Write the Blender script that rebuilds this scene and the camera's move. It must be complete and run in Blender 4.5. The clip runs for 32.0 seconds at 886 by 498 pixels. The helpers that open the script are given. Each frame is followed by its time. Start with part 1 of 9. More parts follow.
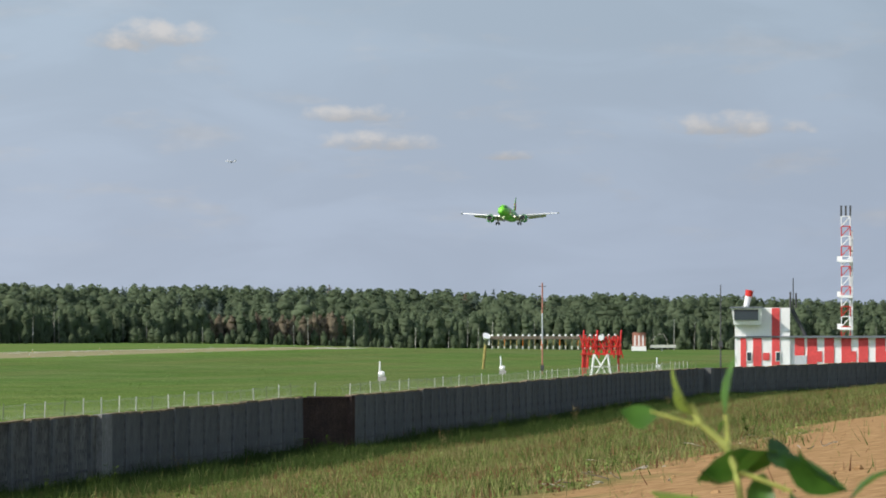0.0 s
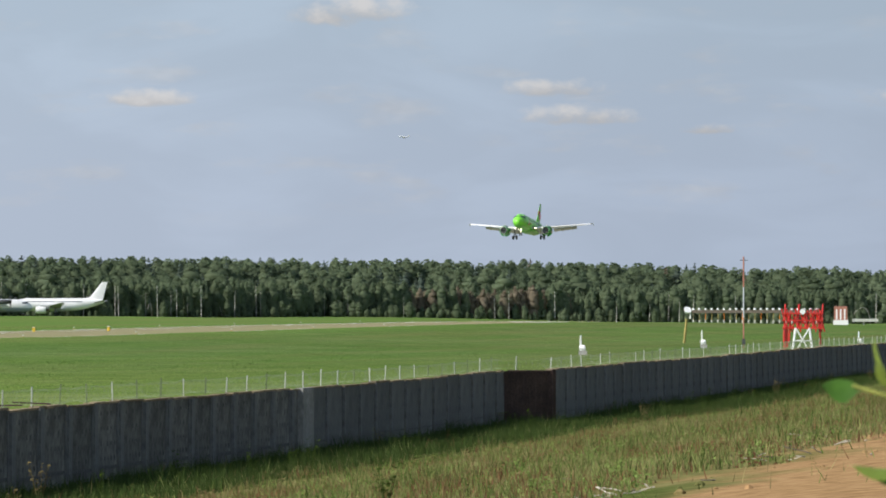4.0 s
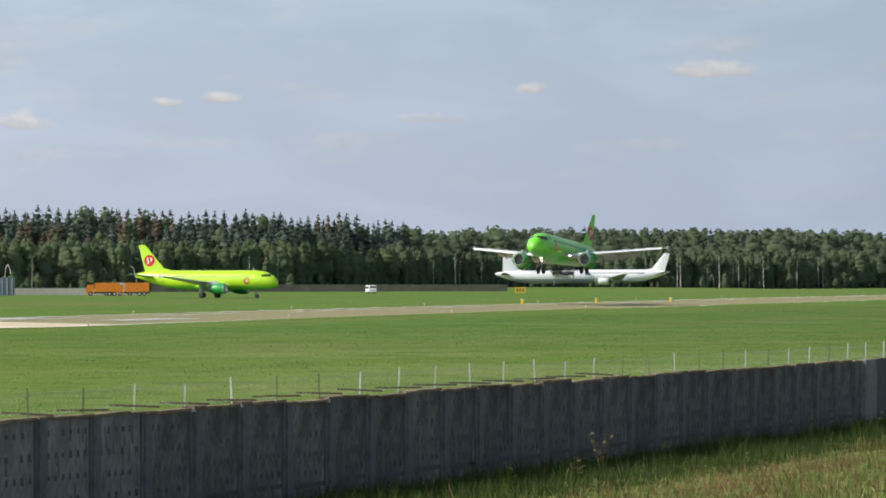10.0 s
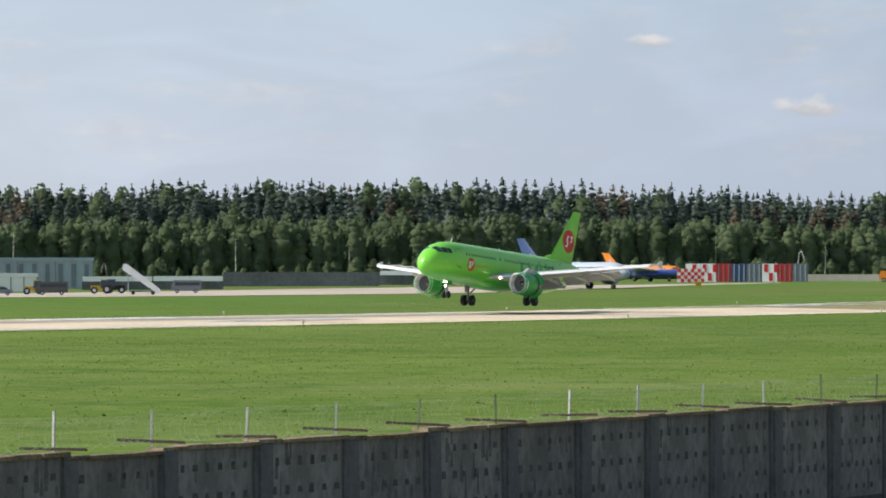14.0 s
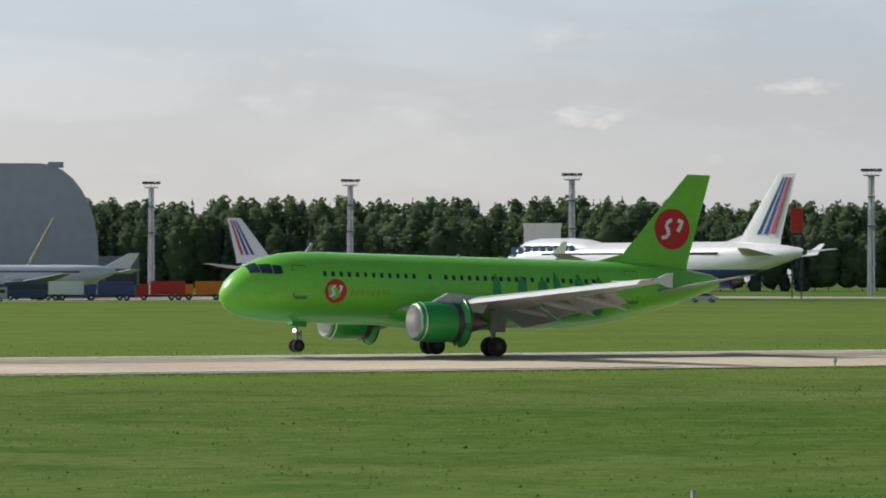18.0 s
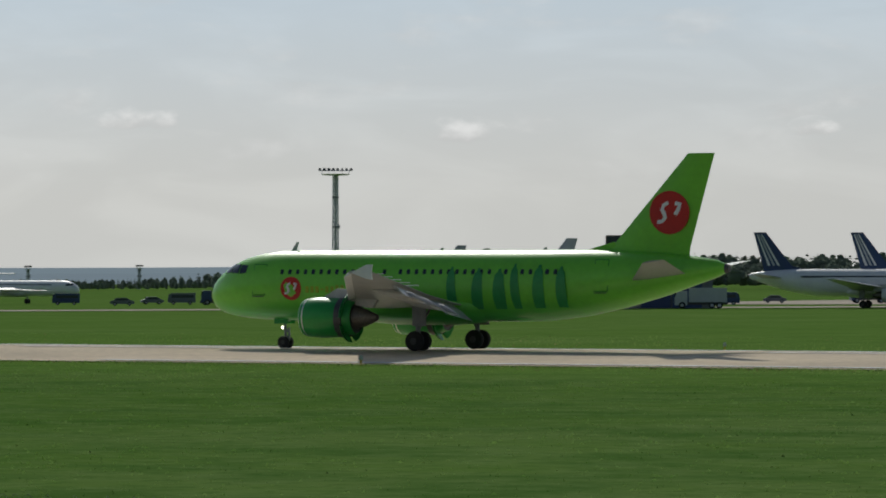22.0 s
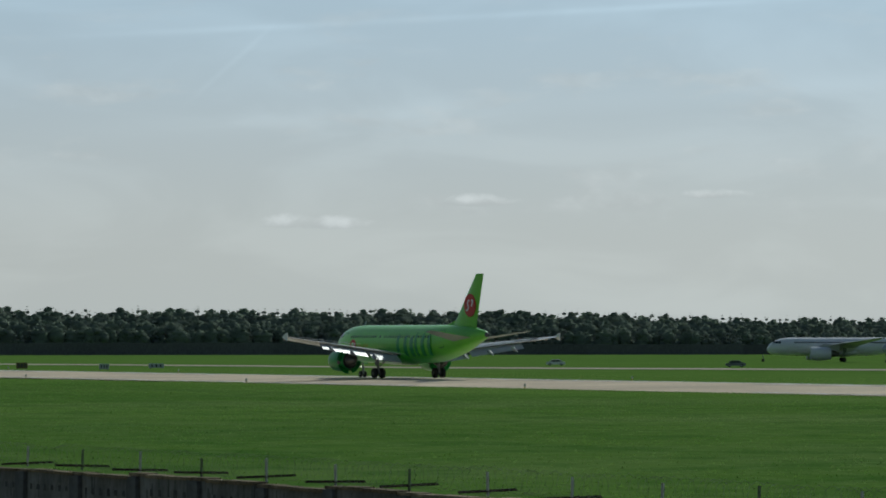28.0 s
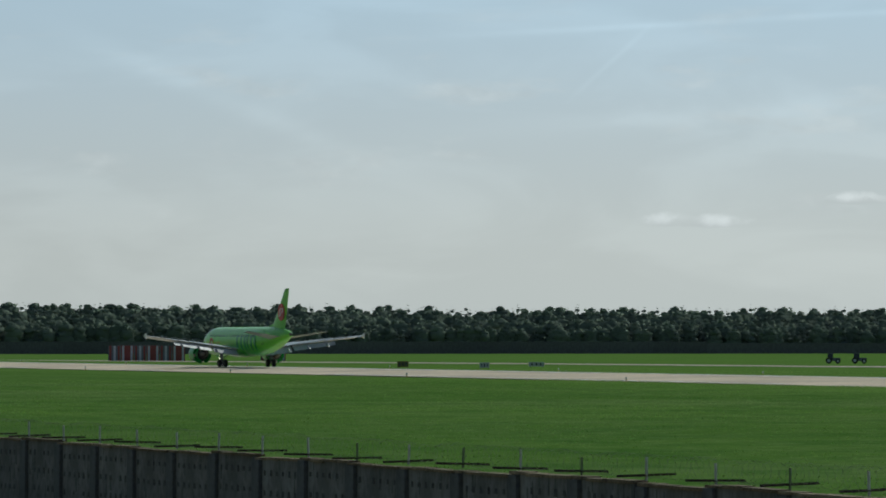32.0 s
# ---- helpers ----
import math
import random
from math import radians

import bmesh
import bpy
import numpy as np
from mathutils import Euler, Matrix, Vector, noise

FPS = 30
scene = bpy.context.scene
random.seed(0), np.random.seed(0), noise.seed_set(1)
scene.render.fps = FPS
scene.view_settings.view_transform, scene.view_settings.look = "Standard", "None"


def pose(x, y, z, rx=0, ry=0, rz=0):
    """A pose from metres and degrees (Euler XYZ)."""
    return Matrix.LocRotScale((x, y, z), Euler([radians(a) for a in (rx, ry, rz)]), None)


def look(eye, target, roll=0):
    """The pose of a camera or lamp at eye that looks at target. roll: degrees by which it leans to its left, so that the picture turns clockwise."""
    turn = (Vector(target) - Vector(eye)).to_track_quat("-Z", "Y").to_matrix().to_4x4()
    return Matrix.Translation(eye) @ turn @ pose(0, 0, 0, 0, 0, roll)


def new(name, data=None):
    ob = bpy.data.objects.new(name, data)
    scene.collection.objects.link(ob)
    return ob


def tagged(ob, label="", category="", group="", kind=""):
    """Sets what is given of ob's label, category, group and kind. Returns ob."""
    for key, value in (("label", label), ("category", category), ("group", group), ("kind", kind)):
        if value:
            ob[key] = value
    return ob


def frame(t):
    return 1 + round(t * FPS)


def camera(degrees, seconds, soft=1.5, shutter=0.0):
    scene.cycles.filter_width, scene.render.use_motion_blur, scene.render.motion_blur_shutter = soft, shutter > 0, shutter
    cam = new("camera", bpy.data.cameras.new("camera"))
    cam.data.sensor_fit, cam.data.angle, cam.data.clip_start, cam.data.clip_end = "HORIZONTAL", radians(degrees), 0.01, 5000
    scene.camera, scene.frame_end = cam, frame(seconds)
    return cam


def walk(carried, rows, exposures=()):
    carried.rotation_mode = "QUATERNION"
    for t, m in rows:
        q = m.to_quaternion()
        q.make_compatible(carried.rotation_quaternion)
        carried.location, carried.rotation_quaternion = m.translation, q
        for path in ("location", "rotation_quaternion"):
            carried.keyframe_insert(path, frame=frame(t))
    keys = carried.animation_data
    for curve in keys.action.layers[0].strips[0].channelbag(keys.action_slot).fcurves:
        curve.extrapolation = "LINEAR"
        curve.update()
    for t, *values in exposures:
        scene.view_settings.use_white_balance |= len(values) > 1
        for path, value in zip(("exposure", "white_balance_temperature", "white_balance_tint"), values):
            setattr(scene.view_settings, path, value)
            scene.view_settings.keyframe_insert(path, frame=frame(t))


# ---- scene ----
# camera on its tripod beside the perimeter wall: (seconds, bearing from north clockwise, tilt up)
EYE_Z = 4.45
PAN = [
    (0, 80.41, 1.219), (0.5, 80.18, 1.177), (1, 79.9, 1.067), (1.5, 79.62, 0.962), (2, 79.29, 0.902),
    (2.5, 78.95, 0.902), (3, 78.56, 0.916), (3.5, 78.14, 0.903), (4.5, 77.24, 0.822), (5.5, 76.28, 0.729),
    (6, 75.82, 0.67), (6.5, 75.31, 0.623), (7, 74.68, 0.576), (7.5, 74.09, 0.527), (8, 73.41, 0.494),
    (8.5, 72.7, 0.479), (9, 71.8, 0.469), (9.5, 70.95, 0.466), (10, 70.13, 0.479), (10.5, 69.41, 0.485),
    (11, 68.52, 0.489), (11.5, 67.47, 0.488), (12, 66.14, 0.459), (12.5, 64.82, 0.42), (13, 63.22, 0.365),
    (13.5, 61.56, 0.317), (14, 59.46, 0.292), (14.5, 57.36, 0.283), (15, 54.78, 0.285), (15.5, 51.91, 0.293),
    (16.5, 44.6, 0.365), (17.5, 34.72, 0.436), (18, 28.39, 0.438), (18.5, 21.94, 0.44), (19, 14.88, 0.409),
    (19.5, 7.8, 0.217), (20, -0.3, 0.092), (20.5, -8.07, 0.117), (21, -15.56, 0.214), (21.5, -21.61, 0.294),
    (22, -27.48, 0.351), (22.5, -32.28, 0.422), (23, -36.74, 0.522), (23.5, -40.5, 0.625), (24, -44.21, 0.791),
    (24.5, -47.29, 0.937), (25.5, -52.45, 1.02), (26.5, -56.88, 1.073), (27, -58.78, 1.145), (27.5, -60.18, 1.189),
    (28, -61.44, 1.206), (28.5, -62.59, 1.206), (29, -63.75, 1.204), (29.5, -64.61, 1.206), (30, -65.49, 1.204),
    (30.5, -66.32, 1.202), (31, -66.66, 1.189), (31.5, -66.61, 1.189), (32, -66.56, 1.188),
]
cam = camera(11.91, 32.0, soft=1.8, shutter=0.03)
walk(cam, [(t, pose(0, 0, EYE_Z, 90 + tilt, 0, -bearing)) for t, bearing, tilt in PAN],
     exposures=[(0, 0.1, 6500, 10), (6, 0.15, 6500, 10), (15, 0.12, 6500, 10), (17.5, -0.28, 6500, 10), (18, -0.5, 6500, 10), (19, -0.42, 6500, 10), (20, -0.72, 6500, 9), (21, -0.92, 6450, 8), (22.5, -1.28, 6380, 6), (23, -1.18, 6350, 5),
                (24, -1.2, 6250, 4), (24.5, -1.32, 6200, 3), (26.5, -1.32, 6050, 1), (28, -1.3, 6000, 0), (30, -1.28, 5990, 0), (32, -1.18, 5980, -1)])
# focus far out, so that the leaves beside the lens go soft
cam.data.dof.use_dof, cam.data.dof.focus_distance, cam.data.dof.aperture_fstop = True, 400.0, 34.0

# ---- light ----
SUN_BEARING, SUN_HEIGHT = -36.0, 37.0

# small fair-weather clouds: bearing, height, half width, half depth in degrees
CLOUDS_EAST = [
    (76.5, 4.1, 0.8, 0.26), (79.2, 3.05, 0.6, 0.15), (79.5, 2.68, 0.75, 0.17), (84.3, 2.9, 0.85, 0.2), (81.3, 2.5, 0.35, 0.1), (71.4, 2.66, 0.26, 0.1),
    (73.7, 2.93, 0.6, 0.16), (66.4, 2.46, 0.25, 0.08), (67.1, 2.54, 0.35, 0.11), (70.0, 2.26, 0.5, 0.1), (64.4, 2.22, 0.45, 0.17), (62.2, 3.1, 0.3, 0.1),
    (50.9, 3.25, 0.6, 0.2), (49.4, 2.22, 1.0, 0.16),
]
CLOUDS_NORTH = [
    (30.3, 2.18, 0.5, 0.2), (33.3, 2.6, 0.6, 0.15), (36.4, 2.95, 0.7, 0.18), (38.8, 2.05, 0.5, 0.25), (15.9, 2.87, 0.7, 0.1), (13.4, 2.3, 0.3, 0.17),
    (14.3, 2.25, 0.4, 0.15), (17.1, 2.0, 0.6, 0.17), (3.2, 3.27, 1.0, 0.32), (8.3, 2.15, 0.9, 0.25), (2.7, 3.15, 1.5, 0.28), (-4.7, 2.25, 1.6, 0.24),
    (-12.5, 2.6, 1.1, 0.3), (-10.3, 2.2, 1.5, 0.27), (-8.5, 2.78, 0.9, 0.13), (-5.6, 2.2, 2.6, 0.28),
]
CLOUDS_WEST = [
    (-11.1, 3.15, 0.75, 0.13), (-13.5, 3.28, 0.8, 0.13), (-17.4, 2.5, 1.0, 0.17), (-17.3, 2.05, 0.5, 0.18), (-15.6, 1.85, 0.45, 0.17), (-27.2, 1.95, 0.5, 0.2),
    (-22.5, 2.0, 0.3, 0.15), (-31.6, 2.1, 0.55, 0.18), (-40.8, 2.23, 0.42, 0.15), (-37.8, 1.75, 1.0, 0.14), (-45.5, 2.28, 0.4, 0.17), (-43.9, 1.97, 0.7, 0.12),
    (-60.9, 1.87, 0.42, 0.1), (-54.7, 1.52, 0.55, 0.12), (-63.2, 1.58, 0.65, 0.13), (-57.8, 1.95, 0.4, 0.08),
]


def sun_and_sky():
    lamp = bpy.data.lights.new("sun", "SUN")
    lamp.energy, lamp.angle, lamp.color = 4.6, radians(0.6), (1.0, 0.95, 0.87)
    ob = new("sun", lamp)
    b, e = radians(SUN_BEARING), radians(SUN_HEIGHT)
    ob.matrix_world = look((0, 0, 300), (-300 * math.sin(b), -300 * math.cos(b), 300 - 300 * math.tan(e)))
    world = bpy.data.worlds.new("sky")
    world.use_nodes = True
    scene.world = world
    nt = world.node_tree
    n, l = nt.nodes, nt.links
    n.clear()

    def math_node(op, a, b=None, c=None):
        k = n.new("ShaderNodeMath")
        k.operation = op
        for i, v in enumerate((a, b, c)):
            if v is None:
                continue
            if isinstance(v, (int, float)):
                k.inputs[i].default_value = v
            else:
                l.new(v, k.inputs[i])
        return k.outputs[0]

    def vector(op, a, b):
        k = n.new("ShaderNodeVectorMath")
        k.operation = op
        for i, v in enumerate((a, b)):
            if isinstance(v, tuple):
                k.inputs[i].default_value = v
            else:
                l.new(v, k.inputs[i])
        return k

    def blend(f, a, b):
        k = n.new("ShaderNodeMix")
        k.data_type = "RGBA"
        for name, v in (("Factor", f), ("A", a), ("B", b)):
            if isinstance(v, tuple):
                k.inputs[name].default_value = v
            else:
                l.new(v, k.inputs[name])
        return k.outputs["Result"]

    def band(v, lo, hi, a=0.0, b=1.0):
        k = n.new("ShaderNodeMapRange")
        k.interpolation_type = "SMOOTHSTEP"
        l.new(v, k.inputs["Value"])
        for name, q in (("From Min", lo), ("From Max", hi), ("To Min", a), ("To Max", b)):
            k.inputs[name].default_value = q
        return k.outputs[0]

    out, bg = n.new("ShaderNodeOutputWorld"), n.new("ShaderNodeBackground")
    sky = n.new("ShaderNodeTexSky")
    sky.sky_type, sky.sun_disc = "NISHITA", False
    sky.sun_elevation, sky.sun_rotation = e, b
    sky.air_density, sky.dust_density, sky.ozone_density = 1.0, 0.6, 1.0
    high = vector("SCALE", sky.outputs[0], (0, 0, 0))
    high.inputs["Scale"].default_value = 0.10
    tc = n.new("ShaderNodeTexCoord")
    way = tc.outputs["Generated"]
    sep = n.new("ShaderNodeSeparateXYZ")
    l.new(way, sep.inputs[0])
    bearing = math_node("MULTIPLY", math_node("ARCTAN2", sep.outputs["X"], sep.outputs["Y"]), 57.2958)
    height = math_node("MULTIPLY", math_node("ARCSINE", sep.outputs["Z"]), 57.2958)
    # summer haze, brighter towards the sun
    to_sun = vector("DOT_PRODUCT", way, (math.sin(b) * math.cos(e), math.cos(b) * math.cos(e), math.sin(e))).outputs["Value"]
    near = math_node("POWER", math_node("MULTIPLY_ADD", to_sun, 0.5, 0.5), 2.5)
    light = math_node("MULTIPLY_ADD", near, 1.27, 0.35)
    tint = blend(band(near, 0.02, 0.42), (0.85, 1.0, 1.25, 1), (1.02, 1.0, 0.96, 1))
    tint = blend(band(height, 0.8, 5.5, 0.0, 0.85), tint, (0.80, 1.0, 1.20, 1))
    haze = vector("SCALE", tint, (0, 0, 0))
    l.new(light, haze.inputs["Scale"])
    # thin streaks of high cloud
    flat = n.new("ShaderNodeCombineXYZ")
    l.new(bearing, flat.inputs[0]), l.new(height, flat.inputs[1])
    wide = vector("MULTIPLY", flat.outputs[0], (0.30, 0.95, 0.0)).outputs["Vector"]
    streak = n.new("ShaderNodeTexNoise")
    streak.inputs["Scale"].default_value, streak.inputs["Detail"].default_value, streak.inputs["Distortion"].default_value = 1.0, 5, 0.6
    l.new(wide, streak.inputs["Vector"])
    veil = vector("SCALE", haze.outputs["Vector"], (0, 0, 0))
    shine = band(streak.outputs["Fac"], 0.42, 0.66, 0.985, 1.06)
    # old vapour trails spread by the wind: bearing, height, slope, half width, reach, brightness
    for az, el, slope, wide_deg, reach, gain in ((-61.0, 4.34, 0.052, 0.045, 5.0, 0.10), (-60.0, 3.15, 0.061, 0.16, 7.0, 0.06), (-69.5, 3.2, -0.42, 0.16, 2.2, 0.07), (-64.3, 3.7, 0.9, 0.05, 0.5, 0.05)):
        off = math_node("SUBTRACT", math_node("SUBTRACT", height, el), math_node("MULTIPLY_ADD", bearing, slope, -az * slope))
        q = math_node("ADD", math_node("POWER", math_node("ABSOLUTE", math_node("DIVIDE", off, wide_deg)), 2.0), math_node("POWER", math_node("ABSOLUTE", math_node("DIVIDE", math_node("SUBTRACT", bearing, az), reach)), 4.0))
        trail = math_node("MULTIPLY", math_node("POWER", 2.718, math_node("MULTIPLY", q, -1.0)), band(streak.outputs["Fac"], 0.3, 0.6, 0.4 * gain, gain))
        shine = math_node("ADD", shine, trail)
    l.new(shine, veil.inputs["Scale"])
    # heaps of fair-weather cloud
    rough = n.new("ShaderNodeTexNoise")
    rough.inputs["Scale"].default_value, rough.inputs["Detail"].default_value, rough.inputs["Roughness"].default_value = 2.3, 5, 0.5
    l.new(vector("MULTIPLY", flat.outputs[0], (1.0, 1.6, 0.0)).outputs["Vector"], rough.inputs["Vector"])
    total = lift = None
    for az, el, w, h in CLOUDS_EAST + CLOUDS_NORTH + CLOUDS_WEST:
        d = vector("MULTIPLY", vector("SUBTRACT", flat.outputs[0], (az, el - 0.25 * h, 0)).outputs["Vector"], (1 / w, 1 / h, 0))
        q = vector("DOT_PRODUCT", d.outputs["Vector"], d.outputs["Vector"]).outputs["Value"]
        s2 = n.new("ShaderNodeSeparateXYZ")
        l.new(d.outputs["Vector"], s2.inputs[0])
        # flat below: the lower half is squeezed
        q = math_node("ADD", q, math_node("MULTIPLY", math_node("MAXIMUM", math_node("MULTIPLY_ADD", s2.outputs["Y"], -1.0, -0.35), 0.0), 3.0))
        up = math_node("MULTIPLY", math_node("COMPARE", q, 0.0, 1.6), s2.outputs["Y"])
        total = q if total is None else math_node("SMOOTH_MIN", total, q, 0.3)
        lift = up if lift is None else math_node("ADD", lift, up)
    puff = math_node("ADD", math_node("MULTIPLY", total, -0.62), math_node("MULTIPLY_ADD", rough.outputs["Fac"], 3.0, -0.80))
    wisp = n.new("ShaderNodeTexNoise")
    wisp.inputs["Scale"].default_value, wisp.inputs["Detail"].default_value, wisp.inputs["Roughness"].default_value = 1.0, 6, 0.55
    l.new(vector("MULTIPLY", flat.outputs[0], (0.55, 1.9, 0.0)).outputs["Vector"], wisp.inputs["Vector"])
    faint = math_node("MULTIPLY", band(wisp.outputs["Fac"], 0.52, 0.72, 0.0, 0.34), math_node("MULTIPLY", band(height, 1.0, 1.8), band(height, 5.5, 3.2)))
    cover = math_node("MAXIMUM", band(puff, -0.25, 1.0, 0.0, 0.85), faint)
    body = math_node("ADD", lift, math_node("MULTIPLY_ADD", rough.outputs["Fac"], 2.4, -1.2))
    crest = math_node("MULTIPLY", light, band(body, -0.6, 0.75, 0.93, 1.32))
    white = vector("SCALE", (1.01, 0.99, 0.98), (0, 0, 0))
    l.new(crest, white.inputs["Scale"])
    low = blend(cover, veil.outputs["Vector"], white.outputs["Vector"])
    whole = blend(band(height, 10.0, 38.0), low, high.outputs["Vector"])
    l.new(whole, bg.inputs["Color"])
    bg.inputs["Strength"].default_value = 1.0
    l.new(bg.outputs[0], out.inputs["Surface"])


sun_and_sky()


# ---- materials ----
def shader(name, colour, rough=0.6, metal=0.0, vary=0.15, scale=1.0, bump=0.0, second=None, spread=0.5, coat=0.0, isle=0.0, fine=8.0, spec=0.5, thin=0.0, streak=1.0, each=0.0):
    """A surface whose colour wanders at two scales, with a fine relief."""
    m = bpy.data.materials.new(name)
    m.use_nodes = True
    n, l = m.node_tree.nodes, m.node_tree.links
    b = n["Principled BSDF"]
    b.inputs["Roughness"].default_value, b.inputs["Metallic"].default_value = rough, metal
    b.inputs["Coat Weight"].default_value = coat
    b.inputs["Specular IOR Level"].default_value = spec
    tc = n.new("ShaderNodeTexCoord")
    mp = n.new("ShaderNodeMapping")
    mp.inputs["Scale"].default_value = (1, 1, streak)
    l.new(tc.outputs["Object"], mp.inputs["Vector"])
    geo = n.new("ShaderNodeNewGeometry")
    big, small = n.new("ShaderNodeTexNoise"), n.new("ShaderNodeTexNoise")
    for tex, s, d in ((big, scale, 4), (small, scale * fine, 3)):
        tex.inputs["Scale"].default_value, tex.inputs["Detail"].default_value = s, d
        l.new(mp.outputs["Vector"], tex.inputs["Vector"])
    ramp = n.new("ShaderNodeValToRGB")
    ramp.color_ramp.elements[0].position, ramp.color_ramp.elements[1].position = 0.5 - spread * 0.4, 0.5 + spread * 0.4
    second = second or tuple(min(1, c * (1 + vary)) for c in colour)
    ramp.color_ramp.elements[0].color = (*(c * (1 - vary) for c in colour), 1)
    ramp.color_ramp.elements[1].color = (*second, 1)
    l.new(big.outputs["Fac"], ramp.inputs["Fac"])
    hsv = n.new("ShaderNodeHueSaturation")
    l.new(ramp.outputs["Color"], hsv.inputs["Color"])
    mul = n.new("ShaderNodeMapRange")
    mul.inputs["From Min"].default_value, mul.inputs["From Max"].default_value = 0.25, 0.75
    mul.inputs["To Min"].default_value, mul.inputs["To Max"].default_value = 1 - vary, 1 + vary
    l.new(small.outputs["Fac"], mul.inputs["Value"])
    value = mul.outputs[0]
    if isle:
        r = n.new("ShaderNodeMapRange")
        r.inputs["To Min"].default_value, r.inputs["To Max"].default_value = 1 - isle, 1 + isle
        l.new(geo.outputs["Random Per Island"], r.inputs["Value"])
        mm = n.new("ShaderNodeMath")
        mm.operation = "MULTIPLY"
        l.new(value, mm.inputs[0]), l.new(r.outputs[0], mm.inputs[1])
        value = mm.outputs[0]
    if each:
        info, r, mm = n.new("ShaderNodeObjectInfo"), n.new("ShaderNodeMapRange"), n.new("ShaderNodeMath")
        r.inputs["To Min"].default_value, r.inputs["To Max"].default_value = 1 - each, 1 + each
        mm.operation = "MULTIPLY"
        l.new(info.outputs["Random"], r.inputs["Value"])
        l.new(value, mm.inputs[0]), l.new(r.outputs[0], mm.inputs[1])
        value = mm.outputs[0]
    l.new(value, hsv.inputs["Value"])
    l.new(hsv.outputs["Color"], b.inputs["Base Color"])
    if bump:
        bn = n.new("ShaderNodeBump")
        bn.inputs["Strength"].default_value, bn.inputs["Distance"].default_value = bump, 0.05
        l.new(small.outputs["Fac"], bn.inputs["Height"])
        l.new(bn.outputs[0], b.inputs["Normal"])
    if thin:
        tr, mix, out = n.new("ShaderNodeBsdfTranslucent"), n.new("ShaderNodeMixShader"), n["Material Output"]
        l.new(hsv.outputs["Color"], tr.inputs["Color"])
        mix.inputs["Fac"].default_value = thin
        l.new(b.outputs[0], mix.inputs[1]), l.new(tr.outputs[0], mix.inputs[2])
        l.new(mix.outputs[0], out.inputs["Surface"])
    return m


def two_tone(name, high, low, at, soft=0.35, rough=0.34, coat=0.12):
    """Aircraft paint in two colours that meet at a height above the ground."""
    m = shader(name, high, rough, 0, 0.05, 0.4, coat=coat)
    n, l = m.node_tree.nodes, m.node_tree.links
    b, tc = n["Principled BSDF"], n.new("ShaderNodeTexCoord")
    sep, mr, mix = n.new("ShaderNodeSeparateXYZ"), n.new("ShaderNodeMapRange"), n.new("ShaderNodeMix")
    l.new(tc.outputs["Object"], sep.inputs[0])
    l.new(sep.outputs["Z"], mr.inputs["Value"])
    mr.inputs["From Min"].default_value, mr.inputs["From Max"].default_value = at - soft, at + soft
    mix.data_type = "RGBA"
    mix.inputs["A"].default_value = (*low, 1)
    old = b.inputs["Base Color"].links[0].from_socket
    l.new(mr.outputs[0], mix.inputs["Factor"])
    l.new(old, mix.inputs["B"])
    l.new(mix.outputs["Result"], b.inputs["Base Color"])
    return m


def glow(name, colour, strength):
    m = bpy.data.materials.new(name)
    m.use_nodes = True
    b = m.node_tree.nodes["Principled BSDF"]
    b.inputs["Base Color"].default_value = (*colour, 1)
    b.inputs["Emission Color"].default_value = (*colour, 1)
    b.inputs["Emission Strength"].default_value = strength
    return m


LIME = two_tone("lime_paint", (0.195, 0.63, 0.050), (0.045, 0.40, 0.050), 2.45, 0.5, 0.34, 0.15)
# lime paint of the parked jet, yellowed and lightened for sun on its flank
LIME_SUNLIT = two_tone("sunlit_lime_paint", (0.47, 0.72, 0.025), (0.10, 0.50, 0.040), 2.5, 0.5, 0.36, 0.1)
LIME_FIN = shader("sunlit_lime_plain", (0.45, 0.70, 0.025), 0.38, 0, 0.05, 0.4, coat=0.06)
SEAM_GREEN = shader("green_seam", (0.05, 0.30, 0.03), 0.5, 0, 0.05, 0.4)
TAIL_GREY = shader("tailplane_grey", (0.27, 0.31, 0.27), 0.45, 0, 0.08, 0.4)
LIME_PLAIN = shader("lime_paint_plain", (0.20, 0.62, 0.040), 0.38, 0, 0.05, 0.4, coat=0.06)
GREEN = shader("green_paint", (0.02, 0.30, 0.05), 0.34, 0, 0.06, 0.5, coat=0.12)
DARK_GREEN = shader("dark_green_paint", (0.035, 0.30, 0.07), 0.35, 0, 0.08, 0.5)
HOUSE_RED = shader("faded_red_wall_paint", (0.66, 0.07, 0.07), 0.7, 0, 0.12, 0.6)
RED = shader("red_paint", (0.55, 0.02, 0.015), 0.4, 0, 0.06, 1)
ORANGE = shader("orange_paint", (0.75, 0.22, 0.01), 0.45, 0, 0.08, 1)
WHITE = shader("white_paint", (0.83, 0.83, 0.82), 0.35, 0, 0.04, 0.3)
SILVER = shader("silver_skin", (0.33, 0.37, 0.44), 0.42, 0.2, 0.10, 0.3)
WING_GREY = shader("wing_grey", (0.45, 0.45, 0.445), 0.36, 0.1, 0.08, 0.4)
LIGHT_GREY = shader("light_grey_paint", (0.5, 0.52, 0.55), 0.4, 0, 0.06, 0.4)
DARK_METAL = shader("dark_metal", (0.09, 0.09, 0.09), 0.5, 0.5, 0.2, 2)
RUBBER = shader("rubber", (0.02, 0.02, 0.02), 0.8, 0, 0.2, 3)
GLASS_DARK = shader("dark_window", (0.03, 0.045, 0.055), 0.12, 0, 0.05, 1)
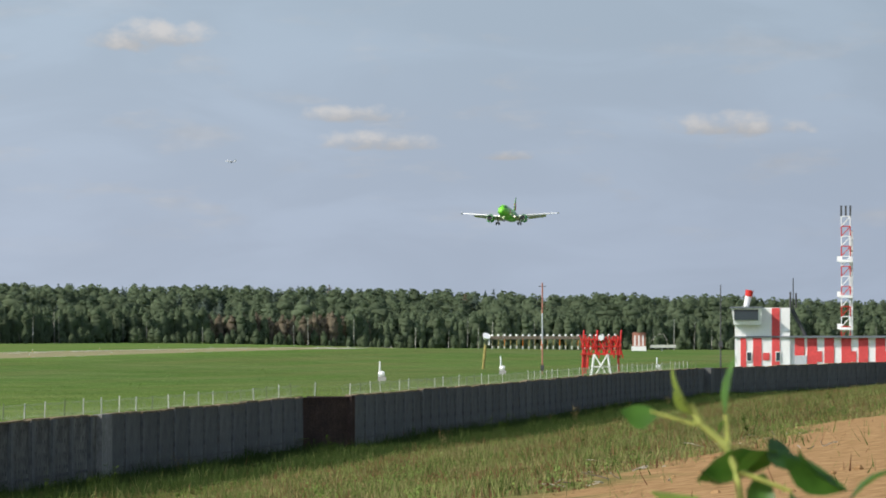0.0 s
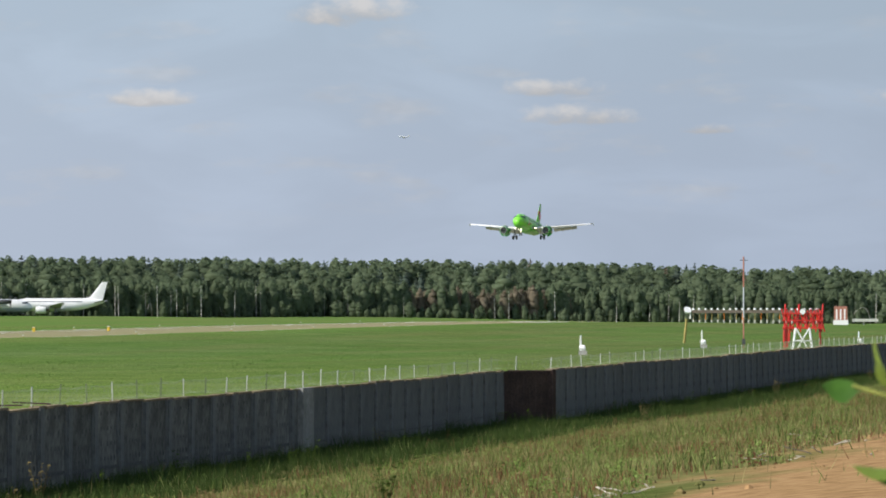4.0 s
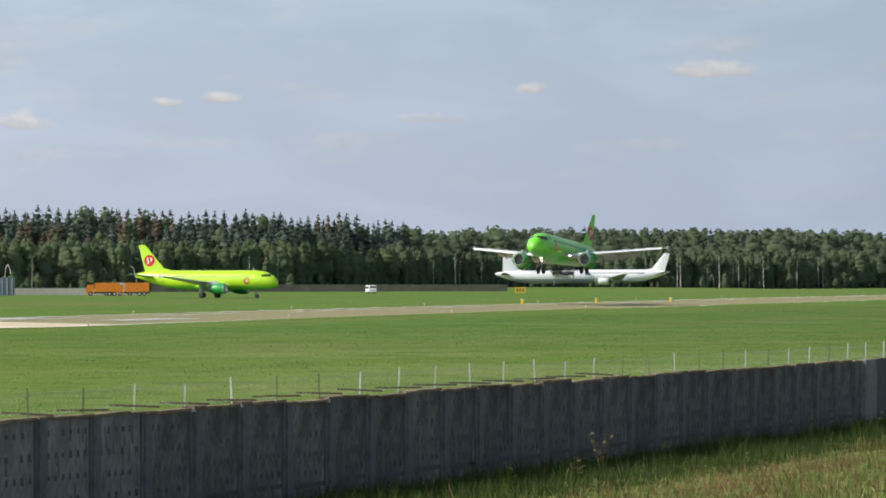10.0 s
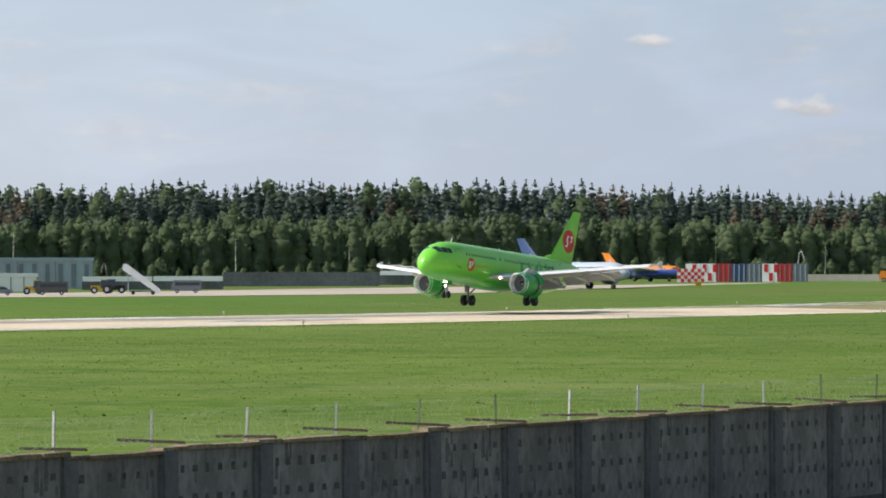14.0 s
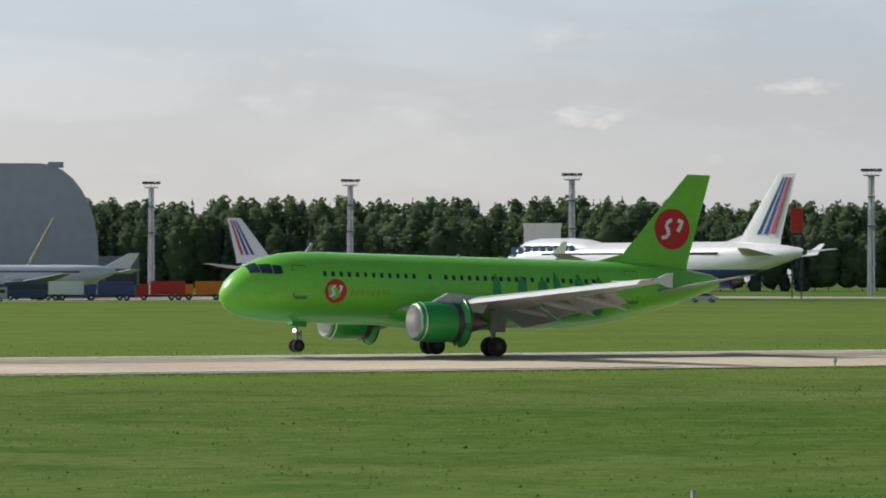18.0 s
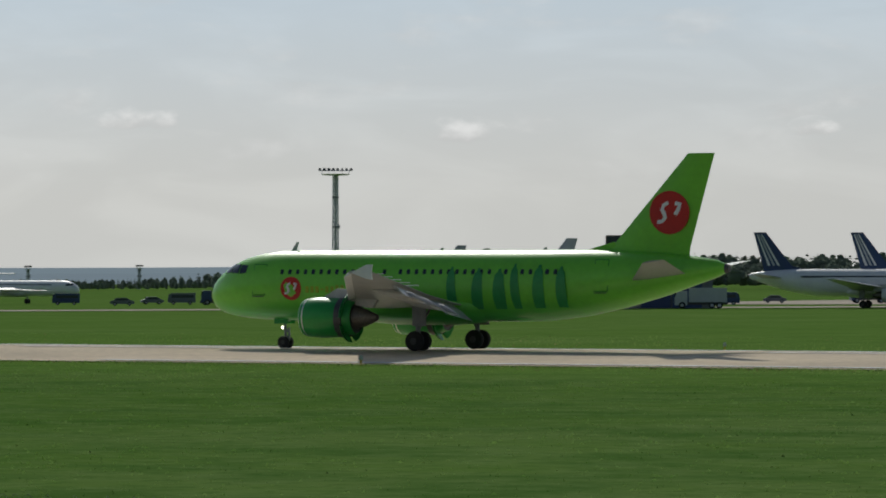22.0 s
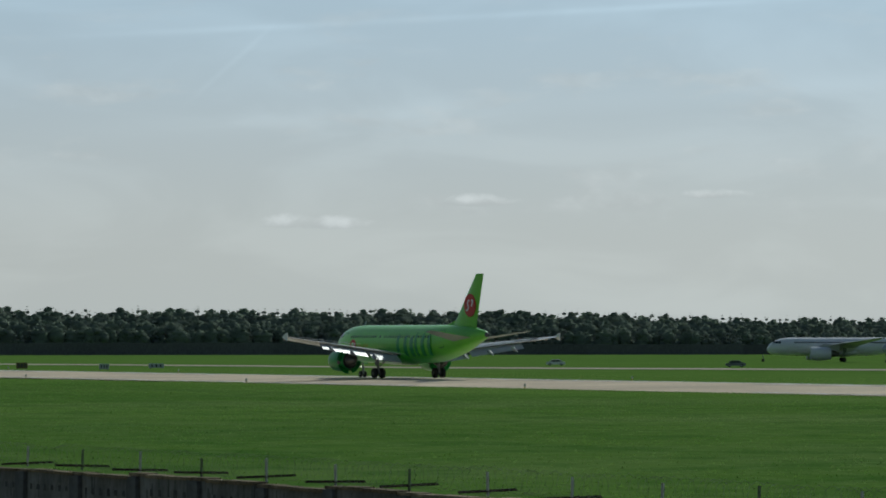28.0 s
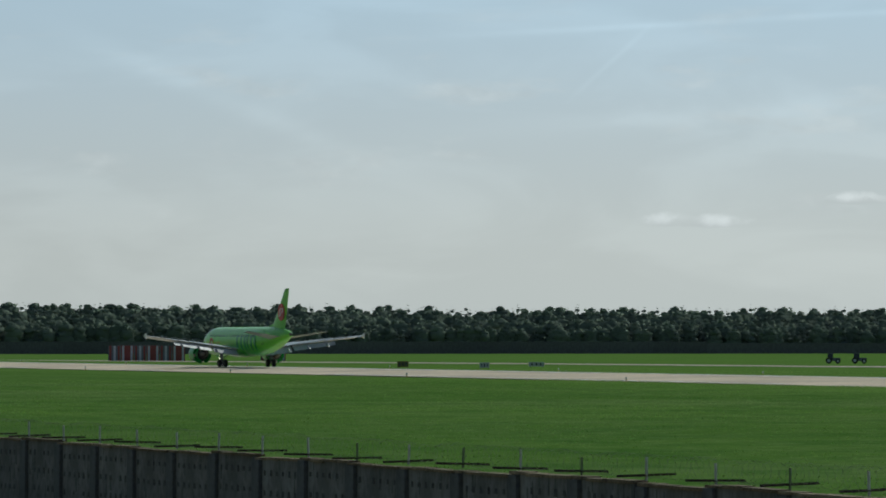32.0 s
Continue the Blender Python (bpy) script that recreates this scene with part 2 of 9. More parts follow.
NAVY = shader("navy_paint", (0.03, 0.06, 0.16), 0.35, 0, 0.06, 0.5)
BLUE = shader("blue_paint", (0.04, 0.07, 0.3), 0.35, 0, 0.06, 0.5)
PINK = shader("crimson_paint", (0.55, 0.07, 0.12), 0.4, 0, 0.06, 0.5)
BLUE_BELLY = two_tone("white_over_blue", (0.78, 0.78, 0.77), (0.04, 0.07, 0.3), 3.6, 0.05)
JUMBO_SKIN = two_tone("white_over_deep_blue", (0.83, 0.83, 0.82), (0.04, 0.07, 0.3), 4.9, 0.05)
BLUE_BELLY_LOW = two_tone("white_over_navy", (0.7, 0.71, 0.73), (0.05, 0.08, 0.2), 2.6, 0.05)
CONCRETE = shader("stained_concrete", (0.138, 0.140, 0.134), 0.92, 0, 0.18, 1.3, 0.4, streak=0.6, spec=0.2, fine=7, each=0.12)
CONCRETE_MID = shader("weathered_concrete", (0.225, 0.22, 0.205), 0.92, 0, 0.26, 1.1, 0.5, streak=0.6, spec=0.2, fine=7, each=0.14)
CONCRETE_OLD = shader("mossy_concrete", (0.140, 0.138, 0.127), 0.95, 0, 0.36, 1.2, 0.6, second=(0.21, 0.206, 0.19), streak=0.6, spec=0.1, fine=6, each=0.16)
PIER = shader("grey_pier_concrete", (0.145, 0.148, 0.145), 0.92, 0, 0.2, 1.5, 0.4, spec=0.2, fine=6)
SMEAR = shader("rain_streaks", (0.150, 0.150, 0.140), 0.92, 0, 0.2, 2.0, 0.3, spec=0.1)
WALL_CAP = shader("sandy_wall_cap", (0.24, 0.19, 0.125), 0.95, 0, 0.4, 2.5, 0.6, spec=0.1, each=0.3)
JOINT_AND_HOLLOW = shader("joint_and_hollow_shade", (0.105, 0.106, 0.10), 0.9, 0, 0.3, 2.0, 0.3, spec=0.2)
CONCRETE_LIGHT = shader("pale_concrete", (0.33, 0.32, 0.30), 0.9, 0, 0.2, 0.8, 0.4)
RUNWAY = shader("runway_concrete", (0.68, 0.565, 0.415), 0.95, 0, 0.16, 0.06, 0.2, fine=30, spec=0.03)
RUBBERED = shader("rubber_marked_concrete", (0.40, 0.345, 0.27), 0.85, 0, 0.25, 0.05, 0.2, fine=20, spec=0.12)
RUNWAY_OLD = shader("grass_grown_concrete", (0.37, 0.315, 0.195), 0.95, 0, 0.2, 0.05, 0.2, second=(0.27, 0.265, 0.125), fine=20, spec=0.03)
PAINT_LINE = shader("runway_paint", (0.84, 0.83, 0.79), 0.7, 0, 0.12, 0.3)
APRON = shader("apron_concrete", (0.50, 0.43, 0.35), 0.95, 0, 0.14, 0.03, 0.1, fine=25, spec=0.03)
STEEL_WIRE = shader("galvanised_wire", (0.20, 0.25, 0.14), 0.5, 0.2, 0.3, 3)
POST_PAINT = shader("pale_post", (0.52, 0.53, 0.47), 0.7, 0, 0.2, 2)
POST_DULL = shader("dull_green_post", (0.16, 0.20, 0.10), 0.8, 0, 0.2, 2)
WOOD = shader("weathered_plank", (0.13, 0.105, 0.08), 0.85, 0, 0.3, 3, 0.4)
RUST = shader("rusty_steel", (0.048, 0.028, 0.022), 0.8, 0.2, 0.4, 1.2, 0.4)
# blue-grey and dark cladding are lifted to carry the haze over far buildings
CLAD_BLUE = shader("blue_grey_cladding", (0.33, 0.385, 0.43), 0.55, 0.1, 0.08, 0.05)
CLAD_LIGHT = shader("pale_cladding", (0.48, 0.53, 0.62), 0.35, 0.2, 0.06, 0.05)
CLAD_DARK = shader("dark_cladding", (0.16, 0.18, 0.20), 0.5, 0.1, 0.12, 0.05)
BEIGE = shader("beige_render", (0.45, 0.41, 0.34), 0.8, 0, 0.1, 0.1)
LAMP_GLOW = glow("landing_lamp", (1.0, 0.9, 0.7), 8.0)


# ---- mesh tools ----
class Solid:
    """Collects vertices and faces of one mesh."""

    def __init__(self):
        self.v, self.f = [], []

    def add(self, v, f):
        k = len(self.v)
        self.v += [tuple(p) for p in v]
        self.f += [tuple(i + k for i in q) for q in f]
        return self

    def box(self, cx, cy, cz, sx, sy, sz, turn=0.0, taper=1.0):
        c, s = math.cos(turn), math.sin(turn)
        v = []
        for z in (-0.5, 0.5):
            k = taper if z > 0 else 1.0
            for x, y in ((-0.5, -0.5), (0.5, -0.5), (0.5, 0.5), (-0.5, 0.5)):
                px, py = x * sx * k, y * sy * k
                v.append((cx + px * c - py * s, cy + px * s + py * c, cz + z * sz))
        return self.add(v, [(3, 2, 1, 0), (4, 5, 6, 7), (0, 1, 5, 4), (1, 2, 6, 5), (2, 3, 7, 6), (3, 0, 4, 7)])

    def tube(self, a, b, r0, r1=None, n=8, caps=True):
        r1 = r0 if r1 is None else r1
        a, b = Vector(a), Vector(b)
        d = (b - a).normalized()
        u = d.orthogonal().normalized()
        w = d.cross(u)
        v = [a + (u * math.cos(2 * math.pi * i / n) + w * math.sin(2 * math.pi * i / n)) * r0 for i in range(n)]
        v += [b + (u * math.cos(2 * math.pi * i / n) + w * math.sin(2 * math.pi * i / n)) * r1 for i in range(n)]
        f = [(i, (i + 1) % n, n + (i + 1) % n, n + i) for i in range(n)]
        if caps:
            f += [tuple(range(n - 1, -1, -1)), tuple(range(n, 2 * n))]
        return self.add(v, f)

    def loft(self, rings, caps=True):
        n = len(rings[0])
        v = [p for r in rings for p in r]
        f = []
        for k in range(len(rings) - 1):
            for i in range(n):
                j = (i + 1) % n
                f.append((k * n + i, k * n + j, (k + 1) * n + j, (k + 1) * n + i))
        if caps:
            f += [tuple(range(n - 1, -1, -1)), tuple(range((len(rings) - 1) * n, len(rings) * n))]
        return self.add(v, f)

    def prism(self, outline, axis, lo, hi):
        """A plate: an outline of (a, b) pairs, given thickness along axis."""
        put = {"x": lambda a, b, c: (c, a, b), "y": lambda a, b, c: (a, c, b), "z": lambda a, b, c: (a, b, c)}[axis]
        return self.loft([[put(a, b, c) for a, b in outline] for c in (lo, hi)])

    def mesh(self, name, material, smooth=False):
        me = bpy.data.meshes.new(name)
        me.from_pydata(self.v, [], self.f)
        bm = bmesh.new()
        bm.from_mesh(me)
        bmesh.ops.recalc_face_normals(bm, faces=bm.faces)
        bm.to_mesh(me)
        bm.free()
        me.materials.append(material)
        if smooth:
            me.polygons.foreach_set("use_smooth", [True] * len(me.polygons))
            me.set_sharp_from_angle(angle=radians(35))
        return me


def part(name, solid, material, parent, label="", smooth=False):
    """One mesh object under a thing or under a part."""
    ob = new(name, solid.mesh(name, material, smooth))
    ob.parent = parent
    if label:
        ob["label"] = label
    return ob


def thing(name, m, label, category, group=""):
    ob = new(name)
    ob.empty_display_size = 0.5
    ob.matrix_world = m
    return tagged(ob, label, category, group)


def structure(name, solid, material, label, category, smooth=False):
    return tagged(new(name, solid.mesh(name, material, smooth)), label, category, kind="structure")


def at(bearing, dist):
    b = radians(bearing)
    return dist * math.sin(b), dist * math.cos(b)


# ---- lie of the land ----
def step(a, b, x):
    u = min(1.0, max(0.0, (x - a) / (b - a)))
    return u * u * (3 - 2 * u)


MOUNDS = [(1340, 438, 140, 1.0), (380, 609, 150, 0.7), (568, 452, 100, -0.8), (-609, 726, 200, -0.7), (1460, 320, 90, -1.2), (120, 640, 160, 1.2)]
WALL_LINE = [(-220, 36.5), (0, 39.3), (206.2, 41.92), (208.4, 39.95), (330, 41.6), (385, 41.0), (440, 27.0), (480, 14.0), (640, -20.0)]


def wall_y(x):
    for (x0, y0), (x1, y1) in zip(WALL_LINE, WALL_LINE[1:]):
        if x <= x1:
            return y0 + (y1 - y0) * (x - x0) / (x1 - x0)
    return WALL_LINE[-1][1]


def wall_top(x):
    return 1.5 + 0.2 * step(170, 230, x) + 0.15 * step(250, 330, x) + 0.3 * step(380, 440, x)


RISE = [(430, 0.0), (600, 0.8), (890, 2.0), (1050, 2.35), (1200, 2.0), (1400, 0.9), (1560, 0.4), (1800, 0.3)]


def climb(x):
    """The runway climbs gently eastwards to a crest."""
    for (x0, z0), (x1, z1) in zip(RISE, RISE[1:]):
        if x0 <= x <= x1:
            return z0 + (z1 - z0) * (x - x0) / (x1 - x0)
    return 0.0 if x < 430 else 0.3


def land(x, y):
    """Height of the ground."""
    wy = wall_y(x)
    if y < wy:
        # bank on the camera's side
        foot = wall_top(x) - 2.62
        s = (wy - y)
        crest = 2.75 + 0.12 * noise.noise((x * 0.05, y * 0.1, 0))
        u = min(1, max(0, (s - 5.5) / max(1, wy - 5.5)))
        up = 0.35 * step(0, 1, u) + 0.65 * u
        h = foot + (crest - foot) * min(1, up)
        h += 0.10 * noise.noise((x * 0.35, y * 0.35, 3)) * min(1, s / 6)
        if y < -3:
            h -= 0.05 * min(40, -3 - y)
        return h
    c = abs(y - 222)
    up = climb(x) * step(110, 185, y) * (1 - step(244, 400, y))
    if c < 22.5:
        return -0.015 * c + up
    base = up - 0.34 - 0.12 * step(0, 25, c - 22.5)
    if y < 222:
        return base + (0.22 * step(330, 600, x) * (1 - step(20, 60, c - 22.5)) if c > 22.6 else 0.0)
    far = step(244, 400, y)
    h = base + far * 0.0020 * max(-2200, min(1800, x)) + 0.35 * far
    for mx, my, r, dz in MOUNDS:
        h += dz * math.exp(-((x - mx) ** 2 + (y - my) ** 2) / (r * r)) * far
    return h


def spread(a, b, n, power=1.0):
    return [a + (b - a) * (i / (n - 1)) ** power for i in range(n)]


def grass_material(name, thin=0.0, isle=0.0, fresh=1.0):
    """Mown turf: broad lush and thin patches, drifts of pale seed heads, fine tufts."""
    m = shader(name, (0.120, 0.190, 0.040), 1.0, 0, 0.10, 0.012, 0.0, second=(0.168, 0.232, 0.056), fine=90, spec=0.0, thin=thin)
    n, l = m.node_tree.nodes, m.node_tree.links
    b, geo = n["Principled BSDF"], n.new("ShaderNodeNewGeometry")
    colour = b.inputs["Base Color"].links[0].from_socket
    for scale, lo, hi, shade, amount in ((0.03, 0.46, 0.62, (0.215, 0.250, 0.090), 0.7), (0.12, 0.46, 0.62, (0.068, 0.135, 0.027), 0.7), (0.5, 0.47, 0.62, (0.205, 0.248, 0.088), 0.5),
                                         (1.5, 0.50, 0.62, (0.070, 0.135, 0.028), 0.45), (4.0, 0.51, 0.66, (0.20, 0.26, 0.08), 0.15)):
        tex, mr, mix = n.new("ShaderNodeTexNoise"), n.new("ShaderNodeMapRange"), n.new("ShaderNodeMix")
        tex.inputs["Scale"].default_value, tex.inputs["Detail"].default_value, tex.inputs["Roughness"].default_value = scale, 5, 0.62
        l.new(geo.outputs["Position"], tex.inputs["Vector"])
        mr.inputs["From Min"].default_value, mr.inputs["From Max"].default_value, mr.inputs["To Max"].default_value = lo, hi, amount
        l.new(tex.outputs["Fac"], mr.inputs["Value"])
        mix.data_type = "RGBA"
        l.new(mr.outputs[0], mix.inputs["Factor"])
        l.new(colour, mix.inputs["A"])
        mix.inputs["B"].default_value = (*shade, 1)
        colour = mix.outputs["Result"]
    # paler yellow-green strip beside the runway
    sep, mr, mix = n.new("ShaderNodeSeparateXYZ"), n.new("ShaderNodeMapRange"), n.new("ShaderNodeMix")
    l.new(geo.outputs["Position"], sep.inputs[0])
    l.new(sep.outputs["Y"], mr.inputs["Value"])
    for name, q in (("From Min", 168.0), ("From Max", 196.0), ("To Max", 0.38)):
        mr.inputs[name].default_value = q
    mr.interpolation_type, mix.data_type = "SMOOTHSTEP", "RGBA"
    l.new(mr.outputs[0], mix.inputs["Factor"])
    l.new(colour, mix.inputs["A"])
    mix.inputs["B"].default_value = (0.20, 0.285, 0.062, 1)
    colour = mix.outputs["Result"]
    # rougher grass with russet seed heads in long bands towards the east
    sep, east, far, mul, tex = (n.new("ShaderNode" + k) for k in ("SeparateXYZ", "MapRange", "VectorMath", "Math", "TexNoise"))
    l.new(geo.outputs["Position"], sep.inputs[0])
    l.new(sep.outputs["X"], east.inputs["Value"])
    east.inputs["From Min"].default_value, east.inputs["From Max"].default_value = 230.0, 480.0
    far.operation = "MULTIPLY"
    far.inputs[1].default_value = (0.0035, 0.045, 0.0)
    l.new(geo.outputs["Position"], far.inputs[0]), l.new(far.outputs[0], tex.inputs["Vector"])
    tex.inputs["Scale"].default_value, tex.inputs["Detail"].default_value, tex.inputs["Roughness"].default_value = 1.0, 6, 0.65
    band, rough = n.new("ShaderNodeMapRange"), n.new("ShaderNodeMix")
    band.inputs["From Min"].default_value, band.inputs["From Max"].default_value, band.inputs["To Max"].default_value = 0.46, 0.66, 0.5
    l.new(tex.outputs["Fac"], band.inputs["Value"])
    mul.operation = "MULTIPLY"
    l.new(band.outputs[0], mul.inputs[0]), l.new(east.outputs[0], mul.inputs[1])
    rough.data_type, rough.blend_type = "RGBA", "MULTIPLY"
    l.new(east.outputs[0], rough.inputs["Factor"]), l.new(colour, rough.inputs["A"])
    rough.inputs["B"].default_value = (0.74, 0.85, 0.88, 1)
    mix = n.new("ShaderNodeMix")
    mix.data_type = "RGBA"
    l.new(mul.outputs[0], mix.inputs["Factor"]), l.new(rough.outputs["Result"], mix.inputs["A"])
    mix.inputs["B"].default_value = (0.185, 0.165, 0.075, 1)
    colour = mix.outputs["Result"]
    # turf multiplied darker and greener westwards, painting how it dims against the sun
    sep, mr, mix = n.new("ShaderNodeSeparateXYZ"), n.new("ShaderNodeMapRange"), n.new("ShaderNodeMix")
    l.new(geo.outputs["Position"], sep.inputs[0])
    l.new(sep.outputs["X"], mr.inputs["Value"])
    mr.inputs["From Min"].default_value, mr.inputs["From Max"].default_value = 140.0, -40.0
    mix.data_type, mix.blend_type = "RGBA", "MULTIPLY"
    l.new(mr.outputs[0], mix.inputs["Factor"])
    l.new(colour, mix.inputs["A"])
    mix.inputs["B"].default_value = (0.74, 0.93, 0.82, 1)
    colour = mix.outputs["Result"]
    if isle:
        hsv, r = n.new("ShaderNodeHueSaturation"), n.new("ShaderNodeMapRange")
        r.inputs["To Min"].default_value, r.inputs["To Max"].default_value = fresh * (1 - isle), fresh * (1 + isle)
        l.new(geo.outputs["Random Per Island"], r.inputs["Value"])
        l.new(r.outputs[0], hsv.inputs["Value"]), l.new(colour, hsv.inputs["Color"])
        colour = hsv.outputs["Color"]
    l.new(colour, b.inputs["Base Color"])
    for k in n:
        if k.type == "BSDF_TRANSLUCENT":
            l.new(colour, k.inputs["Color"])
    return m


GRASS = grass_material("mown_grass")
TURF = grass_material("grass_tufts", 0.5, 0.06, 1.55)


BANK = shader("rough_grass", (0.115, 0.150, 0.040), 1.0, 0, 0.3, 0.25, 0.5, second=(0.22, 0.19, 0.08), fine=12, spec=0.0)


def bank_material():
    """Rough grass that gives way to bare sandy soil along the crest."""
    m = BANK
    n, l = m.node_tree.nodes, m.node_tree.links
    b = n["Principled BSDF"]
    geo, sep = n.new("ShaderNodeNewGeometry"), n.new("ShaderNodeSeparateXYZ")
    l.new(geo.outputs["Position"], sep.inputs[0])
    tex = n.new("ShaderNodeTexNoise")
    tex.inputs["Scale"].default_value, tex.inputs["Detail"].default_value = 0.16, 6
    l.new(geo.outputs["Position"], tex.inputs["Vector"])
    add = n.new("ShaderNodeMath")
    add.operation = "MULTIPLY_ADD"
    add.inputs[1].default_value = 9.0
    l.new(tex.outputs["Fac"], add.inputs[0]), l.new(sep.outputs["Y"], add.inputs[2])
    mr = n.new("ShaderNodeMapRange")
    mr.inputs["From Min"].default_value, mr.inputs["From Max"].default_value = 16.2, 14.6
    l.new(add.outputs[0], mr.inputs["Value"])
    soil = n.new("ShaderNodeValToRGB")
    soil.color_ramp.elements[0].color, soil.color_ramp.elements[1].color = (0.25, 0.150, 0.070, 1), (0.42, 0.265, 0.130, 1)
    soil.color_ramp.elements[0].position, soil.color_ramp.elements[1].position = 0.34, 0.66
    t2 = n.new("ShaderNodeTexNoise")
    t2.inputs["Scale"].default_value, t2.inputs["Detail"].default_value = 3.0, 8
    l.new(geo.outputs["Position"], t2.inputs["Vector"]), l.new(t2.outputs["Fac"], soil.inputs["Fac"])
    mix = n.new("ShaderNodeMix")
    mix.data_type = "RGBA"
    l.new(mr.outputs[0], mix.inputs["Factor"])
    l.new(b.inputs["Base Color"].links[0].from_socket, mix.inputs["A"])
    l.new(soil.outputs["Color"], mix.inputs["B"])
    l.new(mix.outputs["Result"], b.inputs["Base Color"])


bank_material()


def ground_sheet():
    def grid(xs, rows):
        v = [p for r in rows for p in r]
        n = len(xs)
        return v, [(j * n + i, j * n + i + 1, (j + 1) * n + i + 1, (j + 1) * n + i) for j in range(len(rows) - 1) for i in range(n - 1)]

    xs = sorted(set(spread(-4200, -700, 22) + spread(-700, 1800, 101) + spread(1800, 4200, 14)))
    ys = spread(58, 190, 20) + [196.0, 199.2, 199.5, 205, 211, 216, 222, 228, 233, 239, 244.5] + spread(248, 420, 24) + spread(440, 900, 24) + [1000, 1200, 1500, 2000, 3000, 4300]
    rows = [[(x, wall_y(x) + 0.16, -0.45) for x in xs]]
    rows += [[(x, y, land(x, y) - (0.06 if 199 < y < 245 else 0.0)) for x in xs] for y in ys]
    s = Solid()
    s.add(*grid(xs, rows))
    near = len(s.f)
    xb = [-4200, -2000, -800, -400] + spread(-240, 60, 60) + spread(62.5, 470, 164) + spread(480, 700, 12) + [1000, 2000, 4200]
    offs = [0.15, -1.5, -3] + spread(-4.5, -50, 34) + [-60, -80, -120, -300, -1000, -4200]
    s.add(*grid(xb, [[(x, wall_y(x) + o, land(x, wall_y(x) + o - 0.2) if o < 0 else wall_top(x) - 2.62) for x in xb] for o in offs]))
    ob = structure("ground", s, GRASS, "green airfield grass and a rough sandy bank", "ground", True)
    ob.data.materials.append(BANK)
    ob.data.polygons.foreach_set("material_index", [0 if i < near else 1 for i in range(len(s.f))])
    return ob


ground_sheet()


# ---- runway, taxiways, apron ----
def strip(name, pts_a, pts_b, material, label, category, lift=0.0):
    """A paved strip between two edges that follow the land."""
    s = Solid()
    v = []
    for (xa, ya), (xb, yb) in zip(pts_a, pts_b):
        for k in range(5):
            x, y = xa + (xb - xa) * k / 4, ya + (yb - ya) * k / 4
            v.append((x, y, land(x, y) + lift))
    f = [(5 * i + k, 5 * i + k + 1, 5 * i + k + 6, 5 * i + k + 5) for i in range(len(pts_a) - 1) for k in range(4)]
    s.add(v, f)
    return structure(name, s, material, label, category, True)


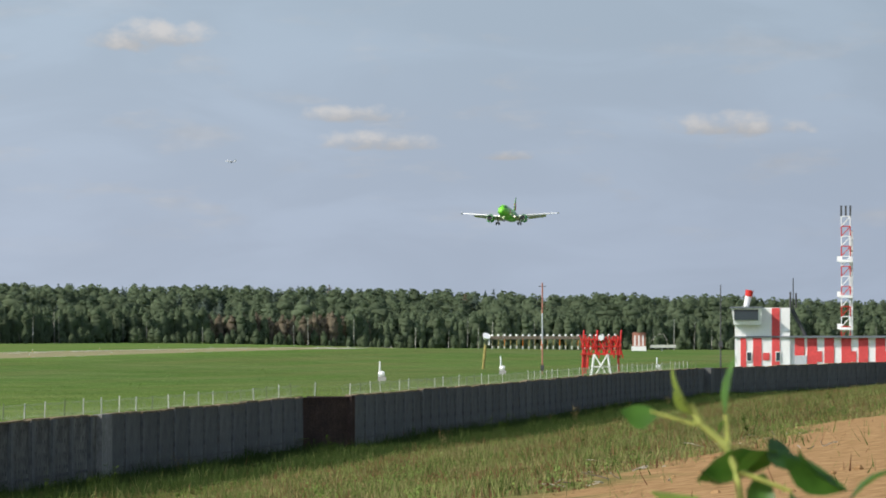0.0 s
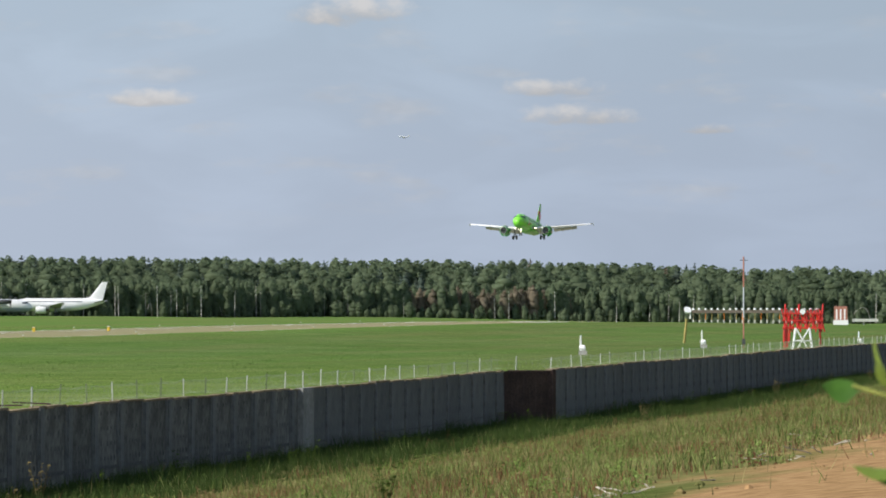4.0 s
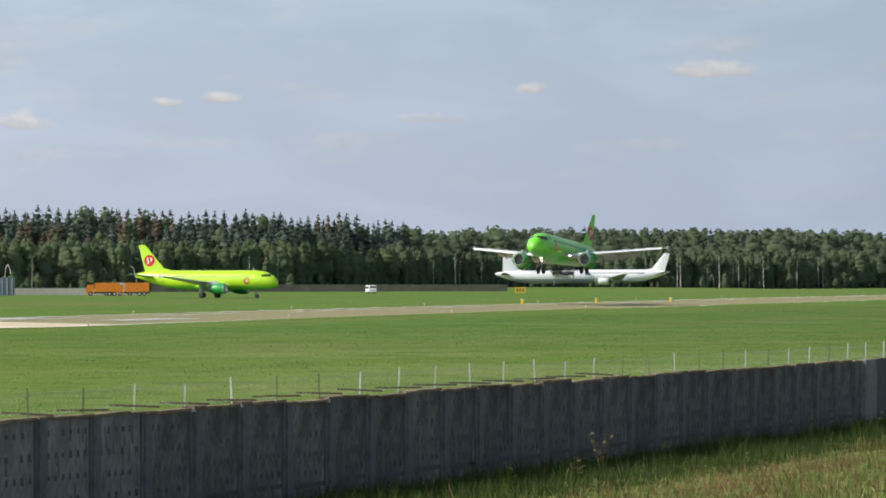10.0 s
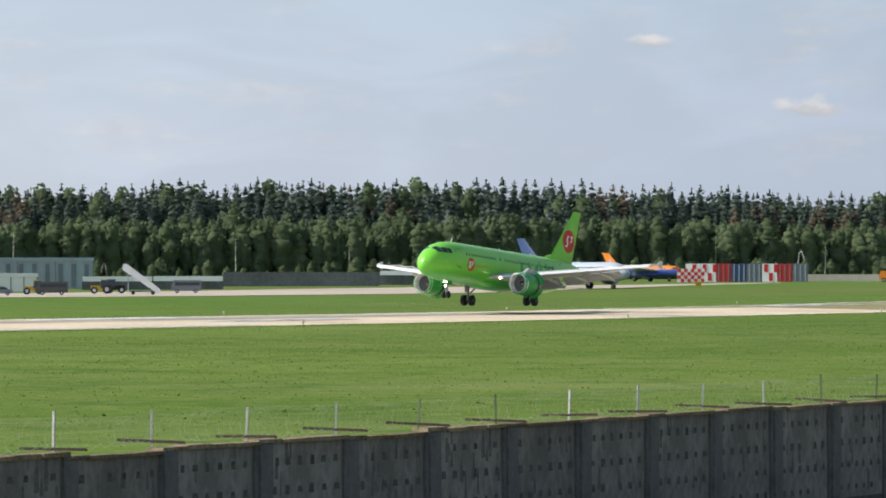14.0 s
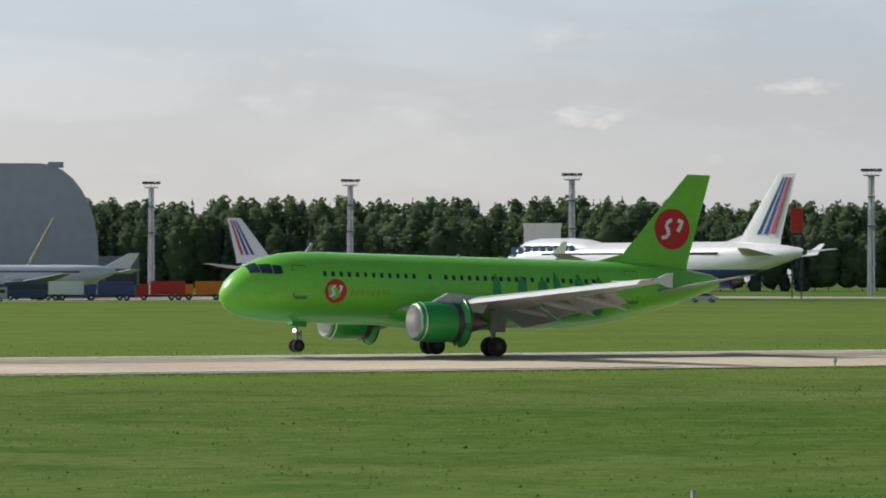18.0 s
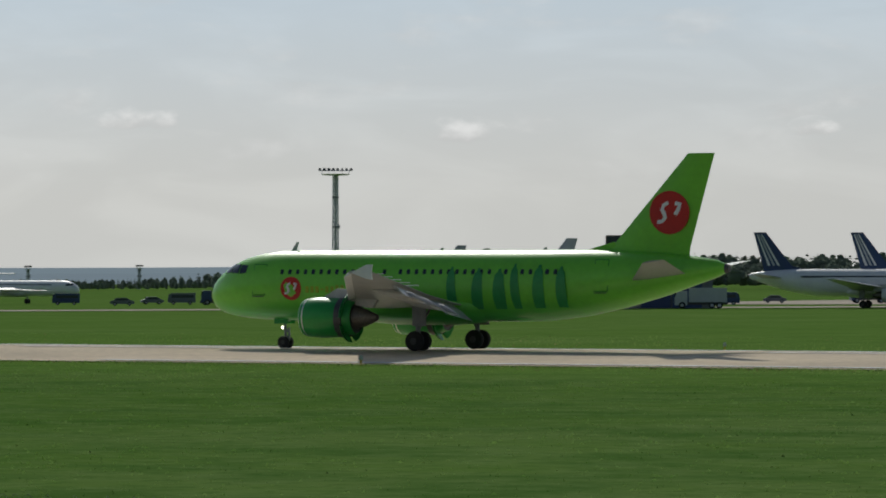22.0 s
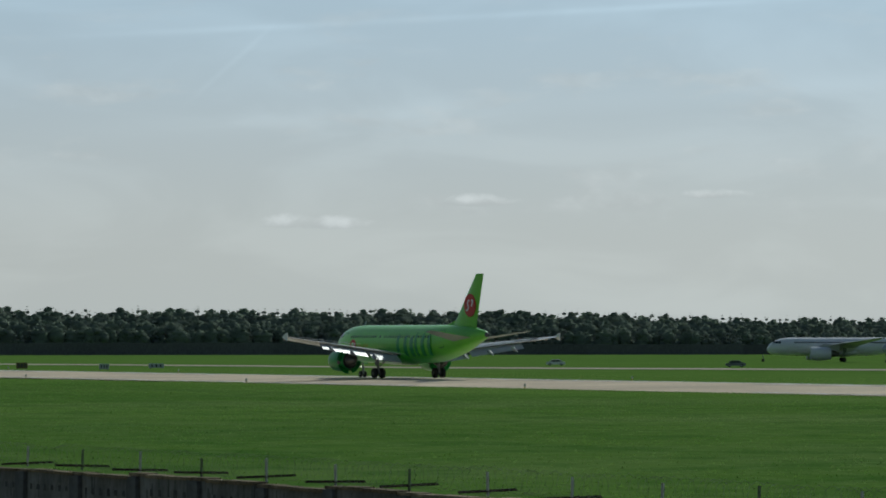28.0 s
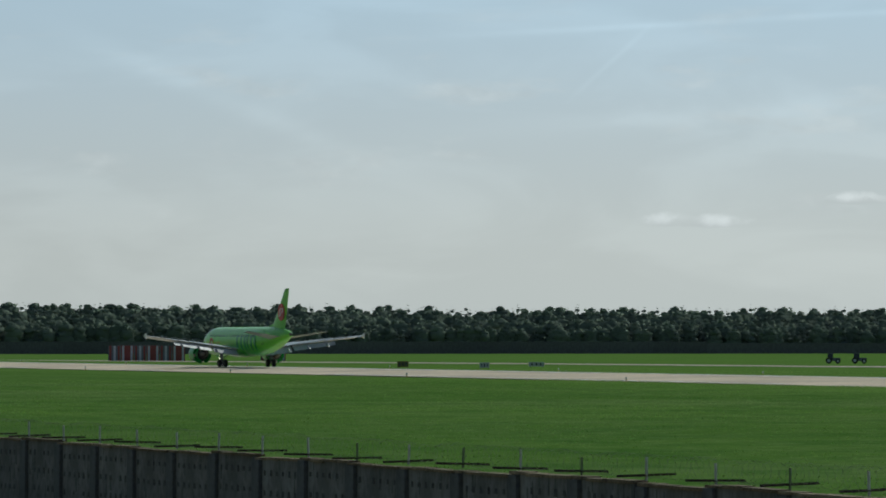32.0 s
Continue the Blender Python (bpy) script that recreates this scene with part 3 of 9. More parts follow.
def paving():
    xs = spread(450, 1350, 22)
    strip("runway_old_end", [(x, 199.5) for x in xs], [(x, 222) for x in xs], RUNWAY_OLD, "old weathered concrete runway end", "runway", 0.03)
    strip("runway_old_end_far_half", [(x, 222) for x in xs], [(x, 244.5) for x in xs], RUNWAY_OLD, "old weathered concrete runway end", "runway", 0.03)
    xs = spread(-1500, 450, 40)
    strip("runway", [(x, 199.5) for x in xs], [(x, 222) for x in xs], RUNWAY, "pale worn concrete runway", "runway", 0.03)
    strip("runway_far_half", [(x, 222) for x in xs], [(x, 244.5) for x in xs], RUNWAY, "pale worn concrete runway", "runway", 0.03)
    xr = spread(60, 400, 14)
    for y in (218.2, 226.0):
        strip("rubber_marks", [(x, y - 2.6) for x in xr], [(x, y + 2.6) for x in xr], RUBBERED, "dark tyre marks on the runway", "runway", 0.045)
    # painted marks
    s = Solid()
    for y in (201.2, 242.8):
        for x in spread(-1490, 1300, 180):
            if y > 222 or noise.noise((x * 0.016, 2.0, 0)) > -0.02:
                s.box(x, y, land(x, y) + 0.06, 15.45, 1.1, 0.02)
    for x in range(-1480, 1300, 50):
        for k in (-10, 0, 10):
            s.box(x + k, 222, land(x + k, 222) + 0.06, 9.9, 0.9, 0.02)
    structure("runway_lines", s, PAINT_LINE, "white painted runway edge and centre lines", "marking")
    s = Solid()
    for x, w in ((1080, 60), (480, 22), (330, 22)):
        for side in (-1, 1):
            for k in range(4 if w == 60 else 2):
                y = 222 + side * (9 + 2.2 * k)
                for j in (-1, 0, 1):
                    s.box(x + j * w / 3, y, land(x + j * w / 3, y) + 0.07, w / 3 - 0.05, 1.7, 0.02)
    structure("runway_bars", s, PAINT_LINE, "white painted touchdown bars", "marking")
    # taxiways and aprons, by bearing and distance of their near and far edges
    def by_bearing(name, rows, label):
        fine = []
        for (b0, n0, f0), (b1, n1, f1) in zip(rows, rows[1:]):
            for k in range(4):
                u = k / 4
                fine.append((b0 + (b1 - b0) * u, n0 + (n1 - n0) * u, f0 + (f1 - f0) * u))
        fine.append(rows[-1])
        strip(name, [at(b, a) for b, a, c in fine], [at(b, c) for b, a, c in fine], APRON, label, "taxiway", 0.07)

    by_bearing("taxiway_east", [(64, 960, 985), (62, 800, 880), (60, 700, 830), (56, 640, 770), (52, 590, 730), (48, 600, 730), (44, 660, 760), (40, 740, 790), (38, 760, 790)], "pale concrete taxiway")
    by_bearing("taxiway_west", [(-14, 690, 720), (-20, 670, 700), (-27.5, 632, 660), (-36.7, 605, 630), (-47, 690, 725), (-57, 800, 850), (-61.5, 860, 905), (-70, 1140, 1200), (-74, 1300, 1380)], "pale concrete taxiway")
    xs = [(244.5, 40, 32), (247, 28, 24.5), (251, 21, 20), (258, 16.5, 17.5), (270, 14.5, 17), (300, 13.5, 17.5), (400, 14, 19), (590, 20, 24)]
    strip("exit_taxiway", [(-a, y) for y, a, c in xs], [(c, y) for y, a, c in xs], RUNWAY, "pale concrete runway exit", "taxiway", 0.035)
    xs = spread(-190, 520, 24)
    strip("apron", [(x, 600) for x in xs], [(x, 1150) for x in xs], APRON, "broad pale concrete apron", "apron", 0.06)
    xs = spread(-340, -192, 8)
    strip("apron_west", [(x, 690) for x in xs], [(x, 1000) for x in xs], APRON, "pale concrete apron", "apron", 0.055)


paving()


# ---- perimeter wall ----
def wall():
    w = tagged(new("wall_perimeter"), "long grey stained concrete panel wall", "wall", kind="structure")
    xs = [-93.3 + 3.03 * k for k in range(-35, 31)] + [58.5 - 2.825 * k for k in range(20, 0, -1)] + [58.5 + 2.956 * k for k in range(11)]
    x = xs[-1] + 2.956
    while x < 600:
        xs.append(x)
        x += 3.05 / math.hypot(1, (wall_y(x + 1.5) - wall_y(x)) / 1.5)
    meshes = {}
    rnd = random.Random(4)

    def panel_mesh(kind, tall, seed, skin):
        """A cast panel: slab, pier at its joint, foot beam, and on the patterned ones rows of dark blocks painting the
        shade of small hollows, with run-off stains.
        """
        r = random.Random(seed)
        s = Solid()
        s.box(0, 0, tall / 2 - 0.2, 2.98, 0.16, tall + 0.4)
        n0 = len(s.f)
        wide = 0.40 if kind else 0.22
        s.box(-1.49 + wide / 2, -0.12, tall / 2 - 0.2, wide, 0.10, tall + 0.36)
        if kind:
            s.box(1.42, -0.10, tall / 2 - 0.2, 0.12, 0.06, tall + 0.36)
        n1 = len(s.f)
        s.box(-1.49 + wide + 0.02, -0.085, tall / 2, 0.035, 0.012, tall)
        s.box(0.15, -0.088, 0.36, 2.6, 0.02, 0.13 if kind else 0.05)
        if kind:
            # hollows are raised blocks, their inner shade put into a dark colour
            for row in range(4):
                for c in range(6):
                    if r.random() < (0.88 if kind == 1 else 0.72):
                        x, z = -0.86 + 0.40 * c + r.uniform(-0.03, 0.03), 0.66 + 0.50 * row
                        s.box(x, -0.084, z, r.uniform(0.10, 0.17), 0.014, r.uniform(0.10, 0.17), taper=0.8)
        n2 = len(s.f)
        for _ in range((2, 8, 20)[kind]):
            s.box(r.uniform(-0.9, 1.3), -0.0805, r.uniform(0.7, tall - 0.1), r.uniform(0.04, 0.16), 0.005, r.uniform(0.12, 0.55), taper=0.5)
        n3 = len(s.f)
        for k in range(4):
            s.box(-1.12 + 0.747 * k, 0.04 + r.uniform(-0.03, 0.02), tall + 0.015 + r.uniform(-0.015, 0.02), 0.745, 0.34, 0.05 + r.uniform(0, 0.03))
        me = s.mesh("panel", skin)
        for m in (PIER, JOINT_AND_HOLLOW, SMEAR, WALL_CAP):
            me.materials.append(m)
        me.polygons.foreach_set("material_index", [0 if i < n0 else 1 if i < n1 else 2 if i < n2 else 3 if i < n3 else 4 for i in range(len(s.f))])
        return me

    for kind in range(3):
        for old, skin in enumerate((CONCRETE_MID, CONCRETE_OLD, CONCRETE)):
            meshes[kind, old] = [panel_mesh(kind, 2.5, 7 * kind + k, skin) for k in range(5)]
    for i, x in enumerate(xs):
        nx = xs[i + 1] if i + 1 < len(xs) else x + 2.5
        half = 1.0
        if x < 206.15 < nx and x < 206:
            half = (206.15 - x) / 3.0
            nx = 206.15
        elif 206 <= x < 207.5 and nx < 208.4:
            continue
        if x > 205 and x < 208.4 < nx and half == 1.0:
            x = 208.42
            half = max(0.3, (nx - x) / 2.5)
        x = 0.5 * (x + nx)
        y, z = wall_y(x), wall_top(x)
        turn = math.degrees(math.atan2(wall_y(x + 1) - wall_y(x - 1), 2)) if x > 212 or x < 203 else 0.73
        kind = 0 if 163 < x else (2 if noise.noise((x * 0.07, 1, 1)) > 0.05 else 1)
        ob = new("panel", meshes[kind, 2 if x > 163 else 1 if x > 92 else 0][i % 5])
        ob.parent = w
        ob.matrix_local = pose(x, y, z - 2.55 + rnd.uniform(-0.04, 0.04), rnd.uniform(-0.6, 0.6), 0, turn) @ Matrix.Diagonal((half, 1, 1, 1))
    part("corner_pier", Solid().box(386.0, wall_y(386.0), wall_top(386) - 1.35, 3.0, 0.95, 2.7), CONCRETE, w)
    part("jamb", Solid().box(208.28, 40.95, wall_top(207) - 1.35, 0.14, 2.3, 2.66), RUST, w, "rusty gate jamb")
    part("end_pier", Solid().box(163.3, wall_y(163.3) - 0.16, wall_top(163) - 1.45, 1.7, 0.34, 2.9), CONCRETE_MID, w, "broad paler end pier")
    # rusty gate between two of the panels
    gx, gy, gz, gt = 207.2, 40.9, wall_top(207), -42.0
    g = thing("gate", pose(gx, gy, gz - 2.6, 0, 0, gt), "rusty brown steel gate set in a wall", "gate")
    s = Solid()
    for k in range(9):
        s.box(-1.48 + 0.37 * k, 0.03, 1.25, 0.35, 0.03, 2.5)
    part("leaf", s, RUST, g)
    s = Solid()
    for px in (-1.62, 1.62):
        s.box(px, 0.0, 1.2, 0.2, 0.2, 2.8)
    s.box(0, 0.0, 2.5, 3.2, 0.12, 0.1)
    part("frame", s, RUST, g)
    # posts with spiral wire on top
    posts = [Solid().box(0, 0, 0.3, 0.04, 0.04, 0.62).mesh("post", m) for m in (POST_PAINT, POST_DULL)]
    bar = Solid().box(0, 0, 0, 1.3, 0.05, 0.028).box(0, 0.022, 0.014, 1.3, 0.012, 0.04).mesh("bracket", RUST)
    fence = thing("wire_fence", pose(0, 0, 0), "pale posts carrying coiled barbed wire on a wall", "fence")
    for i, x in enumerate(xs):
        if x > 380:
            break
        y, z = wall_y(x) + 0.12, wall_top(x)
        ob = new("post", posts[1 if rnd.random() < 0.4 else 0])
        ob.parent = fence
        ob.matrix_local = pose(x, y, z + 0.02, rnd.uniform(-3, 3), rnd.uniform(-3, 3), rnd.uniform(0, 40)) @ Matrix.Diagonal((1, 1, rnd.uniform(0.9, 1.12) * (1.0 if x > 0 else 0.72), 1))
        if x < 130:
            ob = new("bracket", bar)
            ob.parent = fence
            ob.matrix_local = pose(x, y, z + 0.09 + rnd.uniform(-0.02, 0.03), rnd.uniform(-3, 3), rnd.uniform(-2, 2), rnd.uniform(84, 96))
    s = Solid()
    step_len = 0.034
    n = int(560 / step_len)
    ring = []
    for i in range(n):
        x = -190 + i * step_len
        a = 2 * math.pi * i / 8.0
        r = 0.25 + 0.06 * noise.noise((x * 0.6, 0, 7))
        cy = wall_y(x) + 0.2
        cz = wall_top(x) + 0.30 + 0.05 * noise.noise((x * 0.35, 4, 0))
        p = (x + 0.14 * math.sin(a * 0.13) + 0.10 * noise.noise((x * 1.3, 2, 2)), cy + r * math.cos(a), cz + r * math.sin(a))
        q = 0.0030
        ring.append([(p[0], p[1] - q, p[2] - q), (p[0], p[1] + q, p[2] - q), (p[0], p[1], p[2] + q)])
    s.loft(ring, False)
    me = bpy.data.meshes.new("coil")
    me.from_pydata(s.v, [], s.f)
    me.materials.append(STEEL_WIRE)
    ob = new("coil", me)
    ob.parent = fence
    tagged(ob, "coiled barbed wire", kind="stuff")


wall()


# ---- aircraft ----
GEAR_GREY = shader("undercarriage_grey", (0.24, 0.25, 0.26), 0.5, 0.2, 0.15, 2)
LIP = shader("polished_lip", (0.82, 0.82, 0.81), 0.42, 0.5, 0.05, 1)
EXHAUST = shader("burnt_metal", (0.16, 0.145, 0.13), 0.45, 0.7, 0.2, 1)
RIM = shader("brake_grey_rim", (0.06, 0.06, 0.06), 0.5, 0.4, 0.2, 3)


def ring(x, zc, ry, rz, n=28, squash=0.0):
    return [(x, ry * math.cos(2 * math.pi * i / n), zc + rz * math.sin(2 * math.pi * i / n)) for i in range(n)]


def slab(sections):
    """An aerofoil body through sections (le, te, y, z, thick)."""
    rings = []
    for le, te, y, z, t in sections:
        c = te - le
        top = [(0.0, 0.0), (0.04, 0.45), (0.15, 0.85), (0.35, 1.0), (0.65, 0.65), (1.0, 0.06)]
        low = [(1.0, -0.06), (0.65, -0.35), (0.35, -0.55), (0.15, -0.5), (0.04, -0.3)]
        rings.append([(le + c * u, y, z + t * w * 0.5) for u, w in top + low])
    return rings


def upright(sections):
    """A fin through sections (le, te, z, thick)."""
    rings = []
    for le, te, z, t in sections:
        c = te - le
        side = [(0.0, 0.0), (0.08, 0.6), (0.3, 1.0), (0.65, 0.7), (1.0, 0.06)]
        rings.append([(le + c * u, w * t * 0.5, z) for u, w in side] + [(le + c * u, -w * t * 0.5, z) for u, w in side[:0:-1]])
    return rings


def disc(cx, cz, r, n=24):
    return [(cx + r * math.cos(2 * math.pi * i / n), cz + r * math.sin(2 * math.pi * i / n)) for i in range(n)]


def wheel_pair(parent, x, y, r, gap, wide):
    for s in (-1, 1):
        t = Solid()
        c = y + s * gap
        rings = []
        for k, q in ((-0.5, 0.80), (-0.4, 0.95), (-0.18, 1.0), (0.18, 1.0), (0.4, 0.95), (0.5, 0.80)):
            rings.append([(x + r * q * math.cos(2 * math.pi * i / 20), c + k * wide, r + r * q * math.sin(2 * math.pi * i / 20)) for i in range(20)])
        t.loft(rings)
        tyre = part("tyre", t, RUBBER, parent, "", True)
        h = Solid().tube((x, c - wide * 0.52, r), (x, c + wide * 0.52, r), r * 0.36, n=14)
        part("rim", h, RIM, tyre)


def nacelle(th, x, y, z, r, long, skin, bare=True, rev=False):
    e = Solid()
    prof = [(-0.5, 0.86), (-0.49, 0.93), (-0.44, 1.0), (-0.2, 1.06), (0.1, 1.03), (0.42, 0.86), (0.44, 0.80)]
    e.loft([ring2(x + long * u, y, z, r * w) for u, w in prof] , False)
    eng = part("engine", e, skin, th, "", True)
    lip = Solid().loft([ring2(x - long * 0.40, y, z, r * 1.025), ring2(x - long * 0.485, y, z, r * 0.94), ring2(x - long * 0.5, y, z, r * 0.87), ring2(x - long * 0.47, y, z, r * 0.82), ring2(x - long * 0.2, y, z, r * 0.80)], False)
    part("intake_lip", lip, LIP if bare else skin, eng, "polished metal lip" if bare else "", True)
    fan = Solid().loft([ring2(x - long * 0.22, y, z, r * 0.82), ring2(x - long * 0.21, y, z, r * 0.3), ring2(x - long * 0.34, y, z, 0.02)])
    part("fan", fan, DARK_METAL, eng, "", True)
    core = Solid().loft([ring2(x + long * 0.40, y, z, r * 0.62), ring2(x + long * 0.62, y, z, r * 0.44), ring2(x + long * 0.82, y, z, r * 0.16)])
    part("exhaust_cone", core, EXHAUST, eng, "grey metal exhaust", True)
    bulk = Solid().tube((x + long * 0.3, y, z), (x + long * 0.43, y, z), r * 0.84, r * 0.8, 20)
    part("duct", bulk, DARK_METAL, eng)
    if rev:
        gap = Solid().loft([ring2(x + long * u, y, z, r * w) for u, w in ((0.17, 1.0), (0.175, 1.045), (0.30, 1.0), (0.305, 0.9))], False)
        part("reverser_opening", gap, DARK_METAL, eng, "dark open thrust reverser gap")
        for a0 in (20, 110, 200, 290):
            door = []
            for u, w in ((0.27, 1.02), (0.33, 1.30), (0.36, 1.30), (0.31, 0.98)):
                door.append([(x + long * u, y + r * w * math.cos(radians(a0 + 17.5 * k)), z + r * w * math.sin(radians(a0 + 17.5 * k))) for k in range(5)])
            part("reverser_door", Solid().loft([d + [(p[0] + 0.02, p[1], p[2]) for p in d[::-1]] for d in door]), skin, eng)
    return eng


def ring2(x, y, z, r, n=24):
    return [(x, y + r * math.cos(2 * math.pi * i / n), z + r * math.sin(2 * math.pi * i / n)) for i in range(n)]


def airliner(name, m, label, spec, group=""):
    """An aircraft with its wheels on the ground at its own origin, nose towards its own -x."""
    g = dict(L=33.84, nose=16.05, R=2.0, zc=3.8, span=17.05, wx=-5.2, wroot=7.4, wkink=5.0, wtip=1.5, sweep=0.52, wz=2.7, wrise=0.11, kink=6.4,
             fin_h=6.2, fin_root=5.2, fin_tip=1.9, fin_x=10.3, fin_rake=4.9, tail_span=6.2, tail_chord=3.4, tail_tip=1.3, tail_x=12.2, tail_sweep=0.52,
             ttail=False, high=False, engines=[(-4.6, 5.75, 1.95, 1.12, 3.6)], rear=[], props=[], skin=WHITE, fin_skin=None, wing_skin=WING_GREY, nac_skin=None,
             gear_y=3.8, gear_r=0.58, nose_gear=-11.04, windows=True, fence=True, flaps=0, hump=False, winglet=0, glass=GLASS_DARK, seam=DARK_METAL, tail_skin=None, trim=0.0, fillet=1.0)
    g.update(spec)
    g["fin_skin"] = g["fin_skin"] or g["skin"]
    g["nac_skin"] = g["nac_skin"] or g["skin"]
    th = thing(name, m, label, "airplane", group)
    L, R, zc, x0 = g["L"], g["R"], g["zc"], -g["nose"]
    k = R / 2.0
    # fuselage
    prof = [(0.0, -0.30, 0.03), (0.12, -0.29, 0.2), (0.4, -0.27, 0.40), (0.9, -0.22, 0.58), (1.6, -0.15, 0.73), (2.5, -0.08, 0.86), (3.6, -0.03, 0.945), (5.0, 0.0, 0.99), (6.2, 0, 1.0)]
    rings = [ring(x0 + u * k, zc + w * R, R * q, R * 1.05 * q) for u, w, q in prof]
    for u in (0.35, 0.5, 0.62):
        rings.append(ring(x0 + L * u, zc, R, R * 1.05))
    for u, w, q in ((0.68, 0.02, 0.985), (0.75, 0.09, 0.92), (0.82, 0.20, 0.79), (0.89, 0.33, 0.60), (0.95, 0.44, 0.38), (0.985, 0.49, 0.24), (1.0, 0.5, 0.13)):
        rings.append(ring(x0 + L * u, zc + w * R, R * q, R * 1.05 * q))
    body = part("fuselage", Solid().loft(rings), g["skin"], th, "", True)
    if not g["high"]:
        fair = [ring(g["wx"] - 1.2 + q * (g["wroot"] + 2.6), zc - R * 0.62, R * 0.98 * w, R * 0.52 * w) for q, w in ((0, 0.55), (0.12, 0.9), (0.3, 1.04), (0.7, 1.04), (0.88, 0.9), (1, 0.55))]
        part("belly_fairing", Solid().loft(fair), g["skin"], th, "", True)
    if g["hump"]:
        up = []
        for u, w, q in ((0.045, 0.30, 0.25), (0.06, 0.42, 0.5), (0.085, 0.50, 0.68), (0.13, 0.54, 0.76), (0.24, 0.54, 0.77), (0.30, 0.48, 0.74), (0.37, 0.25, 0.66)):
            up.append(ring(x0 + L * u, zc + w * R, R * q * 1.02, R * q))
        deck = part("upper_deck", Solid().loft(up), g["skin"], body, "", True)
        for s in (-1, 1):
            part("window_band", Solid().prism([(x0 + L * 0.1, zc + 0.82 * R), (x0 + L * 0.27, zc + 0.82 * R), (x0 + L * 0.27, zc + 0.92 * R), (x0 + L * 0.1, zc + 0.92 * R)], "y", s * R * 0.5, s * R * 0.735), GLASS_DARK, deck, "row of dark windows")
    cone = Solid().loft([ring(x0 + L * 1.0, zc + 0.5 * R, R * 0.13, R * 0.137), ring(x0 + L + 0.25 * k, zc + 0.5 * R, R * 0.10, R * 0.10)])
    part("exhaust_pipe", cone, DARK_METAL, body)
    # glazing of the cockpit, lying on the skin
    for s in (-1, 1):
        for u0, lo0, hi0, u1, lo1, hi1 in ((1.42, 46, 84, 1.95, 38, 74), (2.0, 36, 62, 2.62, 28, 50), (2.70, 27, 48, 3.2, 26, 42)):
            rows = []
            for i in range(6):
                u = u0 + (u1 - u0) * i / 5
                q = float(np.interp(u, [p[0] for p in prof], [p[2] for p in prof]))
                c = float(np.interp(u, [p[0] for p in prof], [p[1] for p in prof]))
                lo, hi = lo0 + (lo1 - lo0) * i / 5, hi0 + (hi1 - hi0) * i / 5
                skin = [(w, radians(lo + (hi - lo) * k2 / 5)) for w, order in ((1.012, range(6)), (0.97, range(5, -1, -1))) for k2 in order]
                rows.append([(x0 + u * k, s * R * q * w * math.cos(a), zc + c * R + R * 1.05 * q * w * math.sin(a)) for w, a in skin])
            part("cockpit_window", Solid().loft(rows), g["glass"], body, "", True)
    for u, tall, half in ((0.165, 0.5, 0.16), (0.46, 0.12, 0.12), (0.545, 0.08, 0.3), (0.66, 0.14, 0.12)):
        blade = Solid().prism([(x0 + L * u - half * k, zc + R * 1.03), (x0 + L * u + half * k, zc + R * 1.03), (x0 + L * u + half * k + tall * 0.4, zc + R * 1.05 + tall), (x0 + L * u + tall * 0.4, zc + R * 1.05 + tall)], "y", -0.03, 0.03)
        part("blade_aerial", blade, LIGHT_GREY, body)
    if g["windows"] == "band":
        for s in (-1, 1):
            b0, b1 = x0 + L * 0.17, x0 + L * 0.76
            part("window_band", Solid().prism([(b0, zc + 0.40 * R), (b1, zc + 0.40 * R), (b1, zc + 0.53 * R), (b0, zc + 0.53 * R)], "y", s * R * 0.8, s * R * 0.912), GLASS_DARK, body, "row of dark windows")
    elif g["windows"]:
        n = int(L * 0.565 / 0.533)
        for s in (-1, 1):
            pane = Solid().prism([(-0.09, -0.15), (0.09, -0.15), (0.115, 0), (0.09, 0.15), (-0.09, 0.15), (-0.115, 0)], "y", -0.04, 0.012).mesh("window", GLASS_DARK)
            for i in range(n):
                if i in (12, 14, 27) and R < 2.2:
                    continue
                ob = new("window", pane)
                ob.parent = body
                wz = 0.405 * R
                ob.matrix_local = pose(x0 + L * 0.172 + i * 0.533, s * R * 0.922, zc + wz, 0, 0, 0 if s > 0 else 180) @ pose(0, 0, 0, 22, 0, 0)
        for s in (-1, 1):
            for dx in (0.125, 0.79):
                x, yy, up = x0 + L * dx, s * R * (0.998 if dx < 0.5 else 0.866), 0.0 if dx < 0.5 else 0.25
                v = []
                for hw, lo, hi in ((0.45, -0.60, 1.28), (0.40, -0.55, 1.23)):
                    for px, pz in ((-hw, lo), (hw, lo), (hw, hi), (-hw, hi)):
                        z = zc + up + pz
                        v.append((x + px, yy * math.sqrt(max(0.05, 1 - min(0.95, ((z - zc - up * 1.2) / (R * 1.05)) ** 2))), z))
                t = Solid().add(v, [(k, (k + 1) % 4, 4 + (k + 1) % 4, 4 + k) for k in range(4)])
                part("door_seam", t, g["seam"], body)
                if R < 2.2:
                    part("door_step", Solid().box(x, yy * 0.985, zc + up - 0.66, 0.75, 0.06, 0.05), DARK_METAL, body)
    # wings
    for s in (-1, 1):
        y0, yk, y1 = R * 0.55, g["kink"], g["span"]
        zr = g["wz"]
        f = lambda y: g["wx"] + (y - R) * g["sweep"]
        zz = lambda y: zr + (y - R) * g["wrise"]
        sec = [(f(y0), f(y0) + g["wroot"], s * y0, zz(y0), 0.95 * k), (f(yk), f(yk) + g["wkink"], s * yk, zz(yk), 0.62 * k), (f(y1) , f(y1) + g["wtip"], s * y1, zz(y1) , 0.2 * k)]
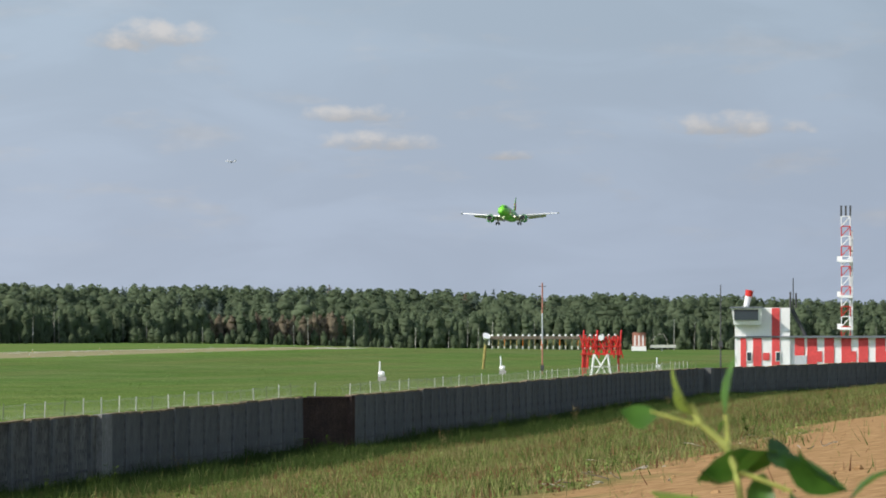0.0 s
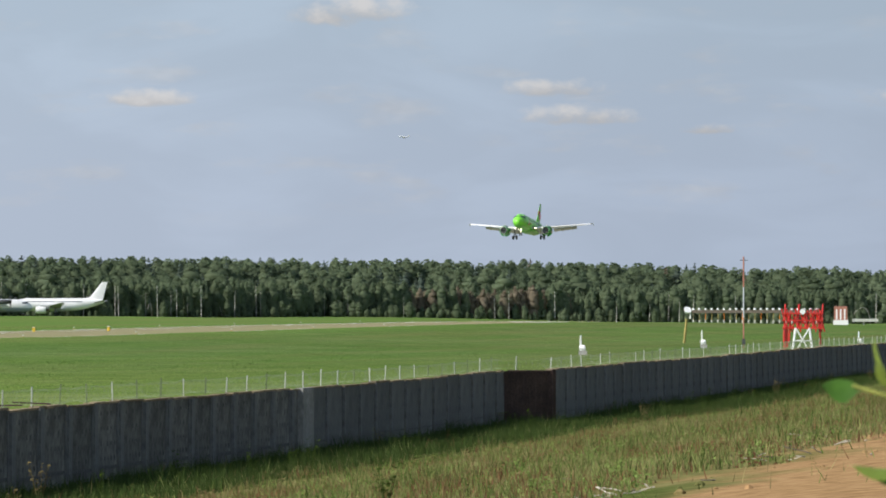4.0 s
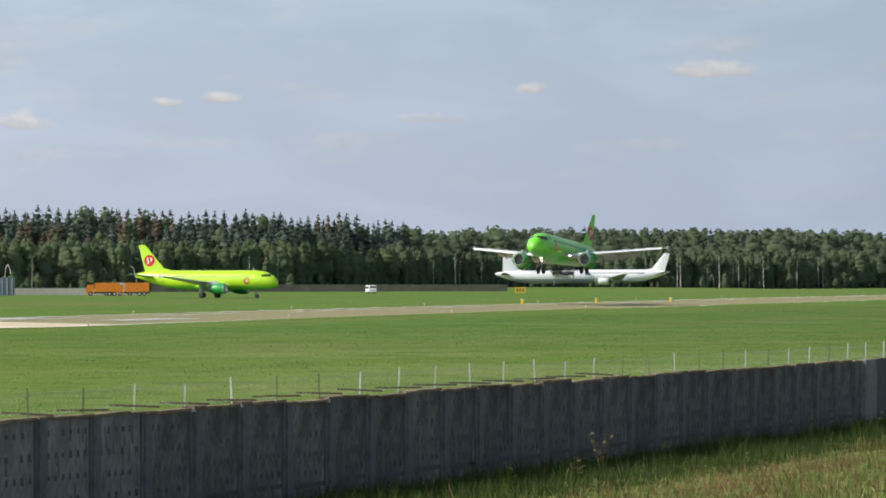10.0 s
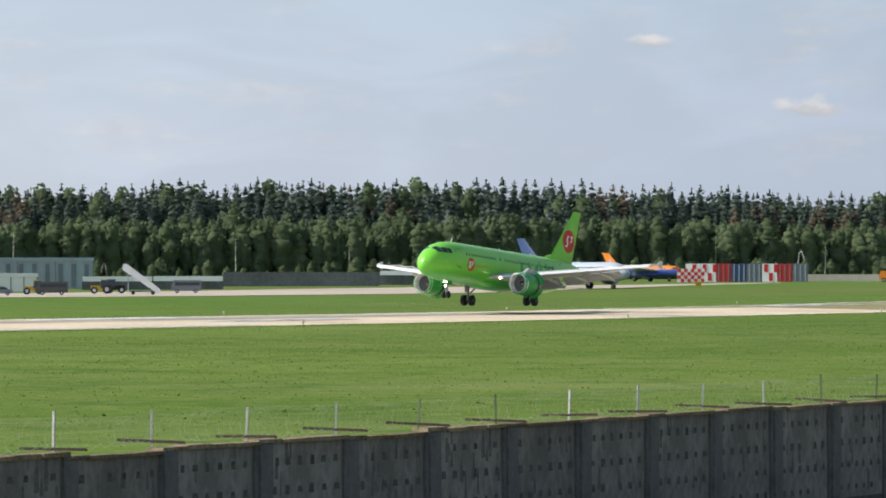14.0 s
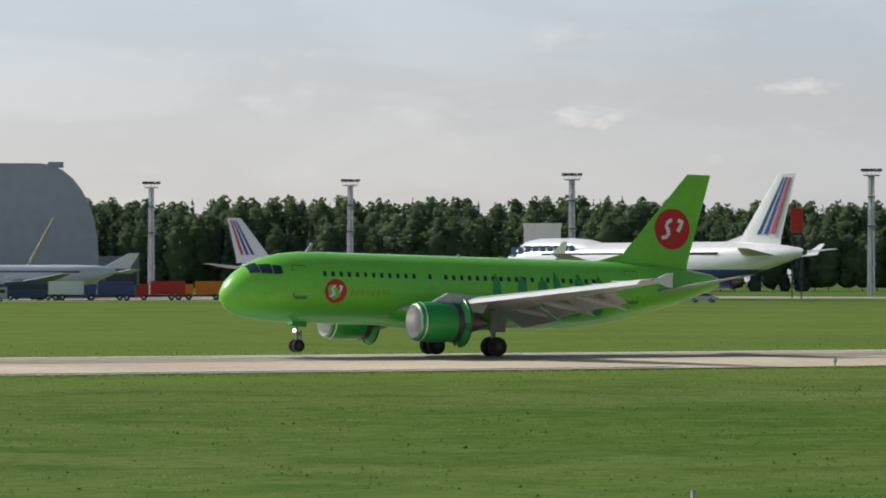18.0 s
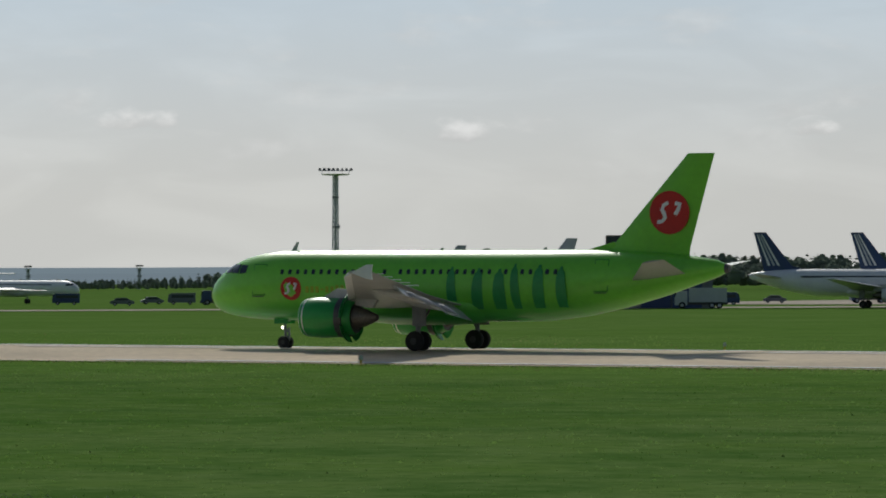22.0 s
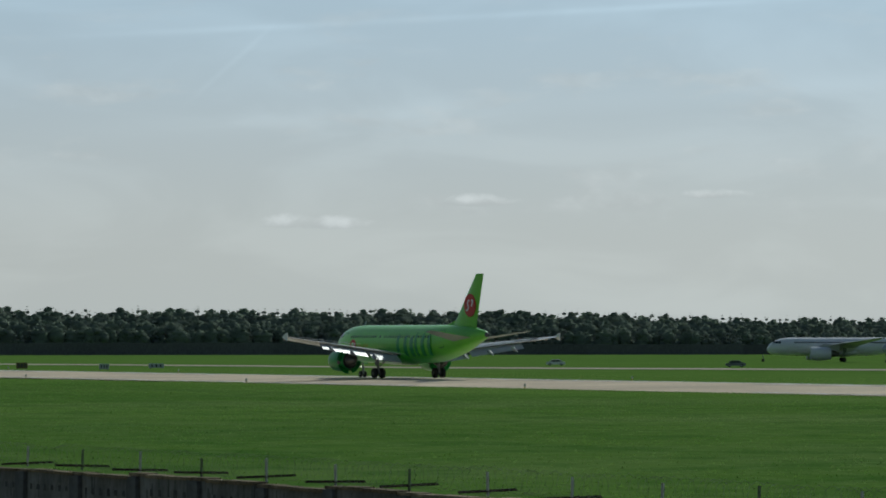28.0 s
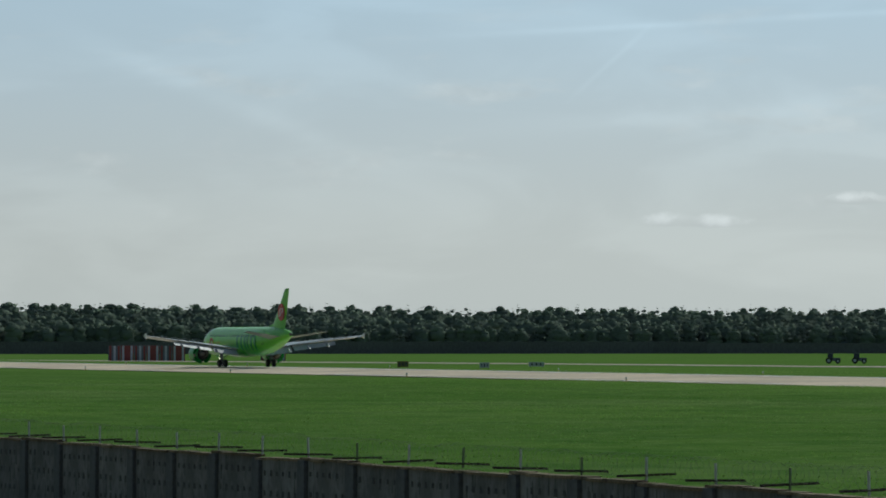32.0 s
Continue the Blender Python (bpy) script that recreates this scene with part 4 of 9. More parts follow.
        wing = part("wing", Solid().loft(slab(sec)), g["wing_skin"], th, "", True)
        if g["fence"]:
            xt, zt = f(y1), zz(y1)
            o = [(xt + 0.2, zt - 0.03), (xt + 1.1, zt + 0.40), (xt + 1.5, zt + 0.42), (xt + 1.45, zt), (xt + 1.5, zt - 0.42), (xt + 1.1, zt - 0.36)]
            part("wingtip_fence", Solid().prism(o, "y", s * y1 - 0.04, s * y1 + 0.04), g["wing_skin"] if not g["flaps"] else WHITE, wing)
        if g["winglet"]:
            xt, zt, q = f(y1), zz(y1), g["winglet"]
            wl = [[(xt + a, s * (y1 - 0.05) + c, zt + b) for a, b, c in ((0.3, 0, 0), (g["wtip"], 0, 0), (g["wtip"] + q * 0.55, q, s * 0.35 * q), (g["wtip"] + q * 0.1, q, s * 0.35 * q))]]
            wl.append([(a, y + s * 0.16, b) for a, y, b in wl[0]])
            part("winglet", Solid().loft(wl), WHITE, wing, "white upturned winglet")
        if g["flaps"]:
            te = lambda y: f(y) + (np.interp(y, [y0, yk, y1], [g["wroot"], g["wkink"], g["wtip"]]))
            for ya, yb in ((R + 0.3, yk - 0.3), (yk + 0.1, y1 * 0.74)):
                dr = radians(g["flaps"])
                rr = []
                for y in (ya, yb):
                    ch = 1.5 if y < yk else (1.25 if y < 8 else 1.0)
                    xx, z = te(y) - 0.30, zz(y) - 0.22
                    rr.append([(xx, s * y, z + 0.10), (xx + ch * 0.4 * math.cos(dr), s * y, z + 0.12 - ch * 0.4 * math.sin(dr)), (xx + ch * math.cos(dr), s * y, z - ch * math.sin(dr)), (xx + 0.1, s * y, z - 0.12)])
                part("flap", Solid().loft(rr), WING_GREY, wing, "lowered pale flap")
            for y in (5.6, 8.6, 11.4):
                xx, z = te(y), zz(y)
                b = Solid().loft([ring2(xx - 2.0, s * y, z - 0.3, 0.05, 8), ring2(xx - 1.0, s * y, z - 0.42, 0.2, 8), ring2(xx + 0.5, s * y, z - 0.6, 0.2, 8), ring2(xx + 1.5, s * y, z - 1.0, 0.04, 8)])
                part("flap_fairing", b, WING_GREY, wing, "", True)
            for i in range(5):
                y = yk + 0.5 + i * 1.65
                b = Solid().box(te(y) - 0.9, s * (y + 0.75), zz(y + 0.75) + 0.42 * (1 - i * 0.1), 0.75, 1.5, 0.04)
                ob = part("spoiler", b, WHITE, wing)
            rr = []
            for y in (R + 1.0, y1 * 0.97):
                xx, z = f(y), zz(y)
                rr.append([(xx - 0.30, s * y, z - 0.22), (xx - 0.1, s * y, z + 0.02), (xx + 0.3, s * y, z + 0.12), (xx + 0.1, s * y, z - 0.1)])
            part("slat", Solid().loft(rr), WHITE, wing, "pale extended slat")
        for ex, ey, ez, er, el in g["engines"]:
            eng = nacelle(th, ex, s * ey, ez, er, el, g["nac_skin"], True, bool(g["flaps"]))
            p = [(ex - el * 0.25, ez + er * 0.9), (ex + el * 0.1, ez + er * 1.5), (ex + el * 0.9, ez + er * 1.35), (ex + el * 0.75, ez + er * 0.5), (ex + el * 0.3, ez + er * 0.7)]
            part("pylon", Solid().prism(p, "y", s * ey - 0.16, s * ey + 0.16), g["wing_skin"], eng)
        for ex, ey, ez, er, el in g["rear"]:
            eng = nacelle(th, ex, s * ey, ez, er, el, g["nac_skin"], False)
        for ex, ey, ez, er, el in g["props"]:
            e = Solid().loft([ring2(ex - el * 0.5, s * ey, ez, er * 0.5, 14), ring2(ex - el * 0.4, s * ey, ez, er * 0.9, 14), ring2(ex, s * ey, ez, er, 14), ring2(ex + el * 0.5, s * ey, ez, er * 0.4, 14)])
            eng = part("engine", e, g["nac_skin"], th, "", True)
            b = Solid()
            for a in (20, 110, 200, 290):
                c, q = math.cos(radians(a)), math.sin(radians(a))
                b.tube((ex - el * 0.52, s * ey, ez), (ex - el * 0.52, s * ey + 2.0 * c, ez + 2.0 * q), 0.16, 0.1, 5)
            part("propeller", b, DARK_METAL, eng, "dark four-bladed propeller")
    # tail
    zt = zc + R * 0.75
    h = g["fin_h"]
    fx = g["fin_x"]
    top = fx + g["fin_rake"]
    fin = part("fin", Solid().loft(upright([(fx, fx + g["fin_root"], zt, 0.5 * k), (fx + g["fin_rake"] * 0.14 - 0.0, fx + g["fin_root"] * 1.0 + 0.1, zt + h * 0.12, 0.45 * k), (top, top + g["fin_tip"], zt + h, 0.18 * k)])), g["fin_skin"], th, "", True)
    fil = Solid().prism([(fx - 2.3 * k * g["fillet"], zc + R * 1.0), (fx - 0.9 * k * g["fillet"], zc + R * 1.07), (fx + g["fin_rake"] * 0.17, zt + h * 0.17), (fx + 2.0, zt + 0.2), (fx + 1.0, zc + R * 0.9)], "y", -0.07, 0.07)
    part("dorsal_fillet", fil, g["fin_skin"], fin)
    for s in (-1, 1):
        zs = zt + h * 0.97 if g["ttail"] else zc + R * 0.35
        tx = top - 0.4 if g["ttail"] else g["tail_x"]
        ya = 0.05 if g["ttail"] else R * 0.4
        yb = g["tail_span"]
        rise = 0.0 if g["ttail"] else 0.10
        sec = [(tx, tx + g["tail_chord"], s * ya, zs, (0.6 if g["ttail"] else 0.3) * k), (tx + yb * g["tail_sweep"], tx + yb * g["tail_sweep"] + g["tail_tip"], s * yb, zs + yb * rise, 0.3 if g["ttail"] else 0.12)]
        rings = [[(x, y, z + g["trim"] * (x - tx - g["tail_chord"])) for x, y, z in r] for r in slab(sec)]
        part("tailplane", Solid().loft(rings), g["tail_skin"] or (WHITE if g["ttail"] else g["wing_skin"]), th, "", True)
    # undercarriage
    gr = g["gear_r"]
    ng = part("nose_gear", Solid().tube((g["nose_gear"] + 0.05, 0, gr * 0.7), (g["nose_gear"] - 0.1, 0, zc - R * 0.8), 0.09 * k, n=10).box(g["nose_gear"] + 0.25, 0, gr * 0.65 + 0.5, 0.1, 0.1, 0.8), GEAR_GREY, th)
    wheel_pair(ng, g["nose_gear"], 0, gr * 0.66, 0.26 * k, 0.23 * k)
    for s in (-1, 1):
        mg = Solid().tube((0, s * g["gear_y"], gr), (-0.1, s * g["gear_y"], g["wz"] + 0.1), 0.15 * k, n=10)
        mg.tube((0, s * g["gear_y"], gr + 0.6), (-0.1, s * g["gear_y"] * 0.5, g["wz"]), 0.07 * k, n=8)
        mg.box(0.18, s * g["gear_y"] + s * 0.25, g["wz"] - 0.65, 0.9, 0.05, 1.2)
        leg = part("main_gear", mg, GEAR_GREY, th)
        wheel_pair(leg, 0, s * g["gear_y"], gr, 0.46 * k, 0.42 * k)
    return th, g, body, fin


def lime_airliner(name, m, label, spec, group=""):
    """The lime green twin-jet with its red roundels and dark green figures."""
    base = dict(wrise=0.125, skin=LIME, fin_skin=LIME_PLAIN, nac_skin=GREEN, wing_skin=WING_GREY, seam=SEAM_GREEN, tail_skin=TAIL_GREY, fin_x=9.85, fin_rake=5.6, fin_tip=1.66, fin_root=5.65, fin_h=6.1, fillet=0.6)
    base.update(spec)
    th, g, body, fin = airliner(name, m, label, base, group)
    for s in (-1, 1):
        y = s * 0.17
        roundel = part("roundel", Solid().prism(disc(14.35, 8.0, 1.25), "y", y - s * 0.06, y + s * 0.02), RED, fin, "red disc with white strokes")
        mk = 1 if s < 0 else -1

        def bent(k, cx, cz, y0, y1, parent):
            """Two slanting white ribbons of even width."""
            wave = [(-0.16, 0.60), (-0.44, 0.44), (-0.50, 0.18), (-0.32, -0.06), (-0.22, -0.32), (-0.40, -0.54), (-0.70, -0.56)]
            hook = [(0.30, 0.56), (0.62, 0.50), (0.56, 0.18), (0.42, -0.14)]
            for o, wide in ((wave, 0.12), (hook, 0.13)):
                left, right = [], []
                for i, (a, b) in enumerate(o):
                    p, q = o[max(0, i - 1)], o[min(len(o) - 1, i + 1)]
                    n = math.hypot(q[0] - p[0], q[1] - p[1])
                    dx, dz = -(q[1] - p[1]) / n * wide, (q[0] - p[0]) / n * wide
                    left.append((a + dx, b + dz)), right.append((a - dx, b - dz))
                ribbon = Solid()
                for i in range(len(o) - 1):
                    quad = [left[i], left[i + 1], right[i + 1], right[i]]
                    ribbon.prism([(cx + k * (mk * a + 0.16 * b), cz + k * b) for a, b in quad], "y", y0, y1)
                part("stroke", ribbon, WHITE, parent, "white bent stroke")

        bent(0.95, 14.35, 8.0, y - s * 0.01, y + s * 0.045, roundel)
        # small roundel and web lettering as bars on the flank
        cx, cz, r = -9.55, 3.62, 0.70
        pts = disc(cx, cz, r, 20)
        o = [[(a, s * (2.0 * math.sqrt(max(0, 1 - ((b - 3.8) / 2.1) ** 2)) + e), b) for a, b in pts] for e in (-0.03, 0.035)]
        rd = part("roundel", Solid().loft(o), RED, body, "red disc with white strokes")
        bent(0.52, cx, cz, s * 1.94, s * 2.048, rd)
        if g["flaps"]:
            for i in range(8):
                w = Solid().box(-8.45 + 0.34 * i, s * 1.985, 3.56 + (0.08 if i > 5 else 0), 0.2, 0.03, 0.36 if i != 3 else 0.1)
                part("lettering_bar", w, LETTER, body, "small dull orange bar")
            rnd = random.Random(9)
            for fx, half in ((1.2, 0.30), (2.8, 0.36), (4.3, 0.40), (5.4, 0.28), (6.8, 0.36), (8.3, 0.33)):
                tall = rnd.uniform(2.35, 2.65)
                lean = rnd.uniform(-0.2, 0.2)
                base_z = 2.42 + 0.03 * max(0, fx - 4)
                drop = 0.02 * max(0, fx - 4)
                band = []
                for i in range(15):
                    u = i / 14
                    w2 = half * (0.45 + 0.55 * math.sin(math.pi * min(1, u * 0.75 + 0.25)) ** 0.8) * (0.45 if u > 0.86 else 1.0)
                    z = base_z + tall * u
                    q = 1.0 if fx < 5.5 else 1.0 - 0.006 * (fx - 5.5)
                    yy = 2.0 * q * math.sqrt(max(0.02, 1 - ((z - 3.8 - drop) / 2.1) ** 2)) + 0.022
                    band.append([(fx - w2 + lean * u, s * (yy - 0.06), z), (fx + w2 + lean * u, s * (yy - 0.06), z), (fx + w2 + lean * u, s * yy, z), (fx - w2 + lean * u, s * yy, z)])
                part("stripe", Solid().loft(band), DARK_GREEN, body, "tall dark green stripe")
    return th


LETTER = shader("faded_orange", (0.36, 0.42, 0.02), 0.4, 0, 0.06, 1)


def hero():
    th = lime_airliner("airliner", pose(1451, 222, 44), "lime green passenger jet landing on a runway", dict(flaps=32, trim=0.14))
    # lit lamps on the nose leg and at the wing roots
    leg = [o for o in th.children if o.name.startswith("nose_gear")][0]
    for z, y in ((1.72, -0.16), (1.72, 0.16), (1.28, 0.0)):
        lamp = Solid().tube((-11.26, y, z), (-11.14, y, z), 0.10, 0.07, n=12)
        part("taxi_lamp", lamp, LAMP_GLOW, leg, "lit round lamp")
    part("lamp_bracket", Solid().box(-11.1, 0, 1.72, 0.1, 0.5, 0.12).box(-11.08, 0, 1.28, 0.1, 0.2, 0.1), GEAR_GREY, leg)
    part("torque_link", Solid().tube((-10.98, 0, 0.55), (-10.72, 0, 0.85), 0.05, n=6).tube((-10.72, 0, 0.85), (-11.0, 0, 1.2), 0.05, n=6).tube((-11.05, 0, 1.5), (-10.2, 0, 2.2), 0.06, n=6), GEAR_GREY, leg)
    for k in (-1, 1):
        part("bay_door", Solid().box(-11.1, k * 0.42, 1.78, 0.95, 0.04, 0.55), GREEN, leg, "green wheel bay door")
        wing = [o for o in th.children if o.name.startswith("wing")][0 if k < 0 else 1]
        part("landing_lamp", Solid().tube((-4.72, k * 2.75, 2.62), (-4.6, k * 2.75, 2.62), 0.13, 0.1, n=12), LAMP_GLOW, wing, "lit round lamp")
    return th


HERO = hero()


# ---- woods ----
# leaf and needle colours are paled to take in distance haze, most in the west
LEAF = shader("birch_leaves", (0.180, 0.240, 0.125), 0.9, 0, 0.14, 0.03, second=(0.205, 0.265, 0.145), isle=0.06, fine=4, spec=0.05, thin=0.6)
NEEDLE = shader("spruce_needles", (0.130, 0.170, 0.130), 0.9, 0, 0.12, 0.03, second=(0.145, 0.19, 0.155), isle=0.10, fine=4, spec=0.05, thin=0.4)
BROWN_LEAF = shader("withered_leaves", (0.22, 0.185, 0.13), 0.9, 0, 0.2, 0.03, isle=0.15, spec=0.1, thin=0.4)
LEAF_EAST = shader("hazed_birch_leaves", (0.185, 0.240, 0.140), 0.9, 0, 0.14, 0.03, second=(0.205, 0.260, 0.155), isle=0.06, fine=4, spec=0.05, thin=0.6)
LEAF_WEST = shader("hazed_mixed_leaves", (0.25, 0.31, 0.235), 0.9, 0, 0.10, 0.02, second=(0.285, 0.34, 0.26), isle=0.04, fine=4, spec=0.02, thin=0.5)
NEEDLE_WEST = shader("hazed_needles", (0.215, 0.26, 0.225), 0.9, 0, 0.10, 0.03, second=(0.245, 0.29, 0.25), isle=0.04, fine=4, spec=0.02, thin=0.5)
BARK = shader("birch_bark", (0.46, 0.44, 0.39), 0.8, 0, 0.3, 0.4, isle=0.35)


def tree_model(rnd, kind):
    """Unit-high tree: vertices, quads and the material of each. The kinds ending in _top lack the hidden lower half, those in _far are coarse."""
    v, f, m = [], [], []

    def quad(c, u, w, mat):
        k = len(v)
        v.extend([c - u - w, c + u - w, c + u + w, c - u + w])
        f.append((k, k + 1, k + 2, k + 3))
        m.append(mat)

    def limb(a, b, r0, r1):
        d = (b - a).normalized()
        u = d.orthogonal().normalized()
        w = d.cross(u)
        k = len(v)
        for p, r in ((a, r0), (b, r1)):
            for i in range(4):
                v.append(p + (u * math.cos(i * math.pi / 2) + w * math.sin(i * math.pi / 2)) * r)
        for i in range(4):
            f.append((k + i, k + (i + 1) % 4, k + 4 + (i + 1) % 4, k + 4 + i))
            m.append(3)

    def core(c, r, mat, tall=1.0):
        """A knobbly clump of foliage that fills the crown."""
        k = len(v)
        turn = Euler((rnd.uniform(0, 6), rnd.uniform(0, 6), rnd.uniform(0, 6))).to_matrix()
        rows = ((0.15, -0.95), (0.92, -0.35), (0.80, 0.5), (0.1, 0.98))
        for q, z in rows:
            for i in range(5):
                a = i * 1.257
                p = turn @ Vector((q * math.cos(a), q * math.sin(a), z)) * r * rnd.uniform(0.78, 1.15)
                v.append(c + Vector((p.x, p.y, p.z * tall)))
        for j in range(3):
            for i in range(5):
                f.append((k + 5 * j + i, k + 5 * j + (i + 1) % 5, k + 5 * j + 5 + (i + 1) % 5, k + 5 * j + 5 + i))
                m.append(mat)

    top, far, slim = kind.endswith("_top"), kind.endswith("_far"), kind.endswith("_slim")
    base = kind.split("_")[0]
    if base in ("spruce", "brown"):
        mat = 1 if base == "spruce" else 2
        if not top and not far:
            limb(Vector((0, 0, -0.03)), Vector((0, 0, 0.8)), 0.011, 0.003)
        lo = 0.45 if top else 0.3 if far else 0.1
        n = 4 if far else 8
        for i in range(n):
            t = lo + (0.97 - lo) * i / (n - 0.5)
            r = 0.15 * (1 - t) ** 0.8
            a = rnd.uniform(0, 6.28)
            core(Vector((0.2 * r * math.cos(a), 0.2 * r * math.sin(a), t)), r * 0.85, mat, 1.5)
        for _ in range(30 if far else 170 if top else 210):
            t = 1 - (1 - lo) * rnd.random() ** 0.75
            r = 0.20 * (1 - t) ** 0.82 + 0.003
            u = rnd.uniform(0.55, 1.0)
            a = rnd.uniform(0, 6.28)
            c = Vector((0, 0, t)) + Vector((math.cos(a), math.sin(a), -0.3)) * r * u
            k = (0.35 + 0.75 * (1 - t)) * (1.5 if far else 1.0)
            side = Vector((-math.sin(a), math.cos(a), rnd.uniform(-0.35, 0.35)))
            down = Vector((0.75 * math.cos(a), 0.75 * math.sin(a), rnd.uniform(-1.0, 0.3))).normalized()
            quad(c, down * 0.022 * k, side.normalized() * 0.016 * k, mat)
        for i in range(0 if far else 4):
            a = i * 1.3
            quad(Vector((0, 0, 0.965)), Vector((math.cos(a), math.sin(a), 0)) * 0.003, Vector((0, 0, 0.035)), mat)
    elif base == "pole":
        lean = Vector((rnd.uniform(-0.06, 0.06), rnd.uniform(-0.06, 0.06), 0.95))
        limb(Vector((0, 0, -0.03)), lean, 0.013, 0.006)
        for _ in range(18):
            u = rnd.uniform(0.6, 1.0)
            quad(lean * u + Vector((rnd.gauss(0, 0.05), rnd.gauss(0, 0.05), 0)), Vector((0.02, 0, 0)), Vector((0, 0.01, 0.015)), 0)
    elif base == "bent":
        reach, tip = rnd.uniform(0.4, 0.9), rnd.uniform(0.1, 0.5)
        path = [Vector((reach * (1 - math.cos(u * 1.9)) * 0.75, 0, math.sin(u * (3.14 - tip)) * 0.95)) for u in (0, 0.2, 0.4, 0.6, 0.8, 0.95)]
        for a, b in zip(path, path[1:]):
            limb(a, b, 0.014, 0.012)
    else:
        mat = 2 if base == "dead" else 0
        if not top and not far and not slim:
            lean = Vector((rnd.uniform(-0.02, 0.02), rnd.uniform(-0.02, 0.02), 0.85))
            limb(Vector((0, 0, -0.03)), lean, 0.010, 0.002)
        lo = 0.38 if top else 0.3 if far else 0.14
        wide = lambda z: 0.29 * max(0.05, 1 - (abs(z - 0.45) / 0.55) ** 2.2) ** 0.75
        for i in range(3 if far else 4 if top else 6):
            z = lo + (0.84 - lo) * (i + 0.5) / (3 if far else 4 if top else 6)
            core(Vector((rnd.uniform(-0.03, 0.03), rnd.uniform(-0.03, 0.03), z)), wide(z) * (0.9 if far else 0.74), mat, 1.0 if z < 0.6 else 0.75)
        core(Vector((rnd.uniform(-0.02, 0.02), rnd.uniform(-0.02, 0.02), 0.89)), 0.075, mat, 1.1)
        lobes = [(rnd.uniform(0, 6.28), rnd.uniform(lo, 0.95)) for _ in range(6)]
        for _ in range(50 if far else 95 if slim else 230 if top else 320):
            z = rnd.uniform(lo, 0.93 if far else 1.0)
            a = rnd.uniform(0, 6.28)
            near = min(abs(math.remainder(a - b, 6.283)) * 0.4 + abs(z - q) * 2.2 for b, q in lobes)
            r = wide(z) * (1.12 - 0.6 * min(0.6, near)) * math.sqrt(rnd.uniform(0.35, 1.0))
            c = Vector((r * math.cos(a), r * math.sin(a), z))
            nrm = Vector((rnd.gauss(0, 1), rnd.gauss(0, 1), rnd.gauss(0, 1))) + Vector((math.cos(a), math.sin(a), 0.5)) * 0.8
            u = nrm.normalized().orthogonal().normalized()
            w = nrm.normalized().cross(u)
            q = rnd.uniform(0.009, 0.018) * (1.5 if far else 1.35 if slim else 1.0)
            quad(c, u * q, w * q * rnd.uniform(0.6, 1.0), mat)
    return np.array([tuple(p) for p in v]), np.array(f), np.array(m)


TREES = {}


def wood(name, label, places, mats=None):
    """One mesh of many trees: places are (x, y, z, height, width, kind, turn)."""
    if not TREES:
        rnd = random.Random(21)
        for k, n in (("birch", 7), ("spruce", 5), ("dead", 3), ("brown_top", 3), ("birch_top", 8), ("spruce_top", 6), ("birch_far", 6), ("birch_slim", 9), ("spruce_far", 5), ("pole", 4), ("bent", 4)):
            TREES[k] = [tree_model(rnd, k) for _ in range(n)]
    vs, fs, ms, base = [], [], [], 0
    for x, y, z, h, w, kind, turn in places:
        v, f, m = TREES[kind][int(turn * 7919) % len(TREES[kind])]
        c, s = math.cos(turn), math.sin(turn)
        vs.append(np.stack([x + h * w * (v[:, 0] * c - v[:, 1] * s), y + h * w * (v[:, 0] * s + v[:, 1] * c), z + h * v[:, 2]], 1))
        fs.append(f + base)
        ms.append(m)
        base += len(v)
    v, f, m = np.concatenate(vs), np.concatenate(fs), np.concatenate(ms)
    me = bpy.data.meshes.new(name)
    me.vertices.add(len(v)), me.loops.add(f.size), me.polygons.add(len(f))
    me.vertices.foreach_set("co", v.astype(np.float32).ravel())
    me.loops.foreach_set("vertex_index", f.astype(np.int32).ravel())
    me.polygons.foreach_set("loop_start", np.arange(0, f.size, 4, dtype=np.int32))
    me.polygons.foreach_set("material_index", m.astype(np.int32))
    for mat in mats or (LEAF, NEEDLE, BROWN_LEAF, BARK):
        me.materials.append(mat)
    me.update(calc_edges=True)
    return tagged(new(name, me), label, "forest", kind="stuff")


def along(table, b):
    t = sorted(table)
    return float(np.interp(b, [p[0] for p in t], [p[1] for p in t]))


